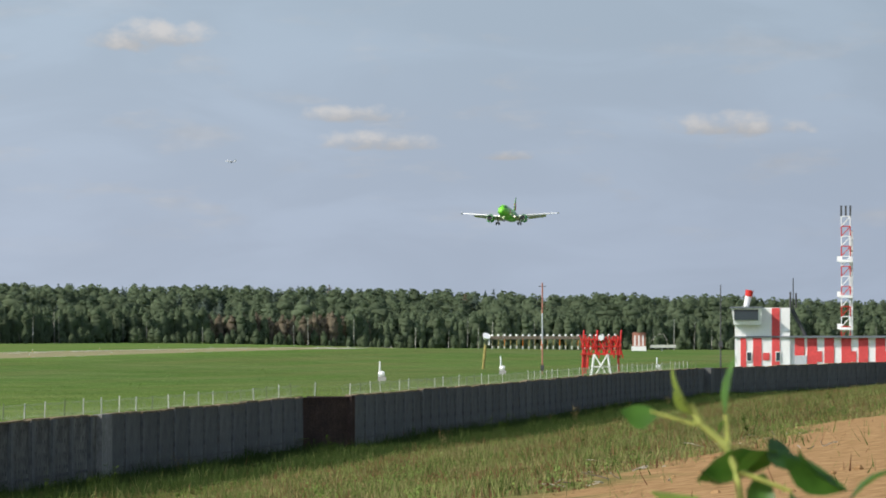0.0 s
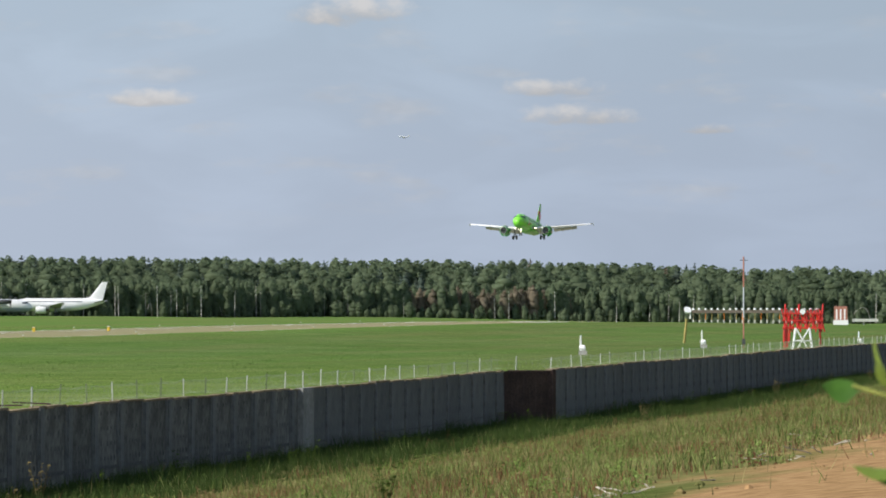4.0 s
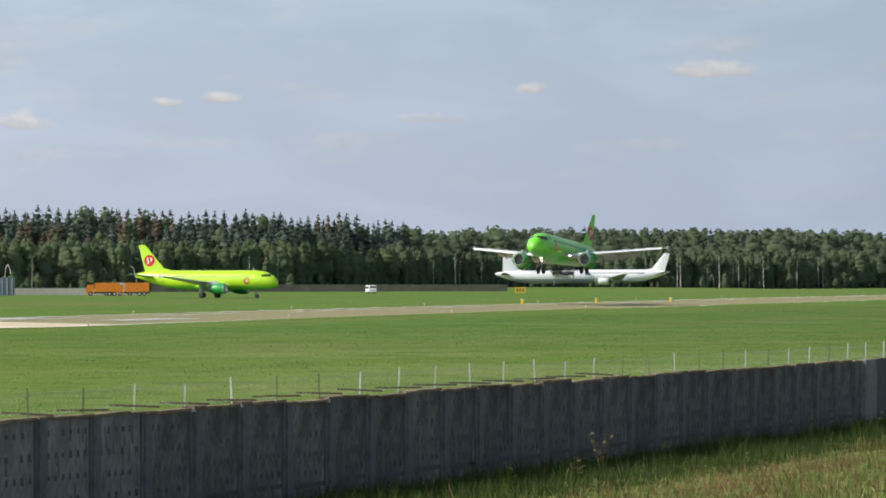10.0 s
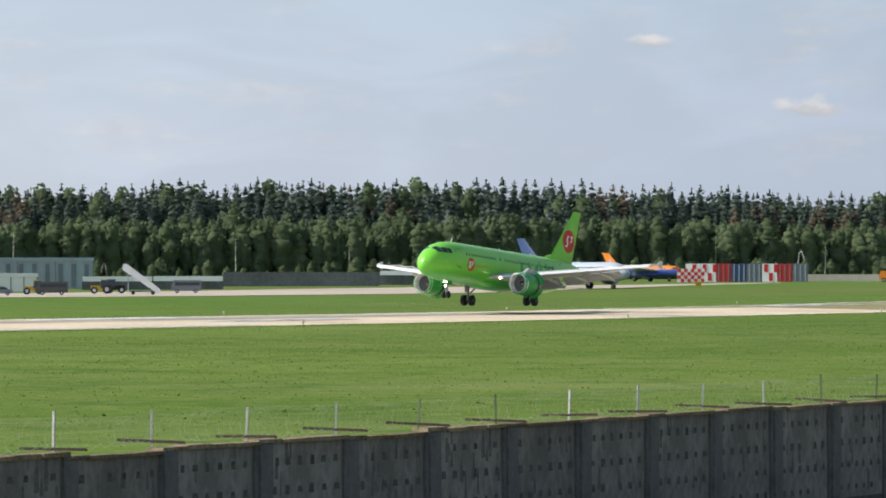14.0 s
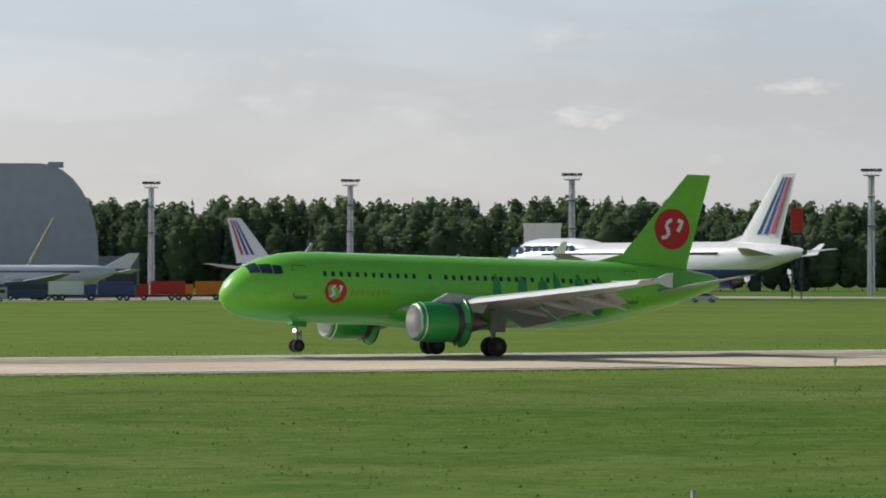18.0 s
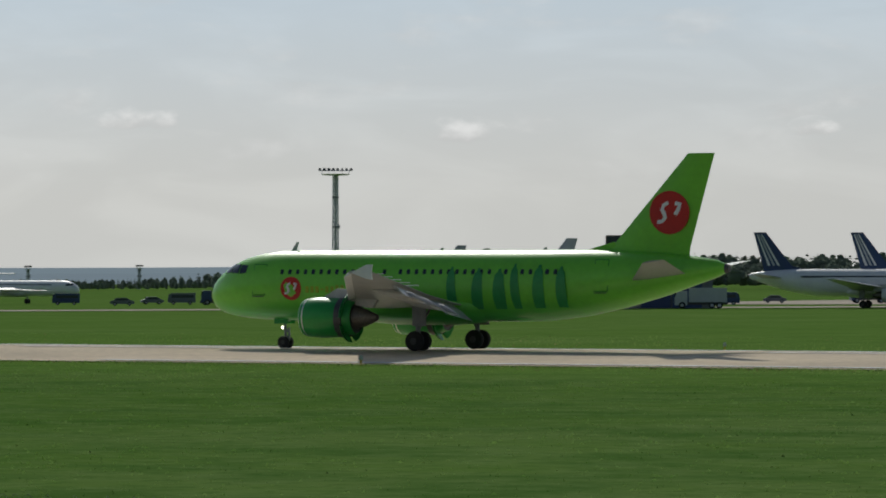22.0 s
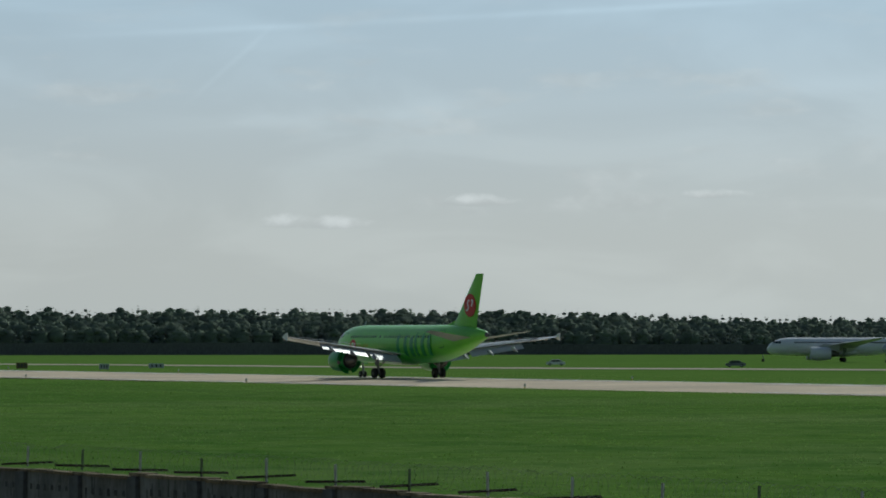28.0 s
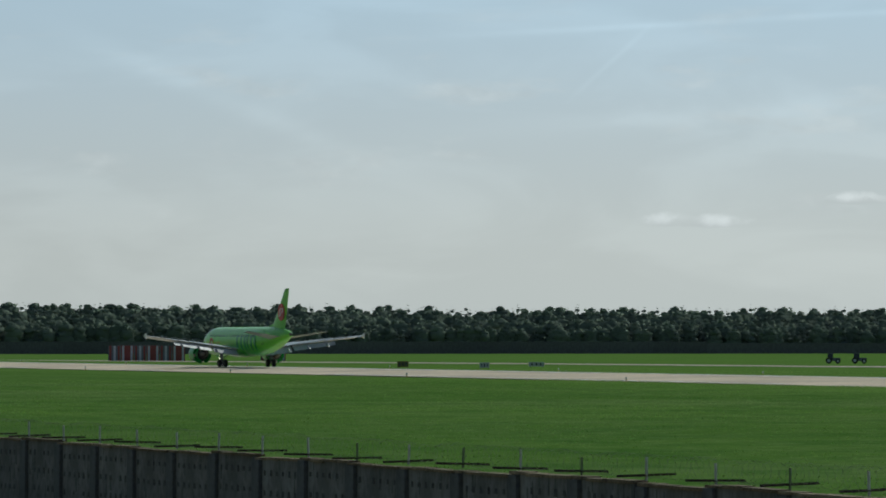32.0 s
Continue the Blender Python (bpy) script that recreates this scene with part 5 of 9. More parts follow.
def woods():
    rnd = random.Random(33)
    # bearing: distance of the edge, height of the skyline over the eye in degrees
    edge = [(90, 1820), (86, 1800), (80, 1730), (76, 1650), (74, 1560), (71, 1480), (68, 1280), (60, 1180), (50, 1090), (43, 1010)]
    sky = [(90, 0.52), (86, 0.55), (80, 0.70), (75, 0.78), (70, 0.79), (68.5, 1.0), (65, 1.07), (62, 1.22), (58, 1.26), (54, 1.18), (50, 1.03), (46, 1.06), (43, 1.1)]
    p = []
    # the canopy rises from low birches at the edge to the full height further in
    birchy = [(0.30, 0.56), (0.42, 0.66), (0.52, 0.76), (0.62, 0.86), (0.74, 0.92), (0.85, 0.98), (0.91, 1.02)]
    deep = [(0.22, 0.60), (0.34, 0.70), (0.46, 0.80), (0.60, 0.88), (0.76, 0.93), (0.87, 0.985), (0.93, 1.0)]
    sprucy = [(0.26, 0.46), (0.36, 0.56), (0.48, 0.68), (0.64, 0.82), (0.77, 0.91), (0.86, 0.97), (0.91, 1.01)]
    for row in range(2, 7):
        b = 43.0
        while b < 90:
            d = along(edge, b) + row * (9 if b < 69.5 else 12) + rnd.uniform(-6, 6)
            dark = 49.5 < b < 69.5 and row > 2
            mixed = b > 69.5
            b += math.degrees((rnd.uniform(2.0, 3.8) if dark else rnd.uniform(2.4, 5.6) if mixed else rnd.uniform(3.4, 6.8) if row < 5 else rnd.uniform(2.6, 5.0)) / d)
            x, y = at(b, d)
            z = land(x, y)
            top = d * math.tan(radians(along(sky, b))) + EYE_Z - z
            swell = 1 + 0.07 * noise.noise((b * 1.3, row * 0.15, 0)) + 0.02 * noise.noise((b * 6.0, row, 5))
            h = top * rnd.uniform(*(sprucy if 49.5 < b < 69.5 else deep if mixed else birchy)[row]) * swell
            pick = rnd.random()
            wide = rnd.uniform(1.05, 1.75) if mixed else rnd.uniform(0.85, 1.35)
            if dark and pick < 0.93 or not dark and pick < (0.12 if row > 1 else 0.0):
                kind = "brown_top" if noise.noise((b * 0.9, 7, row * 0.2)) > 0.2 and rnd.random() < 0.6 else "spruce_top"
                wide *= 1.75
            else:
                kind = "birch_top"
            p.append((x, y, z, h, wide, kind, rnd.uniform(0, 6.28)))
    # close front of slender young birches
    b = 43.0
    while b < 90:
        d = along(edge, b) + rnd.uniform(0, 13)
        b += math.degrees(rnd.uniform(0.4, 1.1) / d)
        x, y = at(b, d)
        z = land(x, y)
        top = d * math.tan(radians(along(sky, b))) + EYE_Z - z
        part_way = 0.58 + 0.09 * noise.noise((b * 1.4, 4, 1)) + rnd.uniform(-0.13, 0.06)
        kind = "birch_slim"
        if 77.2 < b < 79.4 and rnd.random() < 0.6:
            kind, part_way = "dead", part_way * 0.85
        p.append((x, y, z, top * part_way, rnd.uniform(0.6, 1.0), kind, rnd.uniform(0, 6.28)))
    # thick young growth closing the view under the crowns
    b = 43.0
    while b < 90:
        d = along(edge, b) + rnd.uniform(60, 75)
        b += math.degrees(rnd.uniform(1.8, 3.0) / d)
        x, y = at(b, d)
        p.append((x, y, land(x, y) - 2.5, rnd.uniform(9.0, 13.0), 1.3, "birch_far", rnd.uniform(0, 6.28)))
    # bushes, pale trunks and bowed birches along the edge
    b = 43.0
    while b < 90:
        d = along(edge, b) - rnd.uniform(-2, 12)
        b += math.degrees(rnd.uniform(1.1, 2.6) / d)
        x, y = at(b, d)
        roll = rnd.random()
        if roll < (0.16 if b > 69.5 else 0.07):
            p.append((x, y, land(x, y), rnd.uniform(8.0, 13.5), 1.0, "pole", rnd.uniform(0, 6.28)))
        elif roll < 0.19 and noise.noise((b * 0.8, 3, 3)) > 0.0:
            p.append((x, y, land(x, y), rnd.uniform(5.0, 9.0), 1.2, "bent", rnd.uniform(0, 6.28)))
        else:
            p.append((x, y, land(x, y) - 0.6, rnd.uniform(2.5, 7.0), rnd.uniform(1.0, 1.6), "birch", rnd.uniform(0, 6.28)))
    east = [q for q in p if math.degrees(math.atan2(q[0], q[1])) > 69.5]
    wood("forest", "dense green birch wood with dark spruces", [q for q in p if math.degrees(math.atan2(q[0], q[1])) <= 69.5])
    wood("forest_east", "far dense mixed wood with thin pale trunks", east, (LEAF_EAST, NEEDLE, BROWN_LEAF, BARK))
    p = []
    for row in range(5):
        b = 20.0
        while b < 43:
            near = 33 < b
            d = (900 if b > 34.6 else 1330) + row * 10 + rnd.uniform(-4, 4)
            b += math.degrees(rnd.uniform(3.6, 6.6) / d)
            x, y = at(b, d)
            z = land(x, y)
            deg = along([(20, 1.06), (24, 1.10), (27, 1.14), (29, 1.10), (30.6, 1.16), (32, 1.06), (34.5, 1.05), (35.4, 1.12), (38, 1.34), (39.6, 1.45), (43, 1.45)], b)
            top = d * math.tan(radians(deg)) + EYE_Z - z
            low = 0.62 + 0.08 * row
            p.append((x, y, z, top * rnd.uniform(low, min(1.03, low + 0.24)), rnd.uniform(0.85, 1.2), ("birch" if rnd.random() < 0.85 else "spruce") + ("" if row == 0 else "_top"), rnd.uniform(0, 6.28)))
    for _ in range(150):
        b = rnd.uniform(-9.0, 3.5)
        x, y = at(b, rnd.uniform(1400, 1500))
        p.append((x, y, land(x, y) - 0.5, rnd.uniform(3.5, 6.5), 2.2, "birch_far", rnd.uniform(0, 6.28)))
    for row in range(3):
        b = -3.0
        while b < 3.6:
            d = 1520 + 12 * row + rnd.uniform(-5, 5)
            b += math.degrees(rnd.uniform(3, 6) / d)
            x, y = at(b, d)
            top = d * math.tan(radians(along([(-3, 0.12), (-2.2, 0.29), (1, 0.42), (2.5, 0.43), (3.6, 0.3)], b))) + EYE_Z - land(x, y)
            p.append((x, y, land(x, y), top * rnd.uniform(0.8, 1.05), rnd.uniform(1.0, 1.5), "birch_far", rnd.uniform(0, 6.28)))
    for dx in [-6 + 0.9 * i for i in range(14)]:
        x, y = at(-4.2, 1250)
        p.append((x + dx, y + rnd.uniform(-6, 6), land(x, y), 12.2 - 0.9 * abs(dx) + rnd.uniform(-1, 1), 0.9, "birch", rnd.uniform(0, 6.28)))
    wood("forest_behind_apron", "green broadleaf wood behind the apron", p)
    p = []
    skyline = [(-77, 0.50), (-72, 0.47), (-66, 0.42), (-61, 0.41), (-57, 0.30), (-52, 0.25), (-46, 0.22), (-44, 0.09), (-43, 0.03)]
    low = [(-43, -0.06), (-38, -0.02), (-34, -0.05), (-31.8, -0.05), (-31, 0.0), (-30.2, 0.10), (-29.2, 0.22), (-26, 0.26), (-24, 0.30), (-21.5, 0.31), (-20, 0.25), (-18, 0.18), (-14, 0.10)]
    for row in range(5):
        for b0, b1, table, far in ((-77.0, -43.5, skyline, 2250), (-43.5, -14.0, low, 1750)):
            b = b0
            while b < b1:
                d = far + row * 14 + rnd.uniform(-6, 6)
                b += math.degrees(rnd.uniform(2.4, 4.4) / d)
                x, y = at(b, d)
                z = land(x, y)
                top = max(2.0, d * math.tan(radians(along(table, b))) + EYE_Z - z)
                kind = "spruce_far" if rnd.random() < (0.8 if -55 < b < -40 else 0.4) else "birch_far"
                least = 0.52 + 0.10 * row
                p.append((x, y, z, top * rnd.uniform(least, least + 0.14), rnd.uniform(1.1, 1.5) * (1.7 if kind[0] == "s" else 1.0), kind, rnd.uniform(0, 6.28)))
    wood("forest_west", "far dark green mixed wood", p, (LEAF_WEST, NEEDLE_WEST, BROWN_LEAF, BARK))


woods()


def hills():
    """Low wooded hills on the horizon, glowing by themselves to give the haze over them."""
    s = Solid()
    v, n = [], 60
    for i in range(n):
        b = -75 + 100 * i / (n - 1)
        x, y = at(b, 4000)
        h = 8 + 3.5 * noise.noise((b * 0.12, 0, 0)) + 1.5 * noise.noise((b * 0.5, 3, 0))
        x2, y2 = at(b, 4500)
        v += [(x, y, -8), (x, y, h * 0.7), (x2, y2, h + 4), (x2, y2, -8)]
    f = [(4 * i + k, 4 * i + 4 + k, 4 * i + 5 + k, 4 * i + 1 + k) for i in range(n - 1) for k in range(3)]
    m = glow("glowing_haze_hills", (0.36, 0.45, 0.53), 1.0)
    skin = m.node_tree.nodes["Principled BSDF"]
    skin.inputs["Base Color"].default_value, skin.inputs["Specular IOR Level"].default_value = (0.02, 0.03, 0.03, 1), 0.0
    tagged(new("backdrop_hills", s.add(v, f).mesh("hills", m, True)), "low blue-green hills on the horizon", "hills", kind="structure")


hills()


# ---- airport buildings ----
def facade_block(name, label, b0, b1, dist, top_deg, deep=30.0, skin=CLAD_BLUE, bands=0, glass=None, cols=0, round_end=False, base=None, category="building"):
    """A building whose front runs between two bearings, with its window bands and roof edge."""
    x0, y0 = at(b0, dist)
    x1, y1 = at(b1, dist)
    wide = math.hypot(x1 - x0, y1 - y0)
    cx, cy = (x0 + x1) / 2, (y0 + y1) / 2
    z = land(cx, cy) if base is None else base
    h = dist * math.tan(radians(top_deg)) + EYE_Z - z
    turn = math.degrees(math.atan2(y1 - y0, x1 - x0))
    th = thing(name, pose(cx, cy, z - 0.2, 0, 0, turn), label, category)
    if round_end:
        o = [(-wide / 2, 0), (wide / 2, 0), (wide / 2, h * 0.35)]
        o += [(wide / 2 - h * 0.42 + h * 0.42 * math.cos(a * math.pi / 16), h * 0.35 + h * 0.65 * math.sin(a * math.pi / 16)) for a in range(1, 9)]
        o += [(-wide / 2, h)]
        part("wall", Solid().prism(o, "y", 0, deep), skin, th)
        part("roof_vent", Solid().box(wide * 0.35, deep / 2, h + 0.5, wide * 0.06, 3, 1.2), skin, th)
    else:
        part("wall", Solid().box(0, deep / 2, h / 2, wide, deep, h), skin, th)
        part("roof_edge", Solid().box(0, -0.15, h - 0.35, wide + 0.4, 0.5, 0.7), skin, th)
    for k in range(bands):
        zz = h * (k + 0.62) / (bands + 0.25)
        hh = h / (bands + 0.25) * 0.42
        n = max(3, int(wide / 9))
        win = part("window_band", Solid().box(0, -0.02, zz, wide * 0.97, 0.3, hh), GLASS_DARK if glass is None else glass, th)
        for i in range(n + 1):
            part("mullion", Solid().box(-wide * 0.485 + wide * 0.97 * i / n, -0.25, zz, 0.5, 0.2, hh), skin, win)
    n = max(4, int(wide / 7))
    if not bands and not round_end:
        for i in range(n + 1):
            part("seam", Solid().box(-wide / 2 + wide * i / n, -0.03, h / 2, 0.18, 0.12, h * 0.98), CLAD_DARK, th)
    for k in range(cols):
        u = -0.5 + (k + 0.5) / cols
        part("roof_unit", Solid().box(wide * u + 3 * math.sin(k * 5), 8 + 5 * math.cos(k * 3), h + 0.7, 3 + 2 * math.sin(k * 7), 4, 1.8), CLAD_DARK, th, "dark rooftop unit")
    return th, wide, h


def buildings():
    th, w, h = facade_block("hangar", "large slate grey hangar with a rounded end", 20.2, 23.75, 900, 1.60, 60, CLAD_BLUE, round_end=True, category="hangar")
    part("door_seam", Solid().box(-w * 0.25, -0.1, h * 0.35, 0.5, 0.3, h * 0.7), CLAD_DARK, th)
    th, w, h = facade_block("office_building", "pale banded office block with dark window strips", 17.65, 20.5, 930, 1.20, 40, CLAD_LIGHT, bands=3, cols=4)
    part("upper_storey", Solid().box(w * 0.33, 14, h + 2.6, w * 0.3, 18, 5.2), BEIGE, th, "beige upper storey")
    part("upper_storey", Solid().box(-w * 0.22, 14, h + 2.2, w * 0.2, 14, 4.4), BEIGE, th, "beige upper storey")
    part("round_tower", Solid().tube((-w * 0.28, -2, 0), (-w * 0.28, -2, h * 1.02), w * 0.085, n=20), CLAD_DARK, th, "dark round stair tower", True)
    th, w, h = facade_block("maintenance_hall", "blue-grey hall with a broad pale glazed front", 15.05, 17.62, 900, 1.27, 50, CLAD_BLUE, cols=0, category="hangar")
    part("glazed_front", Solid().box(w * 0.02, -0.25, h * 0.62, w * 0.84, 0.4, h * 0.34), CLAD_LIGHT, th, "pale glazed front")
    part("glazed_front", Solid().box(w * 0.02, -0.25, h * 0.26, w * 0.84, 0.4, h * 0.2), CLAD_LIGHT, th, "pale glazed front")
    th, w, h = facade_block("service_block", "dark stepped service building with rooftop plant", 13.4, 15.0, 940, 1.02, 40, CLAD_DARK, bands=3, cols=6)
    part("upper_storey", Solid().box(w * 0.15, 14, h + 2.0, w * 0.5, 18, 4), CLAD_DARK, th)
    facade_block("terminal", "long blue-grey airport terminal with glazed strips", 8.7, 13.35, 960, 0.98, 50, CLAD_BLUE, bands=2, glass=CLAD_LIGHT, cols=16)
    th, w, h = facade_block("cargo_terminal", "grey cargo terminal with a dark corner", 6.25, 8.65, 900, 1.02, 60, CLAD_LIGHT, cols=8)
    part("dark_corner", Solid().box(w * 0.42, -0.3, h * 0.5, w * 0.13, 0.6, h * 0.98), CLAD_DARK, th)
    for k in range(2):
        part("vent", Solid().box(w * 0.2, -0.2, h * (0.55 + 0.2 * k), w * 0.12, 0.5, 1.2), CLAD_DARK, th, "louvred dark vent")
    facade_block("low_terminal", "low pale grey flat-roofed building", 4.85, 6.15, 1000, 0.74, 40, CLAD_LIGHT, bands=1, cols=4)
    facade_block("warehouse", "long low white warehouse", -6.6, -4.75, 1300, 0.13, 40, WHITE, category="warehouse")
    facade_block("warehouse", "low white and blue warehouse", -9.6, -7.2, 1350, 0.10, 40, CLAD_LIGHT, category="warehouse")
    # control tower
    x, y = at(15.4, 1100)
    z = land(x, y)
    H = 1100 * math.tan(radians(1.98)) + EYE_Z - z
    th = thing("control_tower", pose(x, y, z, 0, 0, -15), "grey airport control tower with a glazed cab", "tower")
    part("shaft", Solid().box(0, 0, (H - 8) / 2, 10.5, 9, H - 8), CLAD_BLUE, th)
    part("gallery", Solid().tube((0, 0, H - 8.4), (0, 0, H - 5.4), 5.6, 7.4, 8), CLAD_BLUE, th)
    part("cab_glass", Solid().tube((0, 0, H - 5.4), (0, 0, H - 1.6), 5.6, 6.4, 8), GLASS_DARK, th, "dark sloping glazing")
    part("roof", Solid().tube((0, 0, H - 1.6), (0, 0, H), 7.2, 6.6, 8), CLAD_BLUE, th)
    part("walkway", Solid().box(-7, 0, H - 9, 3, 5, 1.4).box(6.5, 0, H - 8, 2.5, 5, 1.2), CLAD_LIGHT, th)
    for k in (-3, 0, 2.5):
        part("aerial", Solid().tube((k, 0, H), (k, 0, H + 2.5), 0.1, n=5), DARK_METAL, th)
    # striped sheds by the wood
    th, w, h = facade_block("striped_shed", "long shed with blue and white vertical stripes", 50.2, 54.75, 820, 0.19, 20, CLAD_BLUE, category="shed")
    for i in range(26):
        part("stripe", Solid().box(-w / 2 + w * (i + 0.5) / 26, -0.16, h * 0.45, w / 80, 0.2, h * 0.72), CLAD_DARK, th)
    th, w, h = facade_block("storehouse", "grey storehouse with a shallow white roof", 49.4, 51.0, 790, 0.16, 18, CLAD_LIGHT, category="shed")
    part("roof", Solid().prism([(-w * 0.53, h), (w * 0.53, h), (w * 0.53, h + 0.4), (0, h + 1.6), (-w * 0.53, h + 0.4)], "y", -0.6, 18.5), WHITE, th, "white pitched roof")
    for i in range(7):
        part("window", Solid().box(-w * 0.42 + w * 0.14 * i, -0.1, h * 0.5, w * 0.07, 0.2, h * 0.4), GLASS_DARK, th)
    th, w, h = facade_block("canopy", "pale flat canopy on posts", 53.3, 54.0, 780, -0.02, 8, WHITE, category="shelter")
    # arched stores near the 747
    x0, y0 = at(38.3, 770)
    z = land(x0, y0)
    th = thing("arched_store", pose(x0, y0, z, 0, 0, -38.3), "long grey corrugated arched store", "shed")
    for k in range(2):
        o = [(5.9 * math.cos(a * math.pi / 10), 7.8 * math.sin(a * math.pi / 10)) for a in range(11)]
        part("vault", Solid().prism(o, "x", -12 + 13 * k, 0.5 + 13 * k), CLAD_DARK, th, "", True)
    for k in (0, 4, 8):
        o = [(6.0 * math.cos(a * math.pi / 10), 7.9 * math.sin(a * math.pi / 10)) for a in range(11)]
        part("rib", Solid().prism(o, "x", -12 + 3 * k, -11.85 + 3 * k), CLAD_DARK, th)
    # dark hut and round-roofed hangar beside the taxiway
    th, w, h = facade_block("observation_hut", "dark narrow brick observation tower", -25.25, -24.95, 640, 0.46, 4, CLAD_DARK, category="tower")
    part("cab", Solid().box(0, 2, h + 0.3, w * 1.25, 5, 1.5), DARK_METAL, th)
    part("cab_window", Solid().box(0, -0.6, h + 0.4, w * 1.1, 0.3, 0.8), GLASS_DARK, th)
    x0, y0 = at(-24.4, 650)
    th = thing("round_hangar", pose(x0, y0, land(x0, y0), 0, 0, 24.4), "dark hangar with a rounded roof", "hangar")
    o = [(-6.3, 0), (6.3, 0)] + [(6.3 * math.cos(a * math.pi / 12), 5.0 + 3.3 * math.sin(a * math.pi / 12)) for a in range(13)]
    part("wall", Solid().prism(o, "y", 0, 24), CLAD_DARK, th)
    for k in (-1, 1):
        part("door", Solid().box(k * 2.4, -0.1, 2.4, 4.5, 0.3, 4.6), NAVY, th)


buildings()


def light_mast(b, dist, top_deg, head=7.4):
    """A lattice floodlight mast with its crown of lamps."""
    x, y = at(b, dist)
    z = land(x, y)
    h = dist * math.tan(radians(top_deg)) + EYE_Z - z
    th = thing("light_mast", pose(x, y, z, 0, 0, -b), "tall grey lattice floodlight mast", "light mast", "floodlight masts")
    s = Solid()
    r = 0.75
    for sx in (-1, 1):
        for sy in (-1, 1):
            s.tube((sx * r, sy * r, 0), (sx * r * 0.75, sy * r * 0.75, h - 1.6), 0.2, n=5)
    n = max(6, int(h / 2.2))
    for i in range(n):
        a, c = (h - 2) * i / n, (h - 2) * (i + 1) / n
        k0, k1 = r * (1 - 0.25 * a / h), r * (1 - 0.25 * c / h)
        for sy in (-1, 1):
            d = 1 if i % 2 else -1
            s.tube((-d * k0, sy * k0, a), (d * k1, sy * k1, c), 0.06, n=4)
            s.tube((sy * k0, -d * k0, a), (sy * k1, d * k1, c), 0.06, n=4)
    part("lattice", s, LIGHT_GREY, th)
    part("cable_shaft", Solid().tube((0, 0, 0), (0, 0, h - 1.6), 0.42, 0.34, 8), LIGHT_GREY, th, "pale cable shaft")
    for u in (0.55, 0.78):
        part("rest_platform", Solid().box(0, 0, h * u, 1.9, 1.9, 0.3), CLAD_DARK, th)
    c = Solid()
    c.tube((0, 0, h - 1.62), (0, 0, h - 1.32), head * 0.36, head * 0.44, 14).box(0, 0, h - 0.45, head, 0.25, 0.2)
    for i in range(5):
        c.box(-head * 0.4 + head * 0.2 * i, 0, h - 1.0, 0.1, 0.1, 1.0)
    crown = part("crown", c, LIGHT_GREY, th)
    for i in range(8):
        u = -head * 0.46 + head * 0.92 * i / 7
        part("floodlight", Solid().box(u, -0.35 if i % 2 else 0.3, h - 0.1, 0.8, 0.5, 0.6, 0.3 * i, 0.75), DARK_METAL, crown)
    for k in range(2):
        part("cabinet", Solid().box(0.9, 0, h * (0.25 + 0.3 * k), 0.5, 0.6, 0.9), LIGHT_GREY, th)
    return th


MASTS_APRON = [
    (10.09, 670, 2.314, 7.8), (19.3, 700, 2.204, 7.6), (18.95, 820, 1.76, 6.4), (13.11, 830, 1.883, 6.6), (6.22, 800, 1.905, 6.6), (5.32, 1190, 1.305, 5.0),
    (4.25, 1500, 0.962, 4.8), (-13.94, 800, 1.93, 7.4), (-12.12, 950, 1.625, 7.4), (-8.2, 1400, 0.975, 7.0), (-7.0, 1600, 0.77, 6.6), (-28.93, 1080, 1.431, 8.6),
    (-34.48, 925, 1.669, 8.6), (30.13, 1060, 1.451, 4.8),
]
MASTS_FAR = [
    (34.15, 1030, 1.504, 4.8), (37.3, 860, 1.585, 4.6), (24.46, 1150, 1.335, 4.6), (27.14, 1130, 1.369, 4.8), (11.3, 1130, 1.37, 3.8), (12.5, 1190, 1.3, 3.6),
    (14.2, 1130, 1.37, 3.8), (7.95, 1130, 1.365, 4.6), (8.2, 1250, 1.25, 4.4), (3.8, 1600, 0.82, 6.0), (-19.0, 1700, 0.37, 4.6), (-33.06, 2000, 0.12, 3.2),
    (-31.57, 2000, 0.13, 3.2),
]
for b, d, e, w in MASTS_APRON + MASTS_FAR:
    light_mast(b, d, e, w)


# ---- parked aircraft ----
def stand(b, dist, off, dz=0.0):
    x, y = at(b, dist)
    return pose(x, y, land(x, y) + 0.06 + dz, 0, 0, -b + off)


def by_tail(b, dist, off, back):
    """Stands an aircraft so that its tail, so far behind the wheels, lies on a bearing."""
    x, y = at(b, dist)
    a = radians(-b + off)
    x, y = x - back * math.cos(a), y - back * math.sin(a)
    return pose(x, y, land(x, y) + 0.06, 0, 0, -b + off)


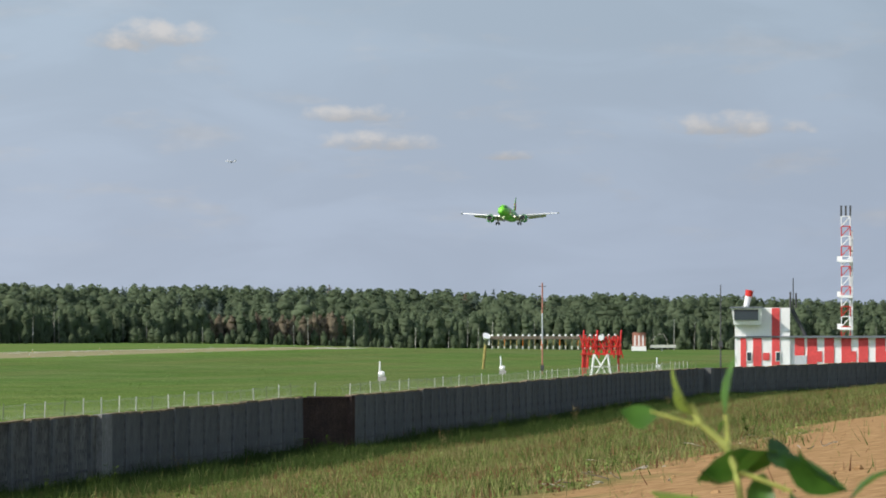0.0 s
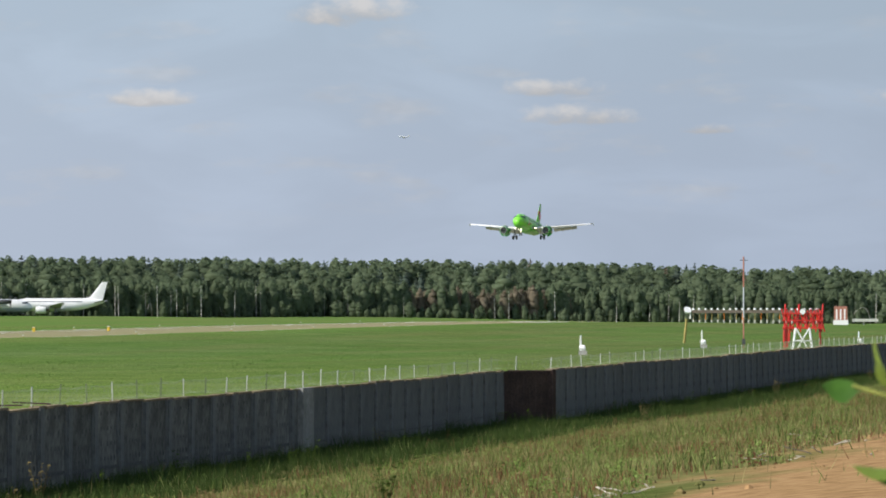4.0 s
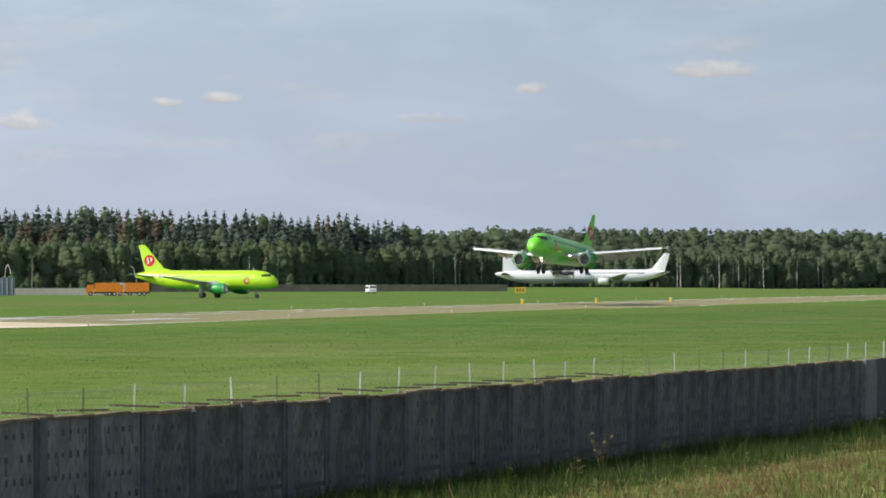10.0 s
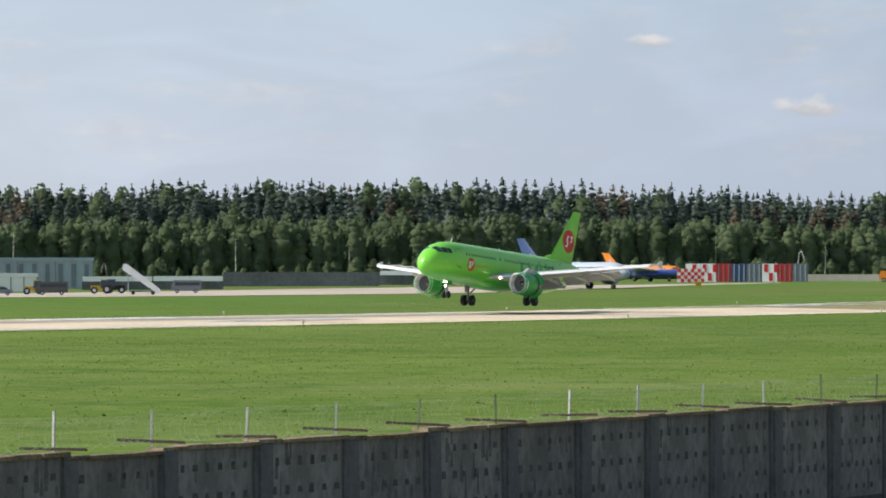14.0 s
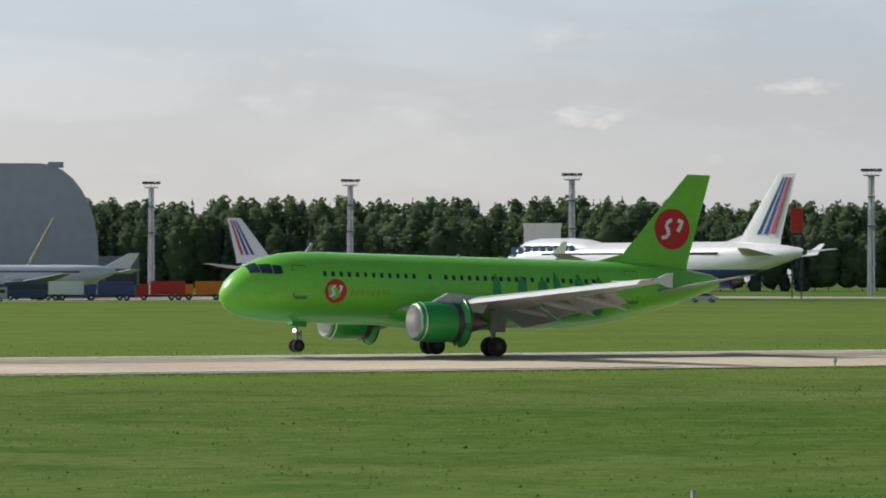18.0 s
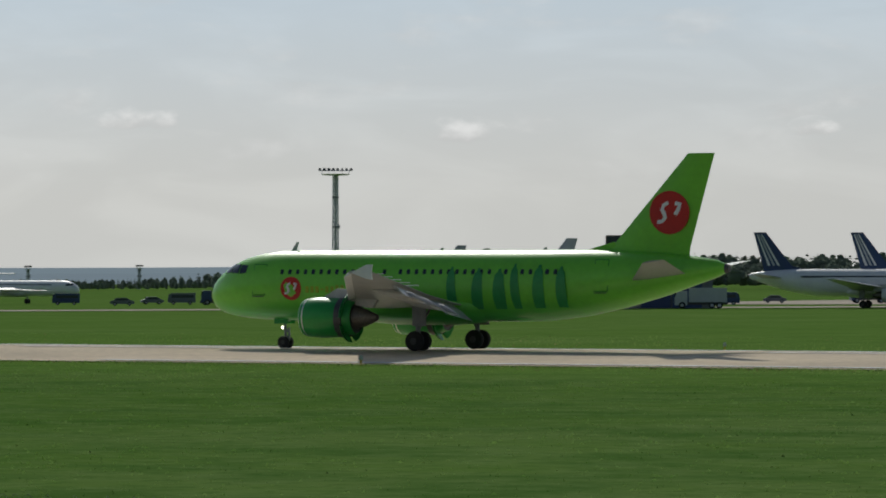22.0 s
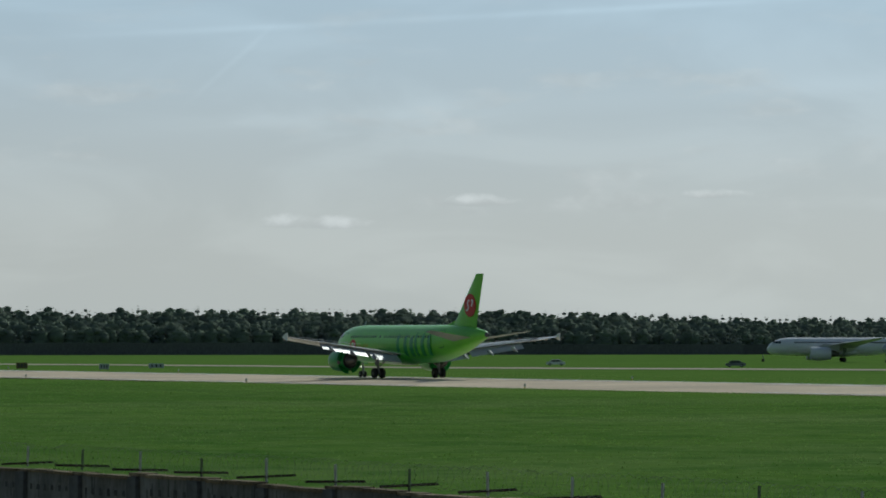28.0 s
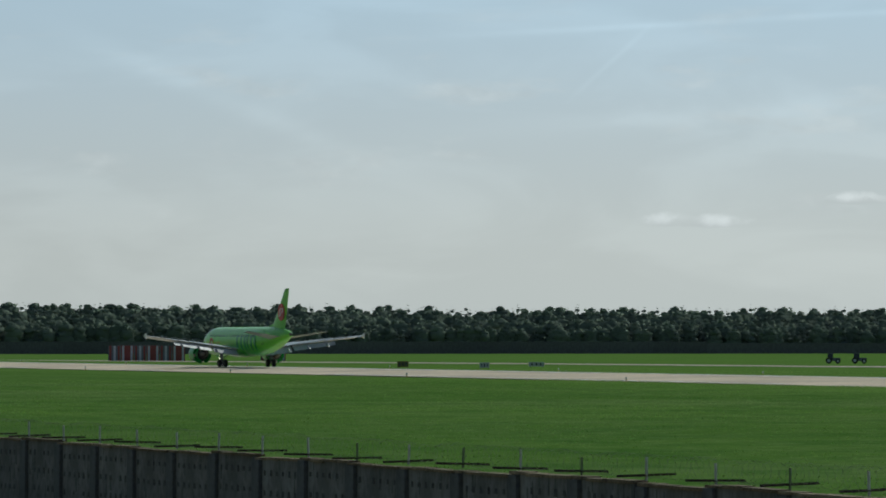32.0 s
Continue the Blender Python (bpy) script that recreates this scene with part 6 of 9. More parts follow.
JUMBO = dict(L=68, nose=30, R=3.25, zc=6.0, span=30, wx=-9, wroot=14, wkink=9, wtip=3.2, sweep=0.75, wz=4.2, wrise=0.12, kink=12, fin_h=11.8, fin_root=10, fin_tip=3.8, fin_x=23.0,
             fin_rake=9.5, tail_span=11, tail_chord=7, tail_tip=2.2, tail_x=26, tail_sweep=0.7, engines=[(-5, 11.7, 2.4, 1.35, 5), (1.5, 20.8, 3.2, 1.35, 5)], gear_y=4.5, gear_r=0.62, nose_gear=-23, windows="band", fence=False, hump=True, winglet=1.9)
WIDE = dict(L=60, nose=28, R=3.0, zc=5.2, span=29, wx=-9, wroot=13, wkink=8.5, wtip=2.0, sweep=0.62, wz=3.9, wrise=0.10, kink=10, fin_h=9.5, fin_root=9, fin_tip=3.2, fin_x=20.5,
            fin_rake=8.0, tail_span=10.5, tail_chord=6.5, tail_tip=2.2, tail_x=24, tail_sweep=0.62, engines=[(-6.5, 9.6, 2.3, 1.8, 6)], gear_y=5.2, gear_r=0.65, nose_gear=-22, windows="band", fence=False)
TRI = dict(L=47.9, nose=25.5, R=1.9, zc=4.2, span=18.8, wx=-6.5, wroot=9, wkink=6.5, wtip=2.4, sweep=0.75, wz=3.0, wrise=-0.02, kink=6.5, fin_h=5.2, fin_root=6.4, fin_tip=3.0, fin_x=15.2, fin_rake=5.2,
           ttail=True, tail_span=6.7, tail_chord=3.6, tail_tip=1.6, tail_sweep=0.6, engines=[], rear=[(14.6, 2.9, 4.8, 1.05, 6.5)], gear_y=5.7, gear_r=0.5, nose_gear=-18.9, windows="band", fence=False)
FREIGHT = dict(L=46.6, nose=22, R=2.5, zc=3.9, span=25, wx=-7, wroot=9.5, wkink=7.0, wtip=3.0, sweep=0.5, wz=6.1, wrise=-0.05, kink=9, high=True, fin_h=7.2, fin_root=7.0, fin_tip=4.0, fin_x=14.6, fin_rake=4.6,
               ttail=True, tail_span=8.7, tail_chord=4.2, tail_tip=1.8, tail_sweep=0.6, engines=[(-5.5, 6.4, 4.4, 0.8, 5), (-3, 10.6, 4.2, 0.8, 5)], gear_y=2.8, gear_r=0.65, nose_gear=-14, windows=False, fence=False)
PROP4 = dict(L=33.1, nose=13.5, R=2.05, zc=3.3, span=19, wx=-3.2, wroot=4.6, wkink=4.0, wtip=1.9, sweep=0.12, wz=5.0, wrise=0.02, kink=7, high=True, fin_h=6.0, fin_root=5.6, fin_tip=2.2, fin_x=12.0, fin_rake=3.4,
             tail_span=6.1, tail_chord=3.0, tail_tip=1.6, tail_x=14.5, tail_sweep=0.2, engines=[], props=[(-4.2, 4.9, 4.6, 0.75, 4.4), (-3.8, 9.6, 4.6, 0.75, 4.4)], gear_y=2.4, gear_r=0.55, nose_gear=-9.6, windows=False, fence=False)
PROP2 = dict(L=23.8, nose=10.2, R=1.45, zc=2.6, span=14.6, wx=-2.6, wroot=3.6, wkink=3.3, wtip=1.4, sweep=0.1, wz=3.8, wrise=0.0, kink=4.5, high=True, fin_h=4.9, fin_root=4.4, fin_tip=1.6, fin_x=8.6, fin_rake=2.8,
             tail_span=5.0, tail_chord=2.4, tail_tip=1.2, tail_x=10.3, tail_sweep=0.22, engines=[], props=[(-3.2, 3.95, 3.4, 0.7, 4.6)], gear_y=3.9, gear_r=0.45, nose_gear=-7.6, windows=False, fence=False)
SMALL = dict(windows="band", fence=False)


def with_(base, **more):
    d = dict(base)
    d.update(more)
    return d


YELLOW_FIN = shader("faded_yellow_paint", (0.5, 0.42, 0.18), 0.45, 0, 0.1, 0.5)


def parked():
    lime_airliner("airliner", stand(66.99, 915, 155), "yellow-green passenger jet parked on the grass edge", dict(fence=True, skin=LIME_SUNLIT, fin_skin=LIME_FIN), "parked aircraft")
    # cargo plane's wing and engines are coloured dark to include the shade on them
    airliner("cargo_plane", stand(71.63, 1410, 180), "white four-propeller cargo plane parked before a wood", with_(PROP4, skin=two_tone("white_over_grey_line", (0.80, 0.80, 0.79), (0.35, 0.38, 0.44), 2.6, 0.1), fin_skin=WHITE, wing_skin=DARK_METAL, nac_skin=DARK_METAL, fin_h=6.6, fin_x=11.4), "parked aircraft")
    airliner("airliner", stand(72.5, 1424, -4), "white derelict passenger jet parked before a wood", with_(SMALL, L=31, nose=15, skin=WHITE, fin_h=6.0), "parked aircraft")
    airliner("airliner", stand(61.25, 780, 138), "pale blue-white passenger jet with a navy tail", with_(SMALL, skin=two_tone("white_over_pale_blue", (0.46, 0.52, 0.60), (0.28, 0.33, 0.42), 2.9, 0.15), fin_skin=NAVY, L=27, nose=13, R=1.65, zc=3.1, span=13.5, fin_h=4.9, fin_x=8.0, fin_root=4.6, tail_x=9.8, engines=[(-4.0, 4.8, 1.7, 0.95, 3.2)], nose_gear=-9.2), "parked aircraft")
    airliner("airliner", stand(62.15, 1040, 150), "orange and blue passenger jet", with_(SMALL, skin=two_tone("orange_over_blue", (0.75, 0.22, 0.01), (0.04, 0.07, 0.3), 3.0, 0.1), fin_skin=ORANGE, L=22, nose=11, R=1.3, zc=2.6, span=10, fin_h=3.4, fin_x=6.4, fin_root=3.4, fin_rake=3.2, tail_x=7.6, tail_span=4.0, nose_gear=-7.5, engines=[]), "parked aircraft")
    airliner("propeller_plane", stand(52.25, 726, 150), "white twin-propeller plane with a dark tail mark", with_(PROP2, skin=WHITE, fin_skin=WHITE), "parked aircraft")
    # four-engined and wide-bodied jets on the apron
    th, g, body, fin = airliner("jumbo_jet", stand(30.94, 705, -44), "white four-engined jumbo jet with blue belly and striped tail", with_(JUMBO, skin=JUMBO_SKIN, nac_skin=BLUE), "parked aircraft")
    for i in range(9):
        bar = Solid().box(-25.5 + 1.75 * i, -2.56, 8.2, 1.15, 0.12, 1.2).box(-25.5 + 1.75 * i, 2.56, 8.2, 1.15, 0.12, 1.2)
        part("lettering_bar", bar, NAVY, body, "navy bar")
    tail_bands(fin, g)
    th, g, body, fin = airliner("wide_body_jet", stand(12.3, 720, 145), "white wide-body jet with a striped tail", with_(WIDE, skin=WHITE), "parked aircraft")
    tail_bands(fin, g)
    th, g, body, fin = airliner("wide_body_jet", by_tail(25.75, 900, 155, 27), "white twin-engined jet with a striped tail", with_(WIDE, skin=WHITE, L=52, nose=24), "parked aircraft")
    tail_bands(fin, g)
    airliner("airliner", stand(11.7, 610, 40), "white passenger jet with a crimson tail", with_(SMALL, skin=WHITE, fin_skin=PINK), "parked aircraft")
    airliner("airliner", stand(13.1, 780, 30), "white passenger jet with a crimson tail", with_(SMALL, skin=WHITE, fin_skin=PINK), "parked aircraft")
    airliner("wide_body_jet", by_tail(4.0, 880, 160, 25), "wide-body jet with a navy tail and belly", with_(WIDE, skin=BLUE_BELLY, fin_skin=NAVY, L=50, nose=23), "parked aircraft")
    airliner("wide_body_jet", by_tail(3.5, 930, 158, 25), "pale grey wide-body jet", with_(WIDE, skin=LIGHT_GREY, L=50, nose=23), "parked aircraft")
    airliner("propeller_plane", stand(2.7, 760, 60), "small white high-wing propeller plane", with_(PROP2, skin=WHITE), "parked aircraft")
    for b, d, o in ((4.9, 700, 70), (5.5, 690, 110)):
        airliner("airliner", stand(b, d, o), "white passenger jet on the apron", with_(SMALL, skin=WHITE), "parked aircraft")
    th, g, body, fin = airliner("wide_body_jet", stand(-13.25, 690, 2), "white wide-body jet with a navy belly and tail", with_(WIDE, skin=BLUE_BELLY, fin_skin=LIGHT_GREY, L=52, nose=27), "parked aircraft")
    tail_bands(fin, g, (NAVY, CLAD_DARK, NAVY))
    airliner("airliner", stand(-9.0, 760, 15), "white passenger jet with a navy tail", with_(SMALL, skin=BLUE_BELLY_LOW, fin_skin=NAVY, L=40, nose=19), "parked aircraft")
    for b, d, o, s in ((-12.2, 1000, 10, LIGHT_GREY), (-9.6, 1000, 5, NAVY), (-7.7, 1050, 0, LIGHT_GREY), (-7.0, 1060, 0, LIGHT_GREY)):
        airliner("airliner", stand(b, d, o), "passenger jet parked in a row on the apron", with_(SMALL, skin=WHITE, fin_skin=s), "parked aircraft")
    airliner("airliner", stand(22.95, 720, 4), "white passenger jet with a low navy belly", with_(SMALL, skin=BLUE_BELLY_LOW, fin_skin=WHITE, L=26, nose=13, fin_h=2.6), "parked aircraft")
    # tri-jets
    for b, d, o, s in ((-20.9, 900, 160, LIGHT_GREY), (-19.8, 905, 162, NAVY)):
        airliner("tri_jet", by_tail(b, d, o, 21), "white tri-jet with a blue flash and high tailplane", with_(TRI, skin=BLUE_BELLY_LOW, fin_skin=s), "parked tri-jets")
    for b, d, o in ((-17.0, 830, 170), (-16.2, 800, 175)):
        airliner("tri_jet", stand(b, d, o), "silver and white tri-jet with a high tailplane", with_(TRI, skin=BLUE_BELLY_LOW, fin_skin=LIGHT_GREY), "parked tri-jets")
    for b, d in ((-27.0, 720), (-26.0, 700)):
        airliner("airliner", stand(b, d, 10), "white passenger jet with a pale tail", with_(SMALL, skin=WHITE, fin_skin=LIGHT_GREY, L=38, nose=18), "parked aircraft")
    for b, d in ((-23.2, 650), (-21.9, 655)):
        th, g, body, fin = airliner("airliner", by_tail(b, d, 173, 16), "white passenger jet with a striped dark tail", with_(SMALL, skin=WHITE, fin_skin=NAVY, fence=False), "parked aircraft")
        tail_bands(fin, g, (WHITE, LIGHT_GREY, WHITE))
    airliner("airliner", stand(-28.3, 850, 8), "silver passenger jet with a grey tail", with_(SMALL, skin=SILVER, fin_skin=LIGHT_GREY, L=38, nose=18), "parked aircraft")
    airliner("airliner", stand(-26.2, 820, 8), "silver passenger jet with a dark tail", with_(SMALL, skin=SILVER, fin_skin=NAVY, L=38, nose=18), "parked aircraft")
    # storage rows of freighters and older jets
    low = with_(TRI, L=37, nose=20, R=1.55, zc=3.2, span=14.5, fin_h=4.3, fin_root=5.2, fin_tip=2.4, fin_x=11.5, fin_rake=4.2, tail_span=5.4, tail_chord=3.0, wx=-5, wroot=7, wkink=5, rear=[(9.5, 2.4, 3.6, 0.75, 5.0)])
    for b, d, o, s, f in ((-36.7, 905, 140, SILVER, LIGHT_GREY), (-34.1, 900, 135, WHITE, NAVY), (-38.3, 900, 142, SILVER, LIGHT_GREY), (-40.65, 900, -48, SILVER, LIGHT_GREY), (-42.5, 900, -50, SILVER, LIGHT_GREY),
                          (-43.15, 880, -35, LIGHT_GREY, LIGHT_GREY), (-49.9, 960, -40, LIGHT_GREY, YELLOW_FIN)):
        airliner("old_jet", by_tail(b, d, o, 17), "old silver jet with a high tailplane in storage", with_(low, skin=s, fin_skin=f), "stored aircraft")
    airliner("old_jet", by_tail(-38.85, 960, 140, 21), "old silver jet with a high tailplane in storage", with_(TRI, skin=SILVER, fin_skin=LIGHT_GREY), "stored aircraft")
    for b, d, o in ((-40.1, 950, -46), (-37.55, 1040, -46)):
        airliner("freighter", by_tail(b, d, o, 20.5), "silver-grey four-engined freighter with a high tailplane", with_(FREIGHT, skin=SILVER, fin_skin=LIGHT_GREY), "stored aircraft")
    big = with_(WIDE, L=54, nose=26, R=2.8, zc=4.9, span=24, fin_h=8.0, fin_root=8.0, fin_tip=3.0, fin_x=18.5, fin_rake=7.0, engines=[(-6.5, 8.0, 2.3, 1.1, 4.5), (-2.0, 14.0, 2.9, 1.1, 4.5)])
    for b, d, o, s, f in ((-41.8, 1130, 205, SILVER, NAVY), (-44.9, 1100, 205, SILVER, NAVY), (-44.2, 1150, 205, WHITE, LIGHT_GREY), (-46.2, 1100, -20, SILVER, LIGHT_GREY), (-48.2, 1070, -16, WHITE, LIGHT_GREY),
                          (-39.3, 1080, 210, SILVER, LIGHT_GREY), (-38.5, 1140, -25, WHITE, LIGHT_GREY)):
        airliner("old_airliner", by_tail(b, d, o, 27), "old silver four-engined airliner in storage", with_(big, skin=s, fin_skin=f), "stored aircraft")
    for b, d, o in ((-33.68, 820, 75), (-47.6, 800, 30), (-49.6, 850, 160)):
        airliner("old_jet", stand(b, d, o), "small old white jet with a high tailplane", with_(low, skin=LIGHT_GREY, fin_skin=LIGHT_GREY, L=20, nose=9, R=1.2, zc=2.2, span=12, fin_h=3.0, fin_x=6.0, fin_root=3.2, fin_rake=2.2, tail_span=3.8, rear=[(4.5, 1.8, 2.6, 0.5, 3.0)], nose_gear=-7, gear_y=2.2, gear_r=0.4), "stored aircraft")
    airliner("old_jet", by_tail(-51.25, 980, 92, 20), "silver four-engined jet seen tail-on with a high tailplane", with_(TRI, skin=SILVER, fin_skin=LIGHT_GREY, fin_h=4.0), "stored aircraft")
    th, g, body, fin = airliner("jumbo_jet", by_tail(-52.05, 1330, 12, 33), "white jumbo jet with a dark striped tail", with_(JUMBO, skin=WHITE), "stored aircraft")
    tail_bands(fin, g)
    airliner("old_jet", by_tail(-53.6, 1120, 5, 18), "silver jet with a dark navy tail", with_(TRI, skin=SILVER, fin_skin=NAVY, L=37, nose=20), "stored aircraft")
    airliner("wide_body_jet", by_tail(-54.9, 1180, 5, 24), "white gleaming wide-body jet", with_(WIDE, skin=WHITE, L=44, nose=21, R=2.4, zc=4.2, fin_h=7.5), "stored aircraft")


def tail_bands(fin, g, shades=(NAVY, BLUE, PINK)):
    """Slanting coloured bands on a tail fin."""
    zt = g["zc"] + g["R"] * 0.75
    h, x, r = g["fin_h"], g["fin_x"], g["fin_rake"]
    for s in (-1, 1):
        for k, m in enumerate(shades):
            a = 0.40 + 0.16 * k
            o = []
            for u in (0.18, 0.95):
                le = x + r * u
                c = g["fin_root"] + (g["fin_tip"] - g["fin_root"]) * u
                o.append((le + c * a, le + c * (a + 0.085), zt + h * u, (0.5 - 0.32 * u) * g["R"] / 2))
            y0, y1 = s * (o[0][3] * 0.5 + 0.03), s * (o[1][3] * 0.5 + 0.03)
            quad = [(o[0][0], y0, o[0][2]), (o[0][1], y0, o[0][2]), (o[1][1], y1, o[1][2]), (o[1][0], y1, o[1][2])]
            back = [(p[0], p[1] - s * 0.08, p[2]) for p in quad]
            part("tail_band", Solid().loft([back, quad]), m, fin, "slanting tail band")


parked()


# ---- grass and weeds ----
BLADE = shader("grass_blades", (0.19, 0.32, 0.07), 1.0, 0, 0.12, 0.03, second=(0.26, 0.38, 0.10), isle=0.15, fine=20, spec=0.0, thin=0.5)
BANK_BLADE = shader("bank_grass", (0.21, 0.29, 0.075), 1.0, 0, 0.25, 0.12, second=(0.32, 0.34, 0.125), isle=0.3, fine=8, spec=0.0, thin=0.4)
# weed green darkened to paint the wall's shade onto the plants
SHADE_WEED = shader("shade_dark_weeds", (0.04, 0.068, 0.02), 1.0, 0, 0.25, 0.3, second=(0.065, 0.10, 0.03), isle=0.3, spec=0.0, thin=0.15)
STICK = shader("bleached_wood", (0.46, 0.41, 0.34), 0.9, 0, 0.25, 4)
REDDISH = shader("russet_weeds", (0.22, 0.11, 0.06), 1.0, 0, 0.25, 0.3, isle=0.3, spec=0.0, thin=0.4)
STRAW = shader("dry_grass", (0.26, 0.21, 0.10), 1.0, 0, 0.3, 0.1, isle=0.4, spec=0.0, thin=0.4)
WEED = shader("green_weeds", (0.06, 0.11, 0.022), 1.0, 0, 0.3, 0.2, second=(0.12, 0.17, 0.04), isle=0.35, spec=0.0, thin=0.45)


def blades(name, label, mats, x, y, z, h, w, which, seed, soft=False):
    """One mesh of single blades of grass, given by arrays."""
    r = np.random.RandomState(seed)
    n = len(x)
    a = r.uniform(0, 2 * np.pi, n)
    lean = r.normal(0, 0.35, (n, 2)) * h[:, None]
    dx, dy = np.cos(a) * w / 2, np.sin(a) * w / 2
    v = np.empty((n, 3, 3))
    v[:, 0] = np.stack([x - dx, y - dy, z - 0.03], 1)
    v[:, 1] = np.stack([x + dx, y + dy, z - 0.03], 1)
    v[:, 2] = np.stack([x + lean[:, 0], y + lean[:, 1], z + h], 1)
    if soft:
        b, e = radians(SUN_BEARING), radians(SUN_HEIGHT)
        face = np.cross(v[:, 1] - v[:, 0], v[:, 2] - v[:, 0]) @ np.array([math.sin(b) * math.cos(e), math.cos(b) * math.cos(e), math.sin(e)])
        v[face < 0] = v[face < 0][:, [1, 0, 2]]
    me = bpy.data.meshes.new(name)
    me.vertices.add(3 * n), me.loops.add(3 * n), me.polygons.add(n)
    me.vertices.foreach_set("co", v.astype(np.float32).ravel())
    me.loops.foreach_set("vertex_index", np.arange(3 * n, dtype=np.int32))
    me.polygons.foreach_set("loop_start", np.arange(0, 3 * n, 3, dtype=np.int32))
    me.polygons.foreach_set("material_index", which.astype(np.int32))
    for m in mats:
        me.materials.append(m)
    me.update(calc_edges=True)
    if soft:
        # lit as one even sward
        up = r.normal(0, 0.12, (3 * n, 3)) + np.array([0, 0, 1.0])
        me.normals_split_custom_set_from_vertices((up / np.linalg.norm(up, axis=1, keepdims=True)).tolist())
    return tagged(new(name, me), label, "grass", kind="stuff")


def meadow():
    r = np.random.RandomState(5)
    # ragged grass along the runway and over the far strip
    n = 70000
    y = 199.3 - 8 * r.rand(n) ** 2.5
    x = r.uniform(-430, 620, n)
    f = 90000
    y2 = 245 + 60 * r.rand(f) ** 2
    x2 = r.uniform(-620, 900, f)
    x, y = np.concatenate([x, x2]), np.concatenate([y, y2])
    keep = (y < 244) | (np.abs(x) > 24)
    x, y = x[keep], y[keep]
    patch = np.array([noise.noise((a * 0.03, b * 0.06, 1)) + 0.5 * noise.noise((a * 0.15, b * 0.3, 5)) for a, b in zip(x, y)])
    z = np.array([land(a, b) for a, b in zip(x, y)])
    h = r.uniform(0.03, 0.11, len(x)) * (1 + 0.9 * patch)
    w = np.where(y < 240, r.uniform(0.03, 0.10, len(x)), r.uniform(0.08, 0.2, len(x)))
    which = (r.rand(len(x)) < 0.03 + 0.05 * (patch > 0.35)).astype(int)
    blades("meadow_grass", "mown green airfield grass", (BLADE, STRAW), x, y, z, np.maximum(0.02, h), w, which, 6)
    # uneven tufts over the field between wall and runway
    n = 400000
    x = r.uniform(-460, 1000, n)
    y = np.interp(x, [p[0] for p in WALL_LINE], [p[1] for p in WALL_LINE]) + 0.6
    y = y + (198.6 - y) * r.rand(n) ** 1.1
    patch = np.array([noise.noise((a * 0.05, b * 0.09, 2)) + 0.8 * noise.noise((a * 0.6, b * 0.25, 6)) for a, b in zip(x, y)])
    z = np.array([land(a, b) for a, b in zip(x, y)])
    h = r.uniform(0.03, 0.08, n) * np.clip(1 + 0.9 * patch, 0.35, 1.7)
    blades("field_grass", "uneven tufted airfield grass", (TURF,), x, y, z, h, r.uniform(0.08, 0.26, n), np.zeros(n), 16, True)
    # rough bank on the near side of the wall
    n = 260000
    x = 58 + 420 * r.rand(n) ** 1.2
    s = r.rand(n)
    wy = np.array([wall_y(a) for a in x])
    y = wy - 0.5 - s * (wy + 2)
    crest = np.array([noise.noise((a * 0.16, b * 0.16, 0)) for a, b in zip(x, y)])
    bare = y + 4.5 * crest < 10.9
    keep = (~bare & ((wy - y > 5.8 + crest) | (r.rand(n) < 0.12))) | (r.rand(n) < 0.025)
    x, y, wy, crest = x[keep], y[keep], wy[keep], crest[keep]
    z = np.array([land(a, b - 0.2) for a, b in zip(x, y)])
    clump = np.array([noise.noise((a * 0.5, b * 0.5, 2)) for a, b in zip(x, y)])
    foot = np.clip(1 - (wy - y) / 7, 0, 1)
    h = r.uniform(0.08, 0.38, len(x)) * (1 + 1.0 * np.clip(clump, -0.6, 1)) * (1 + 1.0 * foot)
    which = np.where(r.rand(len(x)) < np.clip(0.36 - 0.4 * clump - 0.3 * foot, 0.05, 0.7), 1, np.where(r.rand(len(x)) < np.clip(0.3 + 1.4 * clump, 0.08, 0.9), 2, 0))
    rust = np.array([noise.noise((a * 0.09, b * 0.3, 9)) for a, b in zip(x, y)])
    which = np.where((rust > 0.10) & (r.rand(len(x)) < 0.5), 3, which)
    # rank weeds along the wall, coloured dark to carry its shade further out
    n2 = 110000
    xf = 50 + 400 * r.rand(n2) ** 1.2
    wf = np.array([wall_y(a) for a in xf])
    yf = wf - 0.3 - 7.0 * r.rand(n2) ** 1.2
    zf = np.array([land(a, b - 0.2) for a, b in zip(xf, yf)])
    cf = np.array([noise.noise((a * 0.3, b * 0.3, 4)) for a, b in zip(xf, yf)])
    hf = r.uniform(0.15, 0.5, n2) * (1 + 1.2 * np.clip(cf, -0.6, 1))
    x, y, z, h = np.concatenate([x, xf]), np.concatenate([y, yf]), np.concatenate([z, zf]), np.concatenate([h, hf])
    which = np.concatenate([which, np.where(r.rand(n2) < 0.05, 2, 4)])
    blades("rough_grass", "rough tufted grass and weeds on a bank", (BANK_BLADE, STRAW, WEED, REDDISH, SHADE_WEED), x, y, z, h, r.uniform(0.012, 0.035, len(x)), which, 8)


meadow()


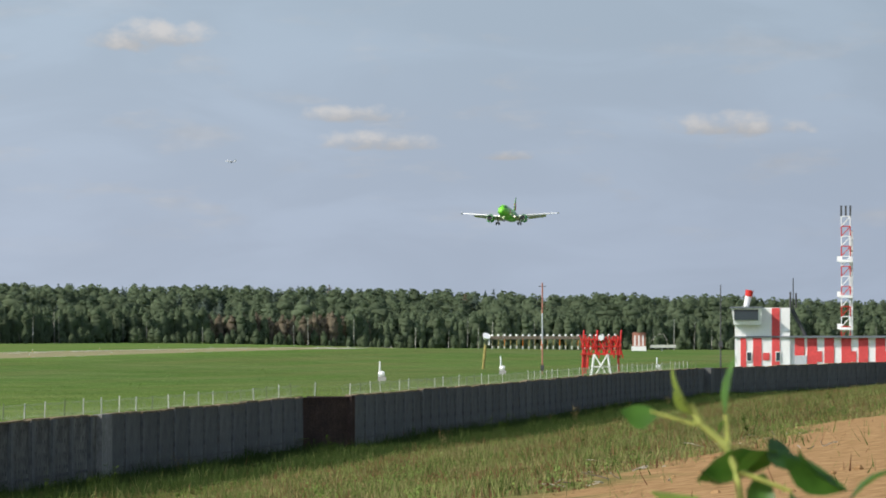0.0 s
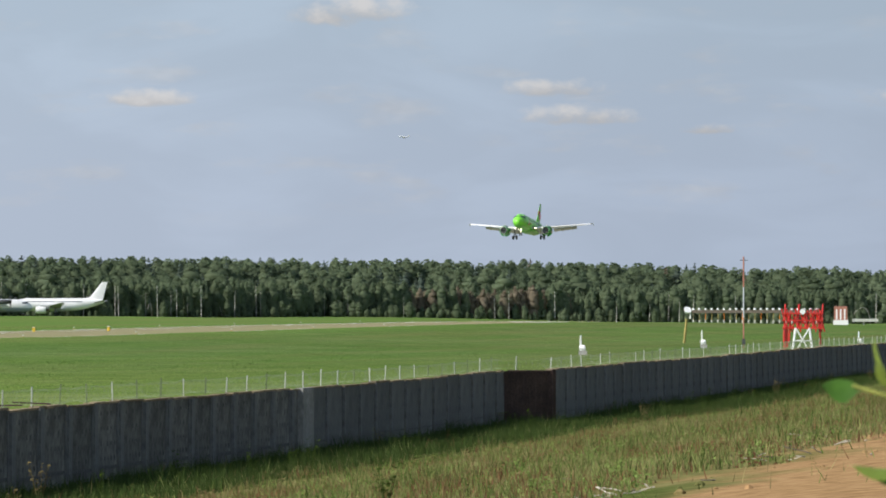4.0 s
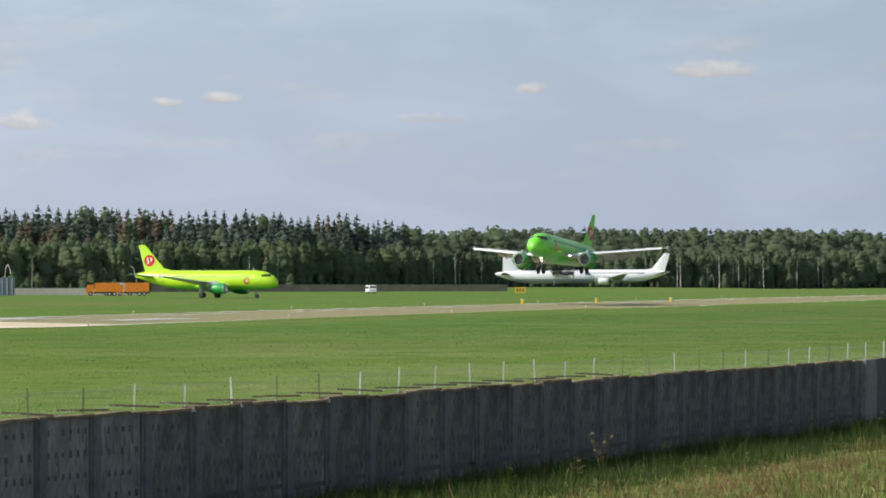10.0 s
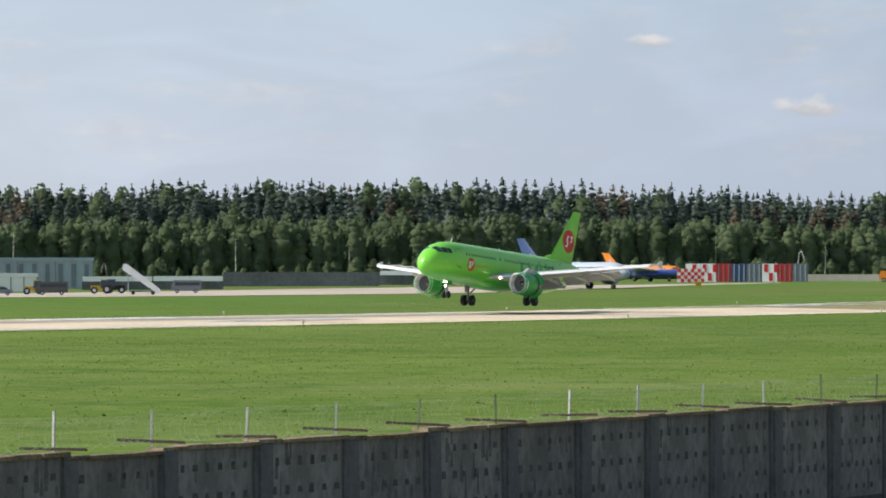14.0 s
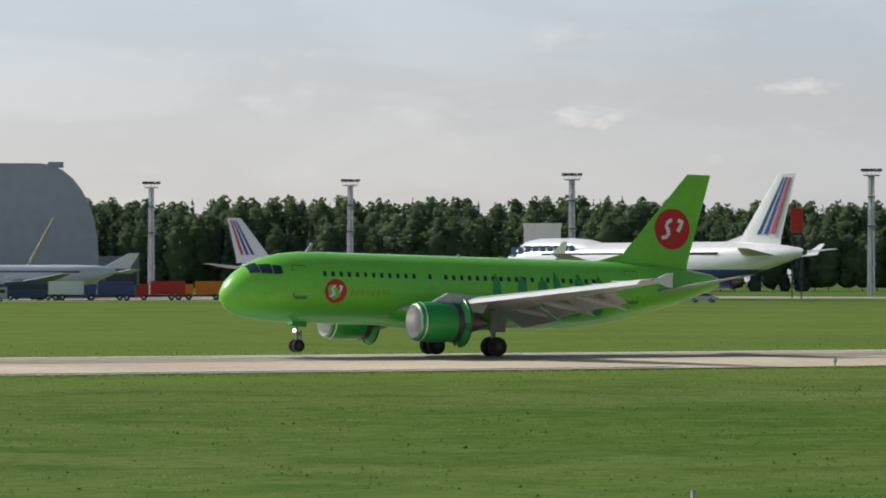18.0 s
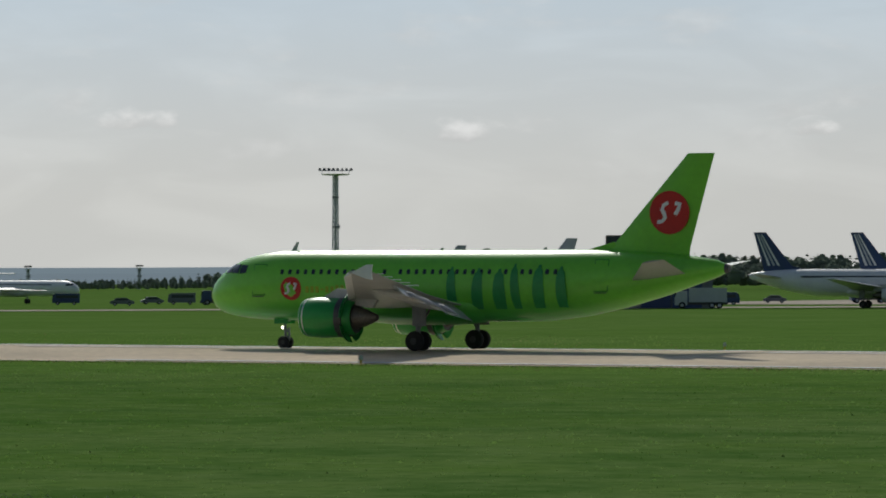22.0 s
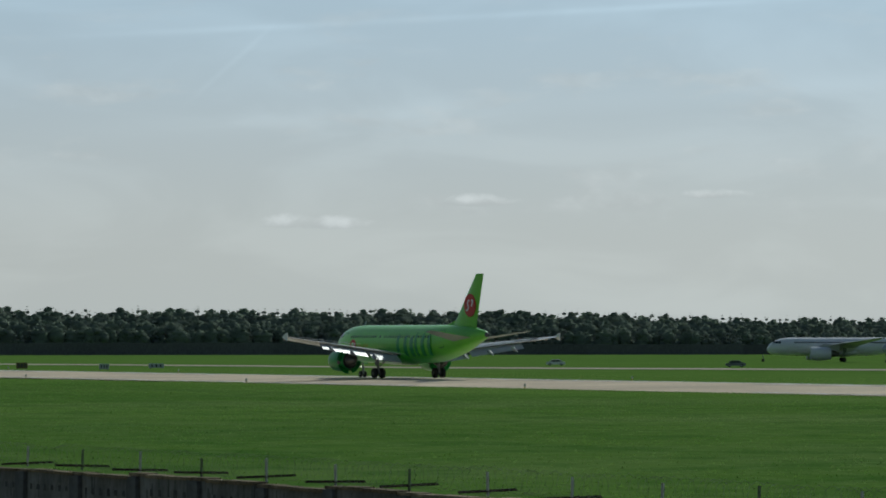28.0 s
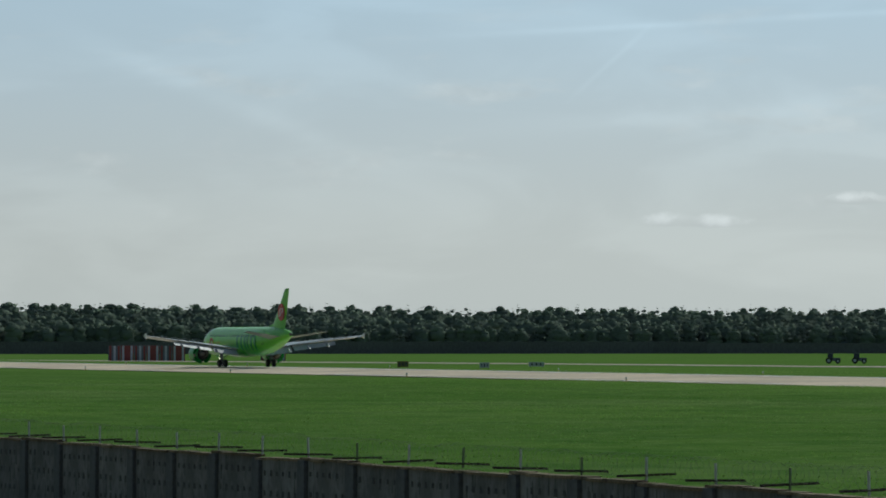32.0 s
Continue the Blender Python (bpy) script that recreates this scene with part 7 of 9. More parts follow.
def leaf_sheet(name, label, mats, c, size, normal, which, seed):
    """One mesh of small leaves: their middles, half lengths and normals as arrays."""
    r = np.random.RandomState(seed)
    n = len(c)
    t = r.normal(0, 1, (n, 3))
    u = np.cross(normal, t)
    u /= np.linalg.norm(u, axis=1, keepdims=True) + 1e-9
    w = np.cross(normal, u) * 0.6
    u, w = u * size[:, None], w * size[:, None]
    v = np.stack([c - u, c - w * 0.9, c + u, c + w * 0.9], 1)
    me = bpy.data.meshes.new(name)
    me.vertices.add(4 * n), me.loops.add(4 * n), me.polygons.add(n)
    me.vertices.foreach_set("co", v.astype(np.float32).ravel())
    me.loops.foreach_set("vertex_index", np.arange(4 * n, dtype=np.int32))
    me.polygons.foreach_set("loop_start", np.arange(0, 4 * n, 4, dtype=np.int32))
    me.polygons.foreach_set("material_index", which.astype(np.int32))
    for m in mats:
        me.materials.append(m)
    me.update(calc_edges=True)
    return tagged(new(name, me), label, "plants", kind="stuff")


def herbs():
    """Low leafy clumps all over the bank, ranker and taller towards the wall."""
    r = np.random.RandomState(31)
    n = 6500
    x = 56 + 400 * r.rand(n) ** 1.35
    wy = np.array([wall_y(a) for a in x])
    y = wy - 0.6 - (wy - 4) * r.rand(n) ** 1.15
    # rank growth at the foot of the wall
    xf = 50 + 400 * r.rand(5000) ** 1.2
    wf = np.array([wall_y(a) for a in xf])
    x, y, wy = np.concatenate([x, xf]), np.concatenate([y, wf - 0.4 - 6.0 * r.rand(5000)]), np.concatenate([wy, wf])
    n = len(x)
    crest = np.array([noise.noise((a * 0.16, b * 0.16, 0)) for a, b in zip(x, y)])
    keep = (y + 4.5 * crest > 10.6) | (r.rand(n) < 0.012)
    x, y, wy = x[keep], y[keep], wy[keep]
    n = len(x)
    z = np.array([land(a, b - 0.2) for a, b in zip(x, y)])
    foot = np.clip(1 - (wy - y) / 9, 0, 1)
    wave = np.array([noise.noise((a * 0.12, b * 0.2, 8)) for a, b in zip(x, y)])
    rad = r.uniform(0.16, 0.42, n) * (1 + 0.9 * foot * r.rand(n)) * (1 + 0.5 * wave)
    tint = np.array([noise.noise((a * 0.07, b * 0.22, 12)) for a, b in zip(x, y)])
    kind = np.where(tint > 0.42, 2, np.where(tint < -0.22, 3, np.where(r.rand(n) < 0.35, 1, 0)))
    # clumps near the wall take the weed colour darkened for its shade
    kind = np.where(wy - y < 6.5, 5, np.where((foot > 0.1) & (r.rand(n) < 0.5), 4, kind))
    rad = np.where(wy - y < 6.5, 0.7 * rad, rad)
    per = 34
    d = r.normal(0, 1, (n, per, 3))
    d[..., 2] = np.abs(d[..., 2])
    d /= np.linalg.norm(d, axis=2, keepdims=True)
    c = np.stack([x, y, z - 0.04], 1)[:, None] + d * rad[:, None, None] * r.uniform(0.5, 1.1, (n, per, 1)) * np.array([1.0, 1.0, 0.8])
    normal = d + r.normal(0, 0.4, d.shape)
    normal /= np.linalg.norm(normal, axis=2, keepdims=True)
    size = (rad[:, None] * r.uniform(0.06, 0.14, (n, per))).ravel()
    which = np.repeat(kind, per)
    which = np.where((r.rand(n * per) < 0.07) & (which < 5), 3, which)
    leaf_sheet("bank_herbs", "leafy herbs and dry stalks on a bank", (MEADOW_LEAF, BANK_BLADE, REDDISH, STRAW, WEED, SHADE_WEED), c.reshape(-1, 3), size, normal.reshape(-1, 3), which, 32)


MEADOW_LEAF = shader("meadow_leaves", (0.17, 0.275, 0.055), 0.9, 0, 0.2, 0.12, second=(0.26, 0.36, 0.10), isle=0.25, fine=8, spec=0.1, thin=0.45)
herbs()


def weeds_and_sticks():
    rnd = random.Random(12)
    # leafy clumps at the foot of the wall
    for i in range(46):
        x = rnd.uniform(75, 330)
        y = wall_y(x) - rnd.uniform(1.2, 4.5) if i < 34 else rnd.uniform(10, 22)
        z = land(x, y)
        s = Solid()
        tall = rnd.uniform(0.5, 1.3)
        for k in range(rnd.randint(4, 8)):
            a, l = rnd.uniform(0, 6.28), rnd.uniform(0.5, 1.0) * tall
            tip = Vector((0.3 * math.cos(a) * l, 0.3 * math.sin(a) * l, l))
            s.tube((0.04 * math.cos(a), 0.04 * math.sin(a), -0.05), tip, 0.008, 0.004, 4)
            for q in range(9):
                u = rnd.uniform(0.25, 1.0)
                c = tip * u
                b = rnd.uniform(0, 6.28)
                d = Vector((math.cos(b), math.sin(b), rnd.uniform(-0.2, 0.5))) * rnd.uniform(0.08, 0.2)
                e = Vector((-math.sin(b), math.cos(b), 0)) * d.length * 0.35
                s.add([c, c + d * 0.5 + e, c + d, c + d * 0.5 - e], [(0, 1, 2, 3)])
        me = bpy.data.meshes.new("weed")
        me.from_pydata(s.v, [], s.f)
        me.materials.append(WEED if rnd.random() < 0.75 else STRAW)
        ob = new("weed", me)
        ob.matrix_world = pose(x, y, z)
        tagged(ob, "tall leafy weed growing on the bank", "plant", "weeds")
    # bleached sticks and clods on the bare soil
    heaps = [(rnd.uniform(62, 120), rnd.uniform(7, 16)) for _ in range(7)]
    for i in range(56):
        hx, hy = heaps[i % 7]
        x, y = (hx + rnd.gauss(0, 1.6), hy + rnd.gauss(0, 0.5)) if i < 44 else (rnd.uniform(62, 130), rnd.uniform(5, 17))
        s = Solid()
        p = Vector((0, 0, 0.04))
        a = rnd.uniform(0, 6.28)
        for k in range(rnd.randint(2, 4)):
            q = p + Vector((math.cos(a), math.sin(a), rnd.uniform(-0.02, 0.3))) * rnd.uniform(0.06, 0.2)
            s.tube(p, q, 0.013, 0.009, 5)
            p = q
            a += rnd.uniform(-0.7, 0.7)
        me = s.mesh("stick", STICK if i % 4 else WOOD)
        ob = new("stick", me)
        ob.matrix_world = pose(x, y, land(x, y) + 0.02)
        tagged(ob, "bleached broken stick lying on bare soil", "stick", "sticks")
    # clods
    for i in range(110):
        x, y = rnd.uniform(60, 140), rnd.uniform(3, 11)
        s = Solid().loft([[(r0 * math.cos(t * 1.047), r0 * math.sin(t * 1.047) * 0.8, zz) for t in range(6)] for r0, zz in ((0.09, -0.03), (0.12, 0.03), (0.06, 0.09))])
        ob = new("clod", s.mesh("clod", BANK))
        ob.matrix_world = pose(x, y, land(x, y), rnd.uniform(-20, 20), rnd.uniform(-20, 20), rnd.uniform(0, 360)) @ Matrix.Diagonal((rnd.uniform(0.2, 0.8),) * 3 + (1,))
        tagged(ob, "dry clod of sandy soil", "clod", "clods of soil")


weeds_and_sticks()


def sapling():
    """Leafy shoot close beside the lens."""
    leaf_m = shader("sapling_leaf", (0.055, 0.16, 0.02), 0.5, 0, 0.25, 6, second=(0.10, 0.23, 0.03), thin=0.4)
    young = shader("young_leaf", (0.24, 0.34, 0.06), 0.5, 0, 0.15, 6, thin=0.4)
    stem_m = shader("green_stem", (0.38, 0.42, 0.10), 0.6, 0, 0.15, 10)
    cx, cy = at(84.2, 4.3)
    g = land(cx, cy)
    th = thing("sapling", pose(cx, cy, g), "young leafy shoot with broad green leaves", "plant")
    px = 4.3 / 7516

    def here(x, y):
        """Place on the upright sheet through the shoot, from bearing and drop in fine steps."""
        u = (x - 784) * px
        b = radians(80.41)
        q = Vector((4.3 * math.sin(b), 4.3 * math.cos(b), 0)) + Vector((math.cos(b), -math.sin(b), 0)) * u
        return Vector((q.x - cx, q.y - cy, EYE_Z - (y - 601) * px - g))

    path = [(1350, 3640), (1334, 1400), (1322, 960), (1302, 830), (1285, 790), (1240, 750), (1222, 715)]
    for k, ((a, b), (c, d)) in enumerate(zip(path, path[1:])):
        part("stem", Solid().tube(here(a, b), here(c, d), (0.007 if k < 2 else 0.0042), (0.006 if k < 1 else 0.0032), 7), stem_m, th)
    part("stem", Solid().tube(here(1290, 800), here(1284, 735), 0.003, 0.002, 6), stem_m, th)
    part("stem", Solid().tube(here(1230, 752), here(1150, 728), 0.002, 0.0015, 6), stem_m, th)
    part("stem", Solid().tube(here(1302, 832), here(1400, 870), 0.003, 0.002, 6), stem_m, th)

    def leaf(x0, y0, x1, y1, wide, mat, turn=0.0, cup=0.2):
        a, b = here(x0, y0), here(x1, y1)
        d = b - a
        side = Vector((d.z, 0, -d.x)).normalized() if abs(d.x) + abs(d.z) > 0 else Vector((1, 0, 0))
        side = (Matrix.Rotation(turn, 3, d.normalized()) @ side).normalized()
        nrm = d.normalized().cross(side)
        w = wide * px
        v, f = [], []
        prof = ((0.0, 0.03), (0.15, 0.55), (0.35, 0.95), (0.55, 1.0), (0.75, 0.72), (0.9, 0.35), (1.0, 0.02))
        for u, q in prof:
            c = a + d * u + nrm * (0.25 * w * math.sin(u * 3.0))
            v += [c - side * w * q + nrm * w * cup * q, c, c + side * w * q + nrm * w * cup * q]
        for i in range(len(prof) - 1):
            for k in (0, 1):
                f.append((3 * i + k, 3 * i + k + 1, 3 * i + 4 + k, 3 * i + 3 + k))
        me = bpy.data.meshes.new("leaf")
        me.from_pydata([tuple(p) for p in v], [], f)
        me.materials.append(mat)
        me.polygons.foreach_set("use_smooth", [True] * len(f))
        ob = new("leaf", me)
        ob.parent = th

    leaf(1222, 722, 1190, 640, 25, young, 0.3)
    leaf(1226, 735, 1192, 690, 18, young, 0.6)
    leaf(1284, 740, 1304, 628, 23, leaf_m, 0.4)
    leaf(1284, 742, 1272, 770, 10, leaf_m, 0.2)
    leaf(1166, 732, 1098, 726, 30, leaf_m, 0.3)
    leaf(1300, 850, 1240, 830, 34, leaf_m, 0.6)
    leaf(1300, 850, 1376, 800, 30, leaf_m, -0.3)
    leaf(1320, 870, 1372, 880, 46, leaf_m, 0.5)
    leaf(1378, 812, 1232, 852, 36, leaf_m, 0.3)
    leaf(1500, 870, 1412, 790, 44, leaf_m, 0.4)
    leaf(1240, 880, 1150, 868, 26, young, 0.5)
    # this leaf's shade is put into its own darker green
    leaf(1360, 775, 1412, 830, 26, shader("shaded_side_leaf", (0.045, 0.12, 0.03), 0.5, 0, 0.2, 6, thin=0.25), 0.7)
    leaf(1385, 800, 1500, 865, 46, leaf_m, 0.3)
    leaf(1400, 870, 1450, 940, 50, leaf_m, 0.2)
    leaf(1500, 890, 1600, 830, 42, leaf_m, 0.3)
    leaf(1290, 900, 1180, 885, 22, leaf_m, 0.4)
    leaf(1310, 930, 1250, 990, 40, leaf_m, 0.2)
    leaf(1325, 980, 1420, 1010, 44, leaf_m, -0.4)
    leaf(1325, 1060, 1230, 1080, 46, leaf_m, 0.4)


sapling()


# ---- eastern installations ----
def radio_house():
    """Red and white painted house with its lookout."""
    d = 520.0
    x, y = at(84.34, d)
    z = land(x, y)
    m = pose(x, y, z, 0, 0, -84.34)
    th = thing("radio_house", m, "red and white striped house with a lookout room", "building")
    px = d / 7516
    tall, low = EYE_Z - z + 56 * px, EYE_Z - z + 3 * px
    w, W = 97 * px, 265 * px
    part("tower", Solid().box(w / 2, 3, tall / 2, w, 6, tall), WHITE, th)
    part("wing", Solid().box(w + W / 2, 3.4, low / 2, W, 6, low), WHITE, th)
    part("roof", Solid().box(w + W / 2 + 0.2, 3.2, low + 0.12, W + 0.6, 7.2, 0.24), CLAD_DARK, th, "dark flat roof")
    part("ledge", Solid().box(w / 2, -0.1, low + 0.1, w + 0.2, 0.3, 0.16), CLAD_DARK, th)
    for a, b in ((10, 20), (32, 47), (65, 79)):
        part("stripe", Solid().box((a + b) / 2 * px, -0.04, (low if a < 60 else tall) / 2, (b - a) * px, 0.1, (low if a < 60 else tall) - 0.1), HOUSE_RED, th, "red painted stripe")
    part("stripe", Solid().box(55 * px, -0.045, low * 0.55, 12 * px, 0.1, 0.9), HOUSE_RED, th, "red painted stripe")
    for i in range(9):
        a = 97 + 30 * i + (8 if i == 0 else 0)
        part("stripe", Solid().box((a + 9) * px, 0.36, low / 2, 17 * px, 0.1, low - 0.1), HOUSE_RED, th, "red painted stripe")
        if i % 2:
            part("stripe", Solid().box((a + 22) * px, 0.355, low * 0.55, 9 * px, 0.1, low * 0.25), HOUSE_RED, th, "red painted patch")
    part("door", Solid().box(115 * px, 0.33, 1.5, 22 * px, 0.2, 2.9), LIGHT_GREY, th, "grey framed double door")
    for a in (25, 76):
        f = part("window", Solid().box(a * px, -0.1, low * 0.55, 9 * px, 0.12, 1.2), WHITE, th)
        part("pane", Solid().box(a * px, -0.15, low * 0.55, 7 * px, 0.06, 1.0), GLASS_DARK, f)
    cab = Solid().loft([[(-2 * px, -1.3, tall - 2.1), (46 * px, -1.3, tall - 2.1), (46 * px, 3, tall - 2.1), (-2 * px, 3, tall - 2.1)],
                        [(-6 * px, -1.7, tall - 0.1), (48 * px, -1.7, tall - 0.1), (48 * px, 3, tall - 0.1), (-6 * px, 3, tall - 0.1)]])
    c = part("lookout", cab, WHITE, th)
    part("lookout_glass", Solid().box(20 * px, -1.55, tall - 0.9, 42 * px, 0.3, 1.3), GLASS_DARK, c, "dark sloping glazing")
    part("lookout_roof", Solid().box(20 * px, 0.5, tall + 0.02, 58 * px, 5, 0.2), CLAD_DARK, c)
    h = part("horn", Solid().tube((20 * px, 1, tall), (26 * px, 1, tall + 30 * px), 0.35, 0.45, 10), WHITE, th, "white and red roof beacon")
    part("beacon_band", Solid().tube((24.4 * px, 1, tall + 20 * px), (26.2 * px, 1, tall + 31 * px), 0.47, 0.5, 10), RED, h)
    part("stay", Solid().tube((101 * px, 1, tall - 0.2), (126 * px, 1, low), 0.25, n=6), DARK_METAL, th, "dark leaning stay")
    part("aerial", Solid().tube((103 * px, 1, tall), (103 * px, 1, tall + 52 * px), 0.07, n=5).tube((98 * px, 1, tall), (98 * px, 1, tall + 28 * px), 0.12, n=5).tube((108 * px, 1, tall), (108 * px, 1, tall + 26 * px), 0.12, n=5), DARK_METAL, th)


radio_house()


def lattice_mast(b, dist, top_px, wide, bands=10):
    x, y = at(b, dist)
    z = land(x, y)
    h = EYE_Z - z + top_px * dist / 7516
    th = thing("radio_mast", pose(x, y, z, 0, 0, -b), "red and white lattice radio mast with platforms", "mast")
    for i in range(bands):
        a, c = h * i / bands, h * (i + 1) / bands
        s = Solid()
        r = wide / 2
        for sx in (-1, 1):
            for sy in (-1, 1):
                s.tube((sx * r, sy * r, a), (sx * r, sy * r, c), 0.08, n=5)
        for sy in (-1, 1):
            s.tube((-r, sy * r, a), (r, sy * r, c), 0.06, n=4)
            s.tube((sy * r, -r, c), (sy * r, r, a), 0.06, n=4)
            s.tube((-r, sy * r, c), (r, sy * r, c), 0.07, n=4)
        part("section", s, RED if i % 2 == (bands % 2) else WHITE, th, "red painted section" if i % 2 == (bands % 2) else "white painted section")
    part("ladder", Solid().box(r + 0.1, 0, h * 0.46, 0.5, 0.3, h * 0.9), WHITE, th, "white caged ladder")
    for u in (0.30, 0.5, 0.72):
        part("platform", Solid().box(0, 0, h * u, wide * 1.5, wide * 1.5, 0.35).box(-wide * 0.7, 0, h * u + 0.3, 0.7, 0.6, 0.7), WHITE, th)
    for k in (-0.6, 0, 0.6):
        part("aerial", Solid().box(k, 0, h + 0.7, 0.25, 0.25, 1.4), DARK_METAL, th)


lattice_mast(85.83, 560, 217, 1.15, 16)


BRICK = shader("brick_red", (0.40, 0.17, 0.12), 0.85, 0, 0.2, 1.0)
DULL_POST = shader("dull_yellow_paint", (0.34, 0.27, 0.08), 0.8, 0, 0.2, 1)


def field_gear():
    px = 450 / 7516
    x, y = at(82.54, 450)
    z = land(x, y)
    th = thing("glide_antenna", pose(x, y, z, 0, 0, -82.5), "red steel frame on white trestle legs", "antenna")
    low, top = EYE_Z - z - 26 * px, EYE_Z - z + 8 * px
    for sx in (-1, 1):
        for sy in (-1, 1):
            part("leg", Solid().tube((sx * 20 * px, sy * 1.0, 0), (sx * 12 * px, sy * 0.8, low), 0.13, n=6), WHITE, th, "white trestle leg")
    part("brace", Solid().tube((-18 * px, -1, 0.3), (12 * px, -0.9, low), 0.08, n=5).tube((18 * px, -1, 0.3), (-12 * px, -0.9, low), 0.08, n=5).tube((-15 * px, -0.9, low * 0.6), (15 * px, -0.9, low * 0.6), 0.08, n=5), WHITE, th)
    for k, (sx, sz) in enumerate(((0, low), (0, low + 0.8), (0, top - 0.5))):
        part("beam", Solid().box(sx, -0.8, sz, 72 * px, 0.16, 0.16).box(sx, 0.8, sz, 72 * px, 0.16, 0.16), RED, th)
    for u in (-30, -18, -4, 10, 22):
        part("diagonal", Solid().tube((u * px, -0.8, low), ((u + 10) * px, -0.8, top - 0.4), 0.07, n=5).tube(((u + 10) * px, 0.8, low), (u * px, 0.8, top - 0.4), 0.07, n=5), RED, th)
    for sx in (-1, 1):
        part("side_leg", Solid().tube((sx * 33 * px, 0, 0), (sx * 30 * px, 0, low), 0.12, n=6), RED, th)
    for u in (-33, -24, -9, 6, 18, 28, 33):
        part("strut", Solid().tube((u * px, -0.7, low - (1.6 if u < -20 else 0)), ((u + 3) * px, -0.6, top + (0.5 if u % 2 else -0.2)), 0.11, n=6).tube(((u + 6) * px, 0.7, low - 0.4), ((u - 4) * px, 0.6, top), 0.08, n=5), RED, th)
    part("cabinet", Solid().box(-28 * px, 0, low - 0.9, 5 * px, 1.2, 2.4), RED, th)
    part("lamp", Solid().tube((0, -0.9, top - 0.3), (0, -1.2, top - 0.3), 0.3, n=12), WHITE, th)
    # thin red and white pole
    x, y = at(81.75, 600)
    z = land(x, y)
    th = thing("marker_pole", pose(x, y, z, 0, 0, -81.75), "slim red and white marker pole", "pole")
    h = EYE_Z - z + 100 * 600 / 7516
    for i in range(3):
        part("section", Solid().tube((0, 0, h * i / 3), (0, 0, h * (i + 1) / 3), 0.11, n=8), (BRICK, LIGHT_GREY, BRICK)[i], th)
    part("box", Solid().box(0, 0, 0.9, 0.5, 0.5, 0.8), DARK_METAL, th)
    part("crossarm", Solid().box(0, 0, h - 0.5, 1.1, 0.1, 0.1), DARK_METAL, th)
    x, y = at(84.15, 500)
    z = land(x, y)
    th = thing("marker_pole", pose(x, y, z, 0, 0, -84.15), "slim dark grey pole behind a wall", "pole")
    part("section", Solid().tube((0, 0, 0), (0, 0, EYE_Z - z + 6.4), 0.10, 0.06, 8), DARK_METAL, th)
    part("box", Solid().box(0, -0.1, EYE_Z - z - 0.6, 0.5, 0.4, 0.7), DARK_METAL, th)
    # row of localiser aerials across the runway's far end
    th = thing("localiser_array", pose(1560, 222, land(1560, 222) - 0.2), "row of white-topped orange localiser aerials", "antenna")
    for i in range(21):
        yy = -23 + 2.3 * i
        a = part("aerial", Solid().box(0, yy, 2.2, 0.3, 0.18, 4.4), DULL_POST if i % 3 else ORANGE, th)
        part("cap", Solid().loft([ring2(-0.6, yy, 5.7, 0.2, 10), ring2(-0.2, yy, 5.7, 0.5, 10), ring2(0.6, yy, 5.7, 0.4, 10)]), WHITE, a, "white cap")
        part("stub", Solid().box(-0.4, yy, 1.2, 0.3, 0.5, 1.2), POST_PAINT, a)
    part("rail", Solid().box(0, 0, 4.9, 0.9, 47, 1.1), WOOD, th, "dark brown rail")
    part("end_dish", Solid().tube((-0.6, 25, 5.6), (0.4, 25.6, 4.6), 1.5, 0.9, 12).box(0, 24.2, 3.6, 0.5, 0.5, 3.0), WHITE, th, "white tilted dish")
    # hut by the wood
    x, y = at(83.05, 1480)
    th = thing("hut", pose(x, y, land(x, y), 0, 0, -83), "small red and white brick hut", "hut")
    part("wall", Solid().box(0, 2, 3.2, 4.6, 4, 6.4), BRICK, th)
    for k in (-1, 0, 1):
        part("stripe", Solid().box(k * 1.4, -0.05, 3.6, 0.5, 0.1, 3.6), WHITE, th)
    part("plinth", Solid().box(0, 1.8, 0.8, 5.2, 4.6, 1.7), WHITE, th)
    part("annex", Solid().box(8.5, 2, 1.6, 9, 3, 1.0).box(8, 2, 0.6, 0.6, 0.6, 1.2), POST_PAINT, th)
    # white cowled field lamps
    for b, d, h in ((79.57, 500, 2.3), (81.2, 600, 2.5), (83.3, 640, 2.2)):
        x, y = at(b, d)
        th = thing("field_lamp", pose(x, y, land(x, y), 0, 0, -b), "white cowled field lamp on a block", "lamp", "field lamps")
        part("block", Solid().box(0.15, 0, 0.25, 1.0, 0.8, 0.5), CONCRETE_LIGHT, th)
        part("post", Solid().tube((-0.1, 0, 0.4), (-0.1, 0, h), 0.12, 0.09, 8), WHITE, th)
        part("cowl", Solid().loft([ring2(-0.3, 0, 0.85, 0.2, 10), ring2(0.2, 0, 0.85, 0.38, 10), ring2(0.45, 0, 0.8, 0.3, 10)]), WHITE, th)
    x, y = at(80.95, 700)
    th = thing("leaning_post", pose(x, y, land(x, y), 0, 6, -80.9), "yellow leaning marker post", "post")
    part("post", Solid().tube((0, 0, 0), (0, 0, 4.0), 0.22, 0.2, 8), DULL_POST, th)


field_gear()


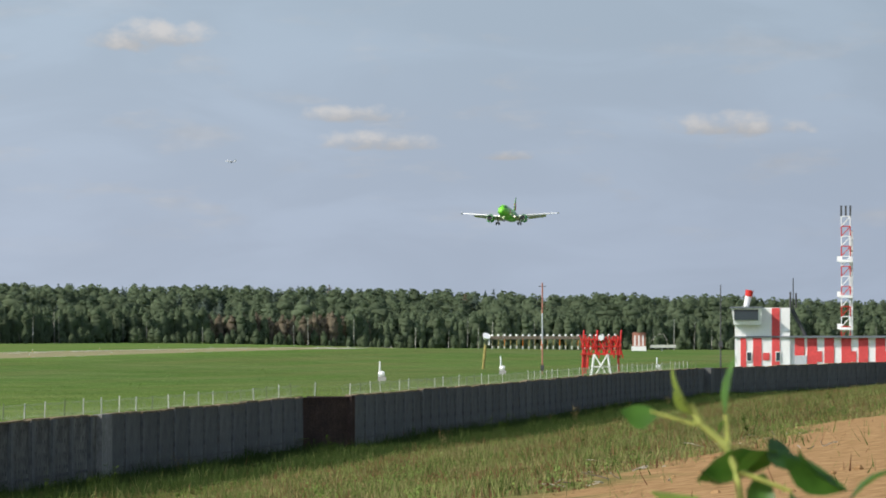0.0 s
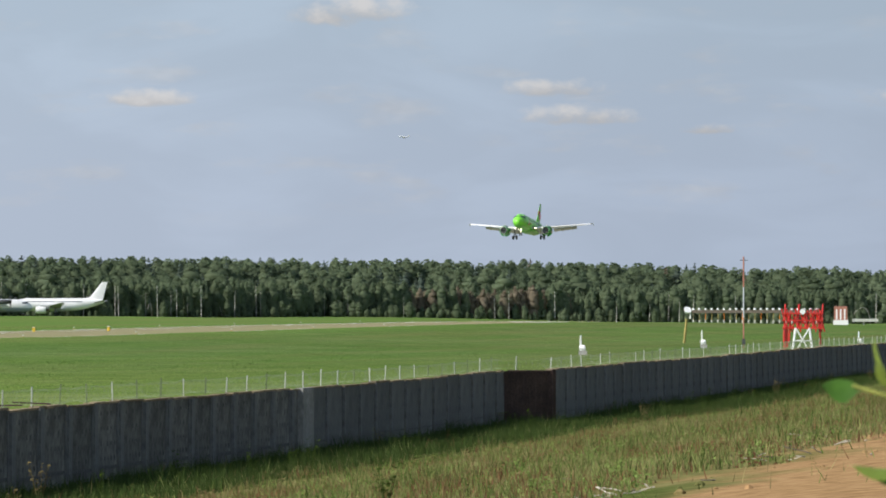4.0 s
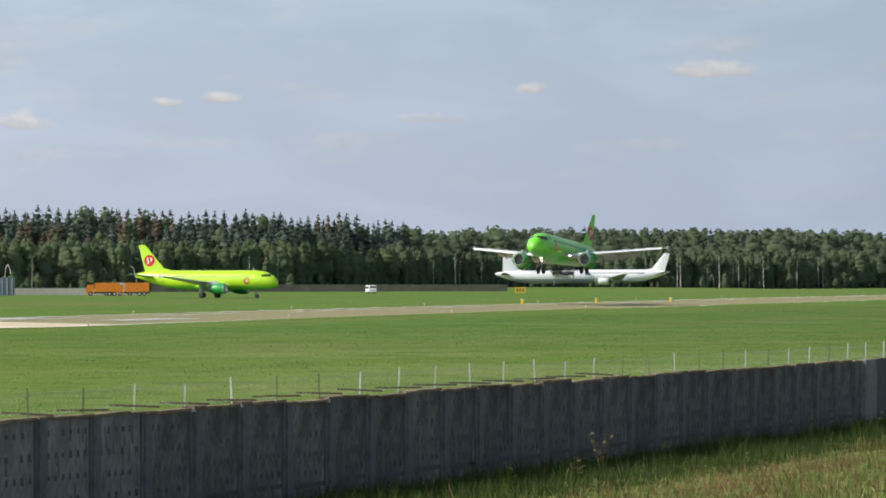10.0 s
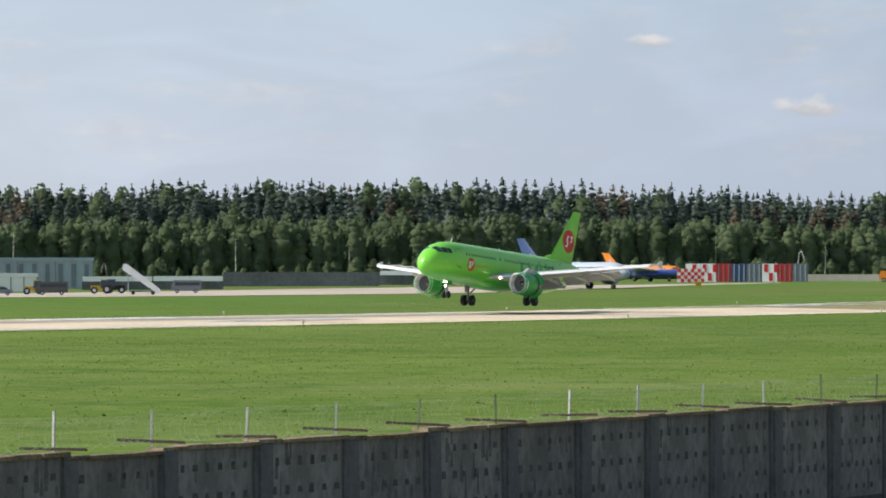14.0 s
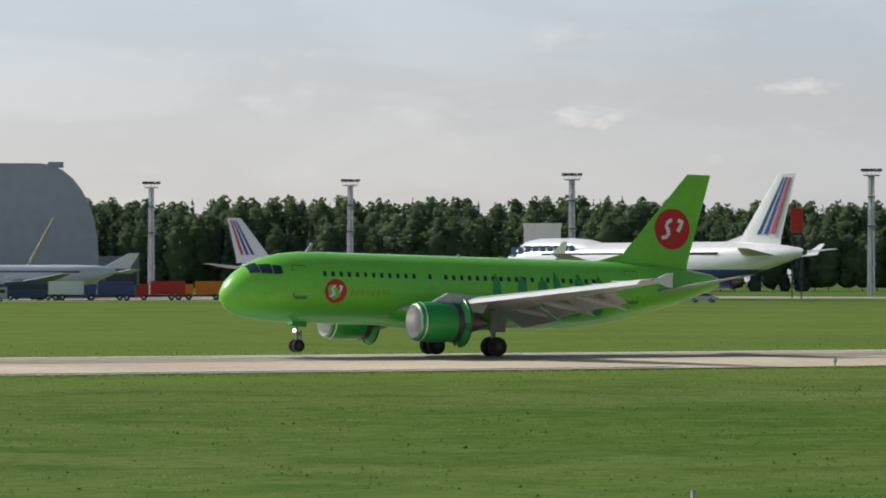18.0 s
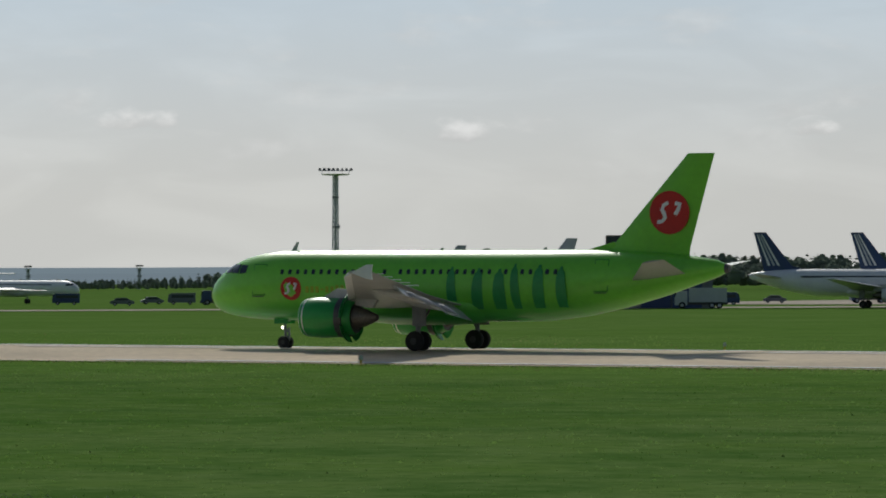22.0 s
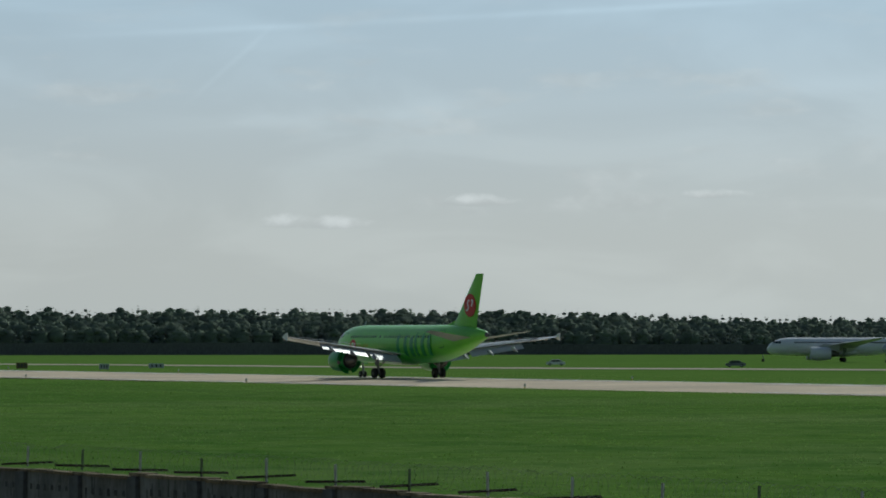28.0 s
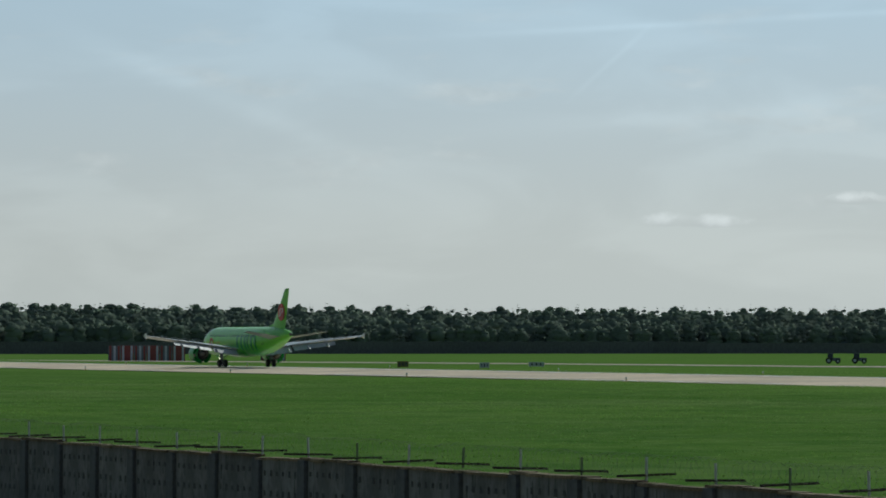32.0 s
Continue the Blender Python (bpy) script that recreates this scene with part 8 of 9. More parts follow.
def sign_board(b, dist, wide, tall, skin, label="yellow taxiway sign board on short legs"):
    x, y = at(b, dist)
    th = thing("taxiway_sign", pose(x, y, land(x, y), 0, 0, -b), label, "sign", "taxiway signs")
    part("board", Solid().box(0, 0, 0.25 + tall / 2, wide, 0.25, tall), skin, th)
    for k in (-1, 1):
        part("leg", Solid().box(k * wide * 0.38, 0, 0.15, 0.08, 0.08, 0.32), DARK_METAL, th)
    n = 3
    for k in range(n):
        part("mark", Solid().box(-wide * 0.28 + wide * 0.28 * k, -0.14, 0.25 + tall / 2, wide * 0.12, 0.03, tall * 0.55), DARK_METAL, th)


YELLOW = shader("sign_yellow", (0.62, 0.40, 0.02), 0.6, 0, 0.1, 2)
DULL_SIGN = shader("sign_back", (0.16, 0.13, 0.05), 0.7, 0, 0.2, 2)
for b, d, w, h, m in ((71.17, 1120, 2.8, 1.5, YELLOW), (-67.1, 650, 1.7, 0.9, DULL_SIGN), (-66.0, 650, 1.5, 0.8, LIGHT_GREY), (-54.0, 440, 1.5, 1.0, DULL_SIGN), (-42.2, 400, 0.6, 1.0, DULL_SIGN), (-41.95, 405, 0.8, 0.8, DULL_SIGN),
                       (-5.1, 330, 3.6, 0.9, LIGHT_GREY), (5.2, 330, 3.6, 0.9, LIGHT_GREY), (-65.3, 720, 2.6, 0.7, LIGHT_GREY), (18.8, 300, 0.5, 0.9, POST_PAINT), (62.9, 800, 1.2, 1.0, YELLOW)):
    sign_board(b, d, w, h, m, "yellow taxiway sign board on short legs" if m in (YELLOW, DULL_SIGN) else "pale sign board on short legs")


def edge_lamps():
    """Low lamps along both edges of the runway."""
    stem = Solid().tube((0, 0, 0), (0, 0, 0.3), 0.05, n=6).mesh("stem", YELLOW)
    head = Solid().loft([[(0.12 * q * math.cos(t * 0.785), 0.12 * q * math.sin(t * 0.785), z) for t in range(8)] for q, z in ((0.8, 0.28), (1.0, 0.36), (0.7, 0.5), (0.2, 0.55))]).mesh("head", POST_PAINT)
    for x in range(-900, 1100, 60):
        for y in (198.2, 246.2):
            th = thing("edge_lamp", pose(x + 12, y, land(x + 12, y)), "small yellow runway edge lamp", "lamp", "runway edge lamps")
            for nm, me in (("stem", stem), ("head", head)):
                ob = new(nm, me)
                ob.parent = th
    for b, d in ((71.2, 755), (72.2, 757), (73.2, 758), (-18.4, 255), (-20.5, 258)):
        x, y = at(b, d)
        th = thing("marker_box", pose(x, y, land(x, y)), "dull yellow marker box beside a runway", "marker", "runway markers")
        part("box", Solid().box(0, 0, 0.4, 0.45, 0.45, 0.8, 0, 0.85), YELLOW if b > 0 else DULL_SIGN, th)
        part("cap", Solid().box(0, 0, 0.82, 0.5, 0.5, 0.06), WHITE, th)


edge_lamps()


# ---- vehicles and clutter ----
def vehicle(kind, m, skin, label, group="ground vehicles"):
    L, W, H, wb = dict(car=(4.3, 1.75, 1.45, 0.32), van=(5.2, 2.0, 2.2, 0.35), truck=(8.0, 2.5, 3.1, 0.5), tanker=(11.5, 2.5, 3.3, 0.5), bus=(11, 2.6, 3.0, 0.5), tractor=(3.6, 2.2, 2.3, 0.6))[kind]
    th = thing({"tanker": "tank_truck", "bus": "apron_bus"}.get(kind, kind), m, label, kind, group)
    if kind == "car":
        o = [(-L / 2, 0.35), (L / 2, 0.35), (L / 2, 0.85), (L * 0.36, 0.95), (L * 0.2, H), (-L * 0.22, H), (-L * 0.36, 0.95), (-L / 2, 0.8)]
        b = part("body", Solid().prism(o, "y", -W / 2, W / 2), skin, th)
        for s in (-1, 1):
            part("window", Solid().prism([(L * 0.3, 0.98), (L * 0.18, H - 0.1), (-L * 0.2, H - 0.1), (-L * 0.31, 0.98)], "y", s * W / 2 - 0.02, s * W / 2 + 0.02), GLASS_DARK, b)
        part("windscreen", Solid().box(-L * 0.3, 0, 1.18, 0.1, W * 0.85, 0.4), GLASS_DARK, b)
    elif kind in ("van", "bus"):
        b = part("body", Solid().prism([(-L / 2, 0.4), (L / 2, 0.4), (L / 2, H), (-L / 2 + 0.5, H), (-L / 2, H * 0.6)], "y", -W / 2, W / 2), skin, th)
        for s in (-1, 1):
            part("window", Solid().box(0.2, s * W / 2, H * 0.72, L * 0.8, 0.05, H * 0.25), GLASS_DARK, b)
        part("windscreen", Solid().box(-L / 2 + 0.2, 0, H * 0.75, 0.2, W * 0.85, H * 0.28), GLASS_DARK, b)
    elif kind == "tractor":
        b = part("body", Solid().box(-0.4, 0, 1.0, L * 0.7, 0.9, 0.8), skin, th)
        part("cab", Solid().box(0.7, 0, 1.7, 1.4, 1.5, 1.3, 0, 0.9), GLASS_DARK, b)
        part("roof", Solid().box(0.7, 0, 2.38, 1.5, 1.6, 0.1), skin, b)
    else:
        b = part("cab", Solid().prism([(-L / 2, 0.5), (-L / 2 + 1.9, 0.5), (-L / 2 + 1.9, H * 0.85), (-L / 2 + 0.4, H * 0.85), (-L / 2, H * 0.5)], "y", -W / 2, W / 2), skin, th)
        part("windscreen", Solid().box(-L / 2 + 0.15, 0, H * 0.66, 0.3, W * 0.85, H * 0.25), GLASS_DARK, b)
        part("chassis", Solid().box(0.5, 0, 0.75, L - 1, W * 0.5, 0.35), DARK_METAL, th)
        if kind == "tanker":
            part("tank", Solid().loft([ring(-L / 2 + 2.2, 2.0, W * 0.42, 1.0, 18), ring(-L / 2 + 2.5, 2.0, W * 0.5, 1.2, 18), ring(L / 2 - 0.4, 2.0, W * 0.5, 1.2, 18), ring(L / 2, 2.0, W * 0.42, 1.0, 18)]), WHITE, th, "white round tank", True)
        else:
            part("bed", Solid().box(1.0, 0, 0.95 + (H - 0.95) / 2, L - 2.3, W, H - 0.95), skin, th)
    xs = (-L * 0.3, L * 0.3) if kind in ("car", "van", "tractor") else (-L * 0.36, L * 0.2, L * 0.34)
    for x in xs:
        for s in (-1, 1):
            r = wb * (1.25 if kind == "tractor" and x > 0 else 1.0)
            t = part("tyre", Solid().tube((x, s * (W / 2 - 0.24), r), (x, s * (W / 2 + 0.02), r), r, n=14), RUBBER, th)
            part("hub", Solid().tube((x, s * (W / 2), r), (x, s * (W / 2 + 0.04), r), r * 0.5, n=10), LIGHT_GREY, t)
    return th


OLD_BOARD = shader("old_dark_boards", (0.075, 0.075, 0.055), 0.9, 0, 0.3, 0.5)
SHADED_RED = shader("shaded_red_paint", (0.27, 0.07, 0.06), 0.7, 0, 0.1, 0.5)
WALL_GREY = shader("dark_grey_wall", (0.12, 0.125, 0.13), 0.9, 0, 0.2, 0.2)


def apron_traffic():
    rnd = random.Random(77)
    eastern = [("truck", 65.55, 1000, 0, ORANGE), ("truck", 65.95, 1000, 0, ORANGE), ("truck", 60.15, 1060, 175, ORANGE), ("van", 61.0, 1020, 0, LIGHT_GREY), ("truck", 65.75, 1010, 180, LIGHT_GREY), ("tractor", 53.95, 720, 0, YELLOW),
            ("tractor", 54.85, 730, 0, YELLOW), ("tractor", 55.05, 735, 180, RUST), ("van", 56.0, 730, 0, CLAD_DARK), ("car", 52.9, 700, 0, DARK_METAL), ("car", 53.2, 700, 180, LIGHT_GREY), ("van", 50.6, 700, 0, RED),
            ("truck", 50.9, 715, 0, RUST), ("car", 47.6, 690, 0, LIGHT_GREY), ("car", 48.2, 700, 180, RED), ("car", 48.6, 705, 0, LIGHT_GREY), ("car", 46.9, 690, 10, WHITE), ("truck", 45.9, 700, 0, YELLOW),
            ("van", 49.3, 690, 0, CLAD_DARK), ("car", 49.75, 700, 180, RUST), ("truck", 50.2, 690, 0, CLAD_DARK), ("car", 51.3, 690, 0, DARK_METAL), ("van", 51.65, 700, 180, CLAD_DARK), ("car", 52.2, 690, 0, RUST), ("car", 53.5, 690, 0, CLAD_DARK), ("van", 54.2, 700, 0, DARK_METAL),
            ("car", 30.7, 640, 0, LIGHT_GREY), ("car", 31.9, 640, 170, LIGHT_GREY), ("van", 29.2, 660, 0, NAVY), ("truck", 24.6, 690, 0, RED), ("truck", 25.2, 700, 0, ORANGE), ("truck", 23.9, 680, 0, NAVY),
    ]
    western = [("truck", 23.4, 690, 180, WHITE), ("bus", 22.9, 700, 0, NAVY), ("tanker", 19.75, 640, 0, LIGHT_GREY), ("car", 21.8, 640, 0, WHITE), ("van", 22.3, 650, 0, LIGHT_GREY), ("truck", 10.1, 650, 20, RED),
            ("truck", 9.15, 660, 0, WHITE), ("van", 9.5, 640, 160, LIGHT_GREY), ("van", 10.7, 660, 0, CLAD_DARK), ("car", 3.8, 640, 0, DARK_METAL), ("van", 3.35, 650, 30, LIGHT_GREY), ("truck", 12.9, 640, 0, CLAD_DARK),
            ("truck", 13.4, 640, 0, LIGHT_GREY), ("truck", 7.3, 650, 0, CLAD_DARK), ("tanker", 5.9, 660, 0, LIGHT_GREY), ("car", -20.9, 620, 0, WHITE), ("van", -15.0, 640, 0, CLAD_DARK), ("truck", -9.9, 660, 0, CLAD_DARK),
            ("truck", -24.0, 640, 0, LIGHT_GREY), ("van", -31.0, 800, 0, CLAD_DARK), ("car", -31.8, 760, 0, CLAD_DARK), ("car", -30.6, 780, 0, CLAD_DARK), ("van", -44.0, 800, 0, CLAD_DARK), ("car", -57.5, 900, 0, CLAD_DARK),
    ]
    names = {ORANGE: "orange", YELLOW: "yellow", RED: "red", WHITE: "white", LIGHT_GREY: "pale grey", NAVY: "navy blue", DARK_METAL: "dark", CLAD_DARK: "dark", RUST: "rust brown"}
    for kind, b, d, o, m in eastern + western:
        vehicle(kind, stand(b, d, o), m, f"{names[m]} airport {kind} standing on concrete")
    kit = [("truck", CLAD_DARK), ("van", CLAD_DARK), ("truck", NAVY), ("car", CLAD_DARK), ("van", NAVY), ("car", LIGHT_GREY), ("truck", RUST), ("van", DARK_METAL)]
    for i in range(30):
        b = -19.5 - 1.1 * i + rnd.uniform(-0.3, 0.3)
        d = along([(-56, 900), (-47, 745), (-37, 672), (-30, 690), (-19, 690)], b) + rnd.uniform(30, 140)
        kind, m = kit[i % 8]
        vehicle(kind, stand(b, d, rnd.choice((0, 8, 170, 180))), m, f"{names[m]} airport {kind} standing among stored aircraft", "apron equipment")
    # striped equipment cabins
    for b, d, n, first in ((63.55, 1030, 8, "row"), (-70.55, 1230, 6, "row"), (-68.85, 1240, 2, "row")):
        x, y = at(b, d)
        th = thing("equipment_cabins", pose(x, y, land(x, y), 0, 0, -b), "row of red, white and dark striped equipment cabins", "cabin", "equipment cabins")
        for i in range(n):
            cx = (i - (n - 1) / 2) * 3.7
            # western cabins wear duller, darker colours that hold the shade on their fronts
            coat = (WHITE, WHITE, RED, NAVY, CLAD_DARK, WHITE, RED, CLAD_DARK)[i % 8] if b > 0 else (SHADED_RED if i % 2 else CLAD_DARK)
            c = part("cabin", Solid().box(cx, 2, 2.2, 3.6, 4, 4.4), coat, th)
            for k in range(3):
                u = cx - 1.2 + 1.2 * k
                if b > 0 and coat is WHITE:
                    part("panel", Solid().box(u + 0.3, -0.04, 3.3 if (i + k) % 2 else 1.2, 0.9, 0.1, 1.9), RED, c)
                elif b > 0:
                    part("panel", Solid().box(u, -0.04, 2.2, 0.25, 0.1, 4.2), CLAD_DARK if coat is RED else CLAD_BLUE, c)
                else:
                    part("panel", Solid().box(u, -0.04, 2.2, 0.6, 0.1, 4.3), LIGHT_GREY if (i + k) % 2 else SHADED_RED, c)
    x, y = at(62.8, 1015)
    th = thing("checkered_cabin", pose(x, y, land(x, y), 0, 0, -62.8), "red and white checkered equipment cabin", "cabin")
    part("body", Solid().box(0, 1.5, 1.6, 6.5, 3, 3.2), WHITE, th)
    for i in range(8):
        for k in range(4):
            if (i + k) % 2:
                part("square", Solid().box(-2.8 + 0.8 * i, -0.04, 0.4 + 0.8 * k, 0.8, 0.1, 0.8), RED, th)
    # boarding steps
    for b, d, o in ((55.42, 690, 0), (29.1, 700, 180), (18.2, 640, 20), (18.5, 642, 20), (18.8, 645, 20), (17.95, 640, 20)):
        th = thing("boarding_steps", stand(b, d, o), "white mobile boarding steps on wheels", "steps", "boarding steps")
        for s in (-1, 1):
            part("side_rail", Solid().prism([(-3.4, 4.1), (-3.2, 5.0), (-2.6, 5.0), (2.8, 0.9), (2.5, 0.1)], "y", s * 0.85 - 0.06, s * 0.85 + 0.06), WHITE, th)
        for k in range(9):
            part("tread", Solid().box(2.2 - 0.65 * k, 0, 0.35 + 0.46 * k, 0.5, 1.6, 0.06), LIGHT_GREY, th)
        part("chassis", Solid().box(0, 0, 0.55, 4.6, 1.5, 0.25), CLAD_DARK, th)
        for k in (-1.6, 1.6):
            for s in (-1, 1):
                part("wheel", Solid().tube((k, s * 0.6, 0.3), (k, s * 0.85, 0.3), 0.3, n=12), RUBBER, th)
        part("prop", Solid().box(-2.4, 0, 2.1, 0.15, 1.4, 3.2), LIGHT_GREY, th)
    # baggage trolleys
    for i in range(12):
        th = thing("baggage_trolley", stand(37.5 + 0.16 * i, 690, 0), "blue and white covered baggage trolley", "trolley", "baggage trolleys")
        part("bed", Solid().box(0, 0, 0.5, 1.5, 1.4, 0.15), DARK_METAL, th)
        part("cover", Solid().box(0, 0, 1.3, 1.45, 1.4, 1.4, 0, 0.85), BLUE if i % 2 else LIGHT_GREY, th)
        for s in (-1, 1):
            part("wheel", Solid().tube((0.5, s * 0.6, 0.25), (0.5, s * 0.72, 0.25), 0.25, n=10).tube((-0.5, s * 0.6, 0.25), (-0.5, s * 0.72, 0.25), 0.25, n=10), RUBBER, th)
    # red and white barriers on the apron's edge
    for i in range(12):
        th = thing("barrier", stand(16.05 + 0.16 * i, 625, 0), "red and white plastic barrier", "barrier", "apron barriers")
        part("block", Solid().prism([(-0.3, 0), (0.3, 0), (0.1, 0.8), (-0.1, 0.8)], "x", -0.75, 0.75), RED if i % 2 else WHITE, th)
    # red board and white stores behind the jumbo
    x, y = at(33.15, 820)
    th = thing("billboard", pose(x, y, land(x, y), 0, 0, -33), "red board on tall posts", "board")
    part("board", Solid().box(0, 0, 15, 2.3, 0.3, 4.6), RED, th)
    part("post", Solid().box(-0.9, 0.2, 6.5, 0.25, 0.25, 13).box(0.9, 0.2, 6.5, 0.25, 0.25, 13), DARK_METAL, th)
    facade_block("store", "small white flat-roofed store", 29.48, 29.98, 860, 0.80, 10, WHITE, bands=1, category="building")
    facade_block("store", "dark low flat-roofed store", 30.2, 31.4, 900, 0.45, 14, CLAD_DARK, bands=1, category="building")
    facade_block("store", "low grey building behind the stands", 22.9, 24.3, 980, 0.35, 14, CLAD_DARK, bands=1)
    # crane with a raised boom by the hangar
    th = thing("crane", stand(22.75, 760, 0), "beige mobile crane with a raised boom", "crane")
    part("chassis", Solid().box(0, 0, 1.3, 9, 2.5, 1.2), CLAD_DARK, th)
    part("cab", Solid().box(-2.6, 0, 2.7, 2.2, 2.3, 1.8), BEIGE, th)
    part("boom", Solid().tube((-1.0, 0, 2.2), (5.4, 0, 14.5), 0.55, 0.28, 6), BEIGE, th, "long beige boom")
    for x in (-3.2, -1.2, 1.6, 3.4):
        for s in (-1, 1):
            part("tyre", Solid().tube((x, s * 0.9, 0.55), (x, s * 1.3, 0.55), 0.55, n=14), RUBBER, th)
    # long walls before the wood
    for b0, b1, d, top, m, lab in ((54.6, 56.5, 800, -0.16, WALL_GREY, "dark grey wall topped with pale slabs"), (56.5, 58.6, 860, -0.02, WALL_GREY, "dark grey concrete wall"), (58.6, 60.6, 900, -0.06, WALL_GREY, "dark grey wall topped with pale slabs"), (64.3, 66.0, 1060, -0.05, BEIGE, "low pale wall"), (42.6, 49.3, 840, -0.12, CLAD_DARK, "dark railing fence"),
                                   (66.2, 71.0, 1240, 0.0, OLD_BOARD, "dark board fence before a wood"), (-63, -56, 2180, -0.08, CONCRETE, "far grey wall"), (-76, -63, 2180, -0.06, CONCRETE, "far grey wall")):
        n = max(2, int((b1 - b0) / 0.7))
        th = tagged(new("boundary_wall"), lab, "wall", kind="structure")
        for i in range(n):
            x0, y0 = at(b0 + (b1 - b0) * i / n, d)
            x1, y1 = at(b0 + (b1 - b0) * (i + 1) / n, d)
            cx, cy = (x0 + x1) / 2, (y0 + y1) / 2
            z0 = land(cx, cy)
            h = max(1.6, EYE_Z - z0 + d * math.tan(radians(top)))
            if "pale slabs" in lab:
                part("slab", Solid().box(cx, cy, z0 + h + 0.45, math.hypot(x1 - x0, y1 - y0) * 0.98, 0.9, 0.95, math.atan2(y1 - y0, x1 - x0)), WHITE, th, "pale slab")
            part("panel", Solid().box(cx, cy, z0 + h / 2 - 0.3, math.hypot(x1 - x0, y1 - y0), 0.3, h + 0.6, math.atan2(y1 - y0, x1 - x0)), m, th)


apron_traffic()


MOVERS = {}


def tyre_smoke():
    """Thin puffs of rubber smoke thrown up where the wheels touch down."""
    m = bpy.data.materials.new("thin_smoke")
    m.use_nodes = True
    n, l = m.node_tree.nodes, m.node_tree.links
    d, t, mix = n.new("ShaderNodeBsdfTranslucent"), n.new("ShaderNodeBsdfTransparent"), n.new("ShaderNodeMixShader")
    d.inputs["Color"].default_value = (0.8, 0.82, 0.86, 1)
    mix.inputs["Fac"].default_value = 0.05
    white, both = n.new("ShaderNodeBsdfDiffuse"), n.new("ShaderNodeMixShader")
    white.inputs["Color"].default_value = (0.85, 0.87, 0.9, 1)
    both.inputs["Fac"].default_value = 0.5
    l.new(white.outputs[0], both.inputs[1]), l.new(d.outputs[0], both.inputs[2])
    l.new(t.outputs[0], mix.inputs[1]), l.new(both.outputs[0], mix.inputs[2])
    l.new(mix.outputs[0], n["Material Output"].inputs["Surface"])
    rnd = random.Random(3)
    th = thing("tyre_smoke", pose(348, 222, 0), "thin grey puff of tyre smoke over the runway", "smoke")
    puffs = []
    for i in range(16):
        rx, rz = rnd.uniform(2.5, 6.5), rnd.uniform(0.35, 0.75)
        rings = [[(rx * math.sin(q * math.pi / 8) * math.cos(a * math.pi / 7), 1.6 * math.sin(q * math.pi / 8) * math.sin(a * math.pi / 7), -rz * math.cos(q * math.pi / 8)) for a in range(14)] for q in range(1, 8)]
        ob = part("puff", Solid().loft(rings), m, th, "", True)
        ob.visible_shadow = False
        puffs.append((ob, rnd.uniform(-18, 20), rnd.choice((-3.8, 3.8)) + rnd.uniform(-1.5, 1.5), rnd.uniform(0.4, 1.2)))
    return puffs


PUFFS = tyre_smoke()


def movers():
    MOVERS["van"] = vehicle("van", stand(68.7, 1120, 180), WHITE, "white airport van driving past a wood")
    MOVERS["tractor_a"] = vehicle("tractor", stand(-62.2, 1010, 180), CLAD_DARK, "dark tractor driving along a taxiway", "tractors")
    MOVERS["tractor_b"] = vehicle("tractor", stand(-61.9, 1010, 180), CLAD_DARK, "dark tractor driving along a taxiway", "tractors")
    MOVERS["car"] = vehicle("car", stand(-60.2, 960, 180), WHITE, "small white car driving along a taxiway")
    th, g, body, fin = airliner("distant_jet", pose(4390, 960, 190), "tiny white jet far off in the sky", with_(SMALL, skin=WHITE, windows=False, L=12, nose=6, R=0.7, zc=1.3, span=6, wx=-1.8, wroot=2.6, wkink=1.8, wtip=0.6, wz=0.9, kink=2.3, fin_h=2.1, fin_root=2.0, fin_tip=0.8,
                                 fin_x=3.6, fin_rake=1.6, tail_span=2.2, tail_chord=1.2, tail_tip=0.5, tail_x=4.4, engines=[(-1.6, 2.0, 0.65, 0.4, 1.3)], gear_y=1.3, gear_r=0.2, nose_gear=-4))
    MOVERS["jet"] = th


movers()


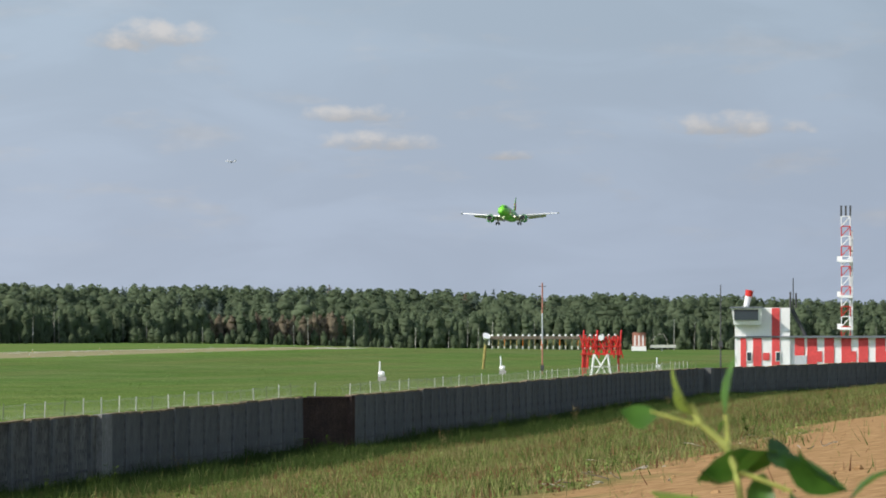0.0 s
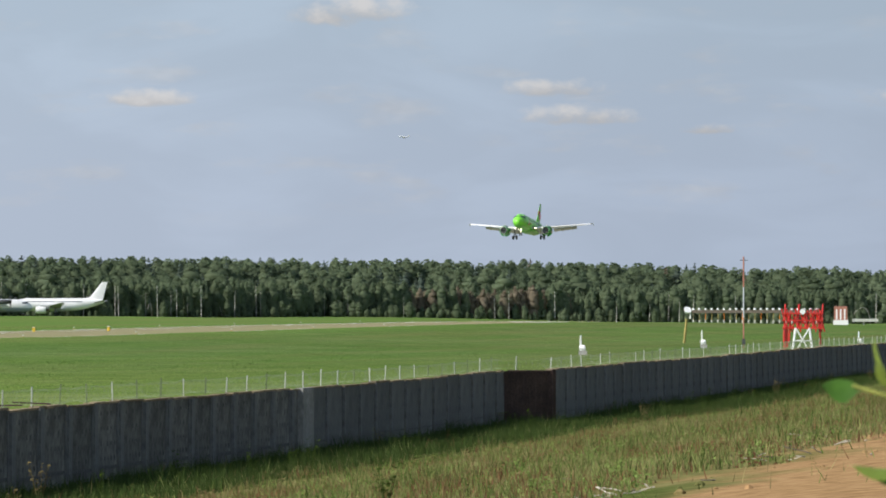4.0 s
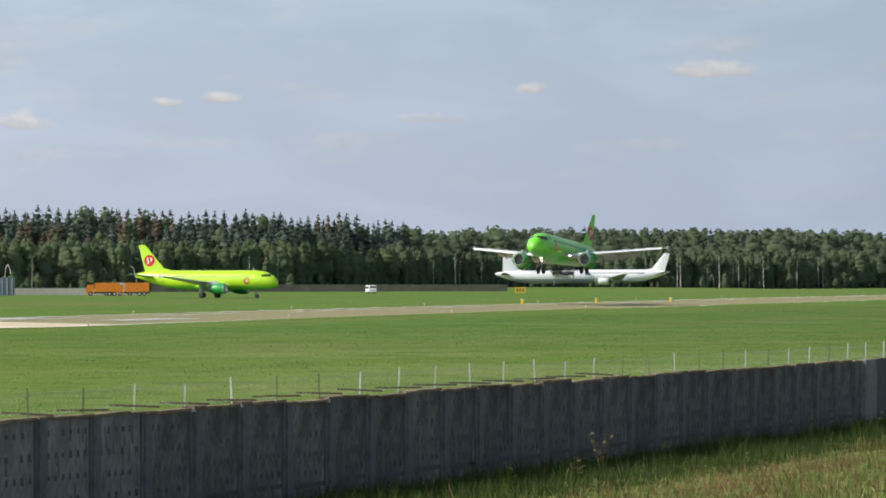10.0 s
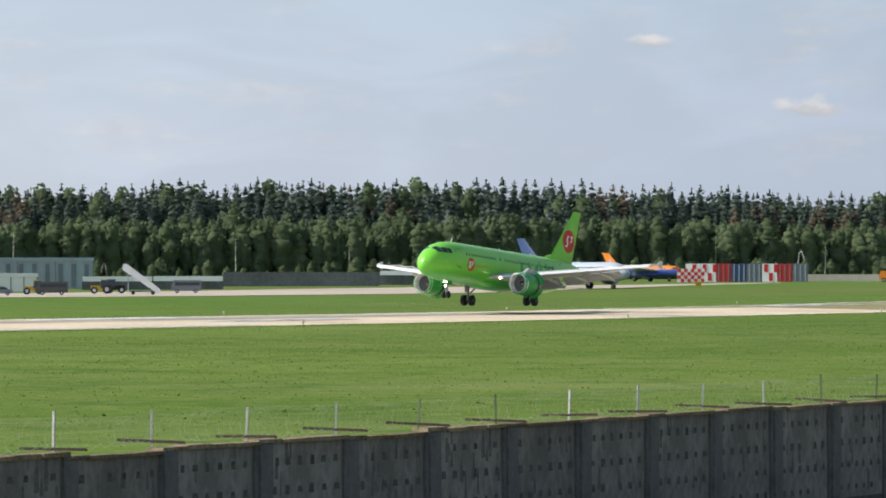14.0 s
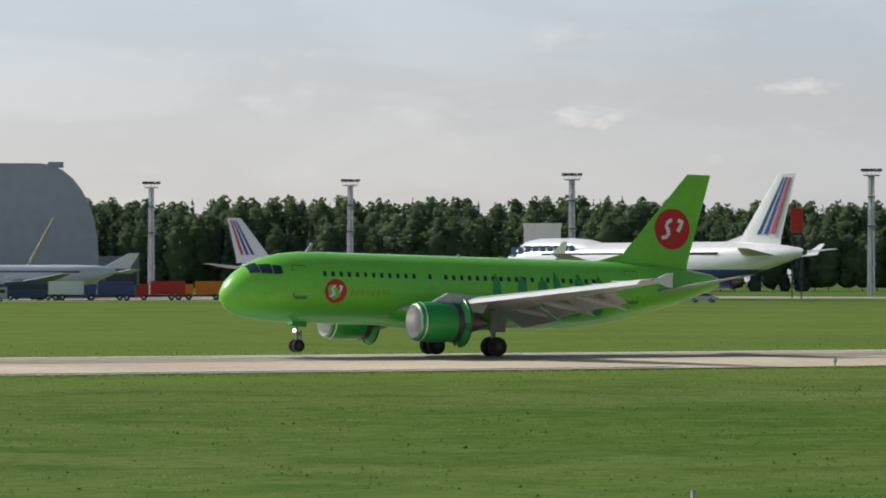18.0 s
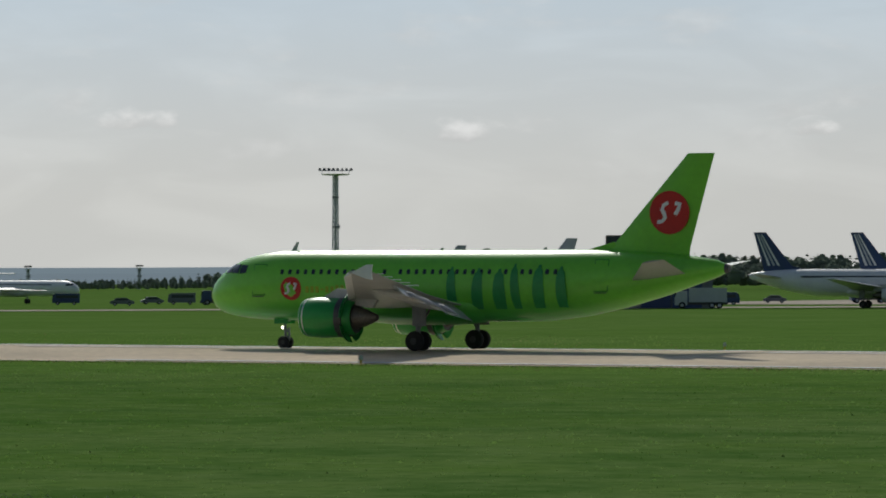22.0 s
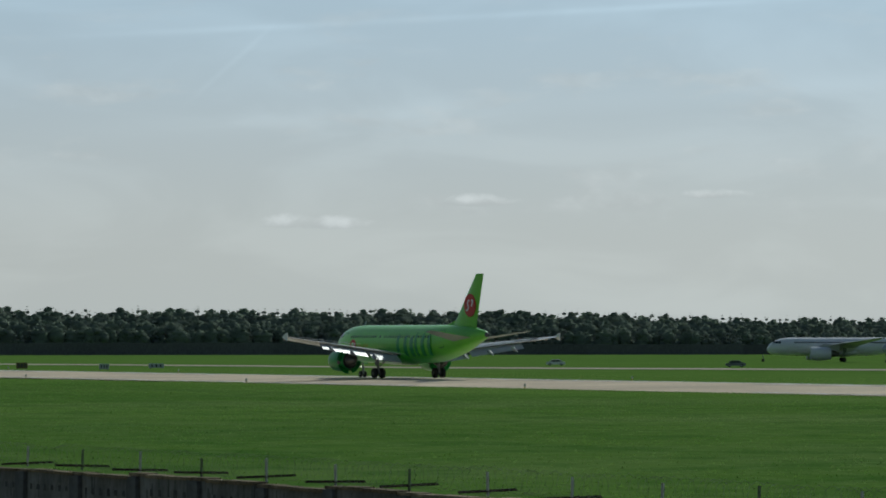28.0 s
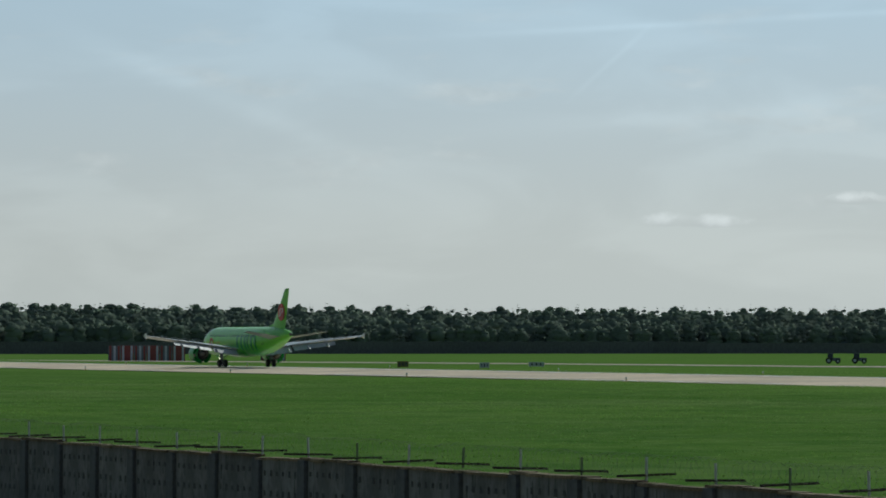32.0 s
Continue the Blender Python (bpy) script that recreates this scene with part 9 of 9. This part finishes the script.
# ---- things that move ----
def motions():
    rows = [(0, 1451.3, 43.9, 4.5), (1, 1370.6, 39.8, 4.5), (2, 1288.0, 34.8, 4.5), (3, 1207.2, 29.3, 4.5), (3.5, 1167.5, 26.6, 4.5), (4.5, 1089, 22.4, 4.5),
            (5.5, 1011.7, 18.6, 4.5), (6, 972.4, 16.7, 4.5), (7, 894.5, 12.9, 4.5), (8, 819, 9.7, 4.5), (9, 746, 7.8, 4.5), (10, 673.5, 6.2, 4.5), (11, 601.5, 4.2, 4.5),
            (12, 530.3, 2.6, 4.5), (13, 458.5, 1.52, 4.5), (14, 388.2, 0.7, 4.5), (14.6, 347.3, 0.1, 4.5), (15, 319.6, 0, 4.5), (15.5, 286.7, 0, 4.2), (16.5, 220.5, 0, 3.4),
            (17.5, 154.2, 0, 2.4), (18, 121.4, 0, 1.5), (18.5, 91.5, 0, 0.7), (19, 59.7, 0, 0), (19.5, 30.7, 0, 0), (20, -0.1, 0, 0), (20.5, -29.3, 0, 0), (21, -59.1, 0, 0),
            (21.5, -86.3, 0, 0), (22, -115.2, 0, 0), (22.5, -141.4, 0, 0), (23, -169.1, 0, 0), (23.5, -194.6, 0, 0), (24, -221.8, 0, 0), (24.5, -246.6, 0, 0), (25.5, -296.5, 0, 0),
            (26.5, -345.1, 0, 0), (27, -369.9, 0, 0), (28, -416.2, 0, 0), (30, -504.3, 0, 0), (32, -585.1, 0, 0)]
    walk(HERO, [(t, pose(x, 222.2, z + 0.03, 0, up, 0)) for t, x, z, up in rows])

    def glide(name, rows, off=180):
        """Rows of seconds, bearing and distance over the ground."""
        walk(MOVERS[name], [(t, stand(b, d, off)) for t, b, d in rows])

    glide("van", [(0, 66.7, 1120), (7.5, 68.55, 1120), (9, 68.93, 1120), (10.5, 69.27, 1120), (32, 74.0, 1120)], 100)
    glide("tractor_a", [(0, -67.5, 1010), (26.5, -62.36, 1010), (28, -62.07, 1010), (30, -61.69, 1010), (32, -61.31, 1010)])
    glide("tractor_b", [(0, -67.2, 1010), (26.5, -62.05, 1010), (28, -61.74, 1010), (30, -61.34, 1010), (32, -60.96, 1010)])
    glide("car", [(0, -61.8, 960), (26.5, -60.2, 960), (28, -59.92, 960), (29.5, -59.72, 960), (32, -59.4, 960)])
    # smoke wells up at touchdown, spreads and drifts off
    for ob, x, y, z in PUFFS:
        start = 14.55 + max(0.0, -x) * 0.012
        walk(ob, [(0, pose(x, y, -1.6)), (start, pose(x, y, -1.6)), (start + 0.35, pose(x + 0.5, y, z * 0.7)), (start + 1.2, pose(x + 3, y, z)), (32, pose(x + 60, y + 20, z + 0.6))])
    far = []
    for t, b, e in ((0, 77.55, 2.38), (6, 77.0, 2.36), (9, 76.75, 2.36), (32, 75.2, 2.3)):
        x, y = at(b, 4500)
        far.append((t, pose(x, y, EYE_Z + 4500 * math.tan(radians(e)), 0, 3, -b + 20)))
    walk(MOVERS["jet"], far)


motions()
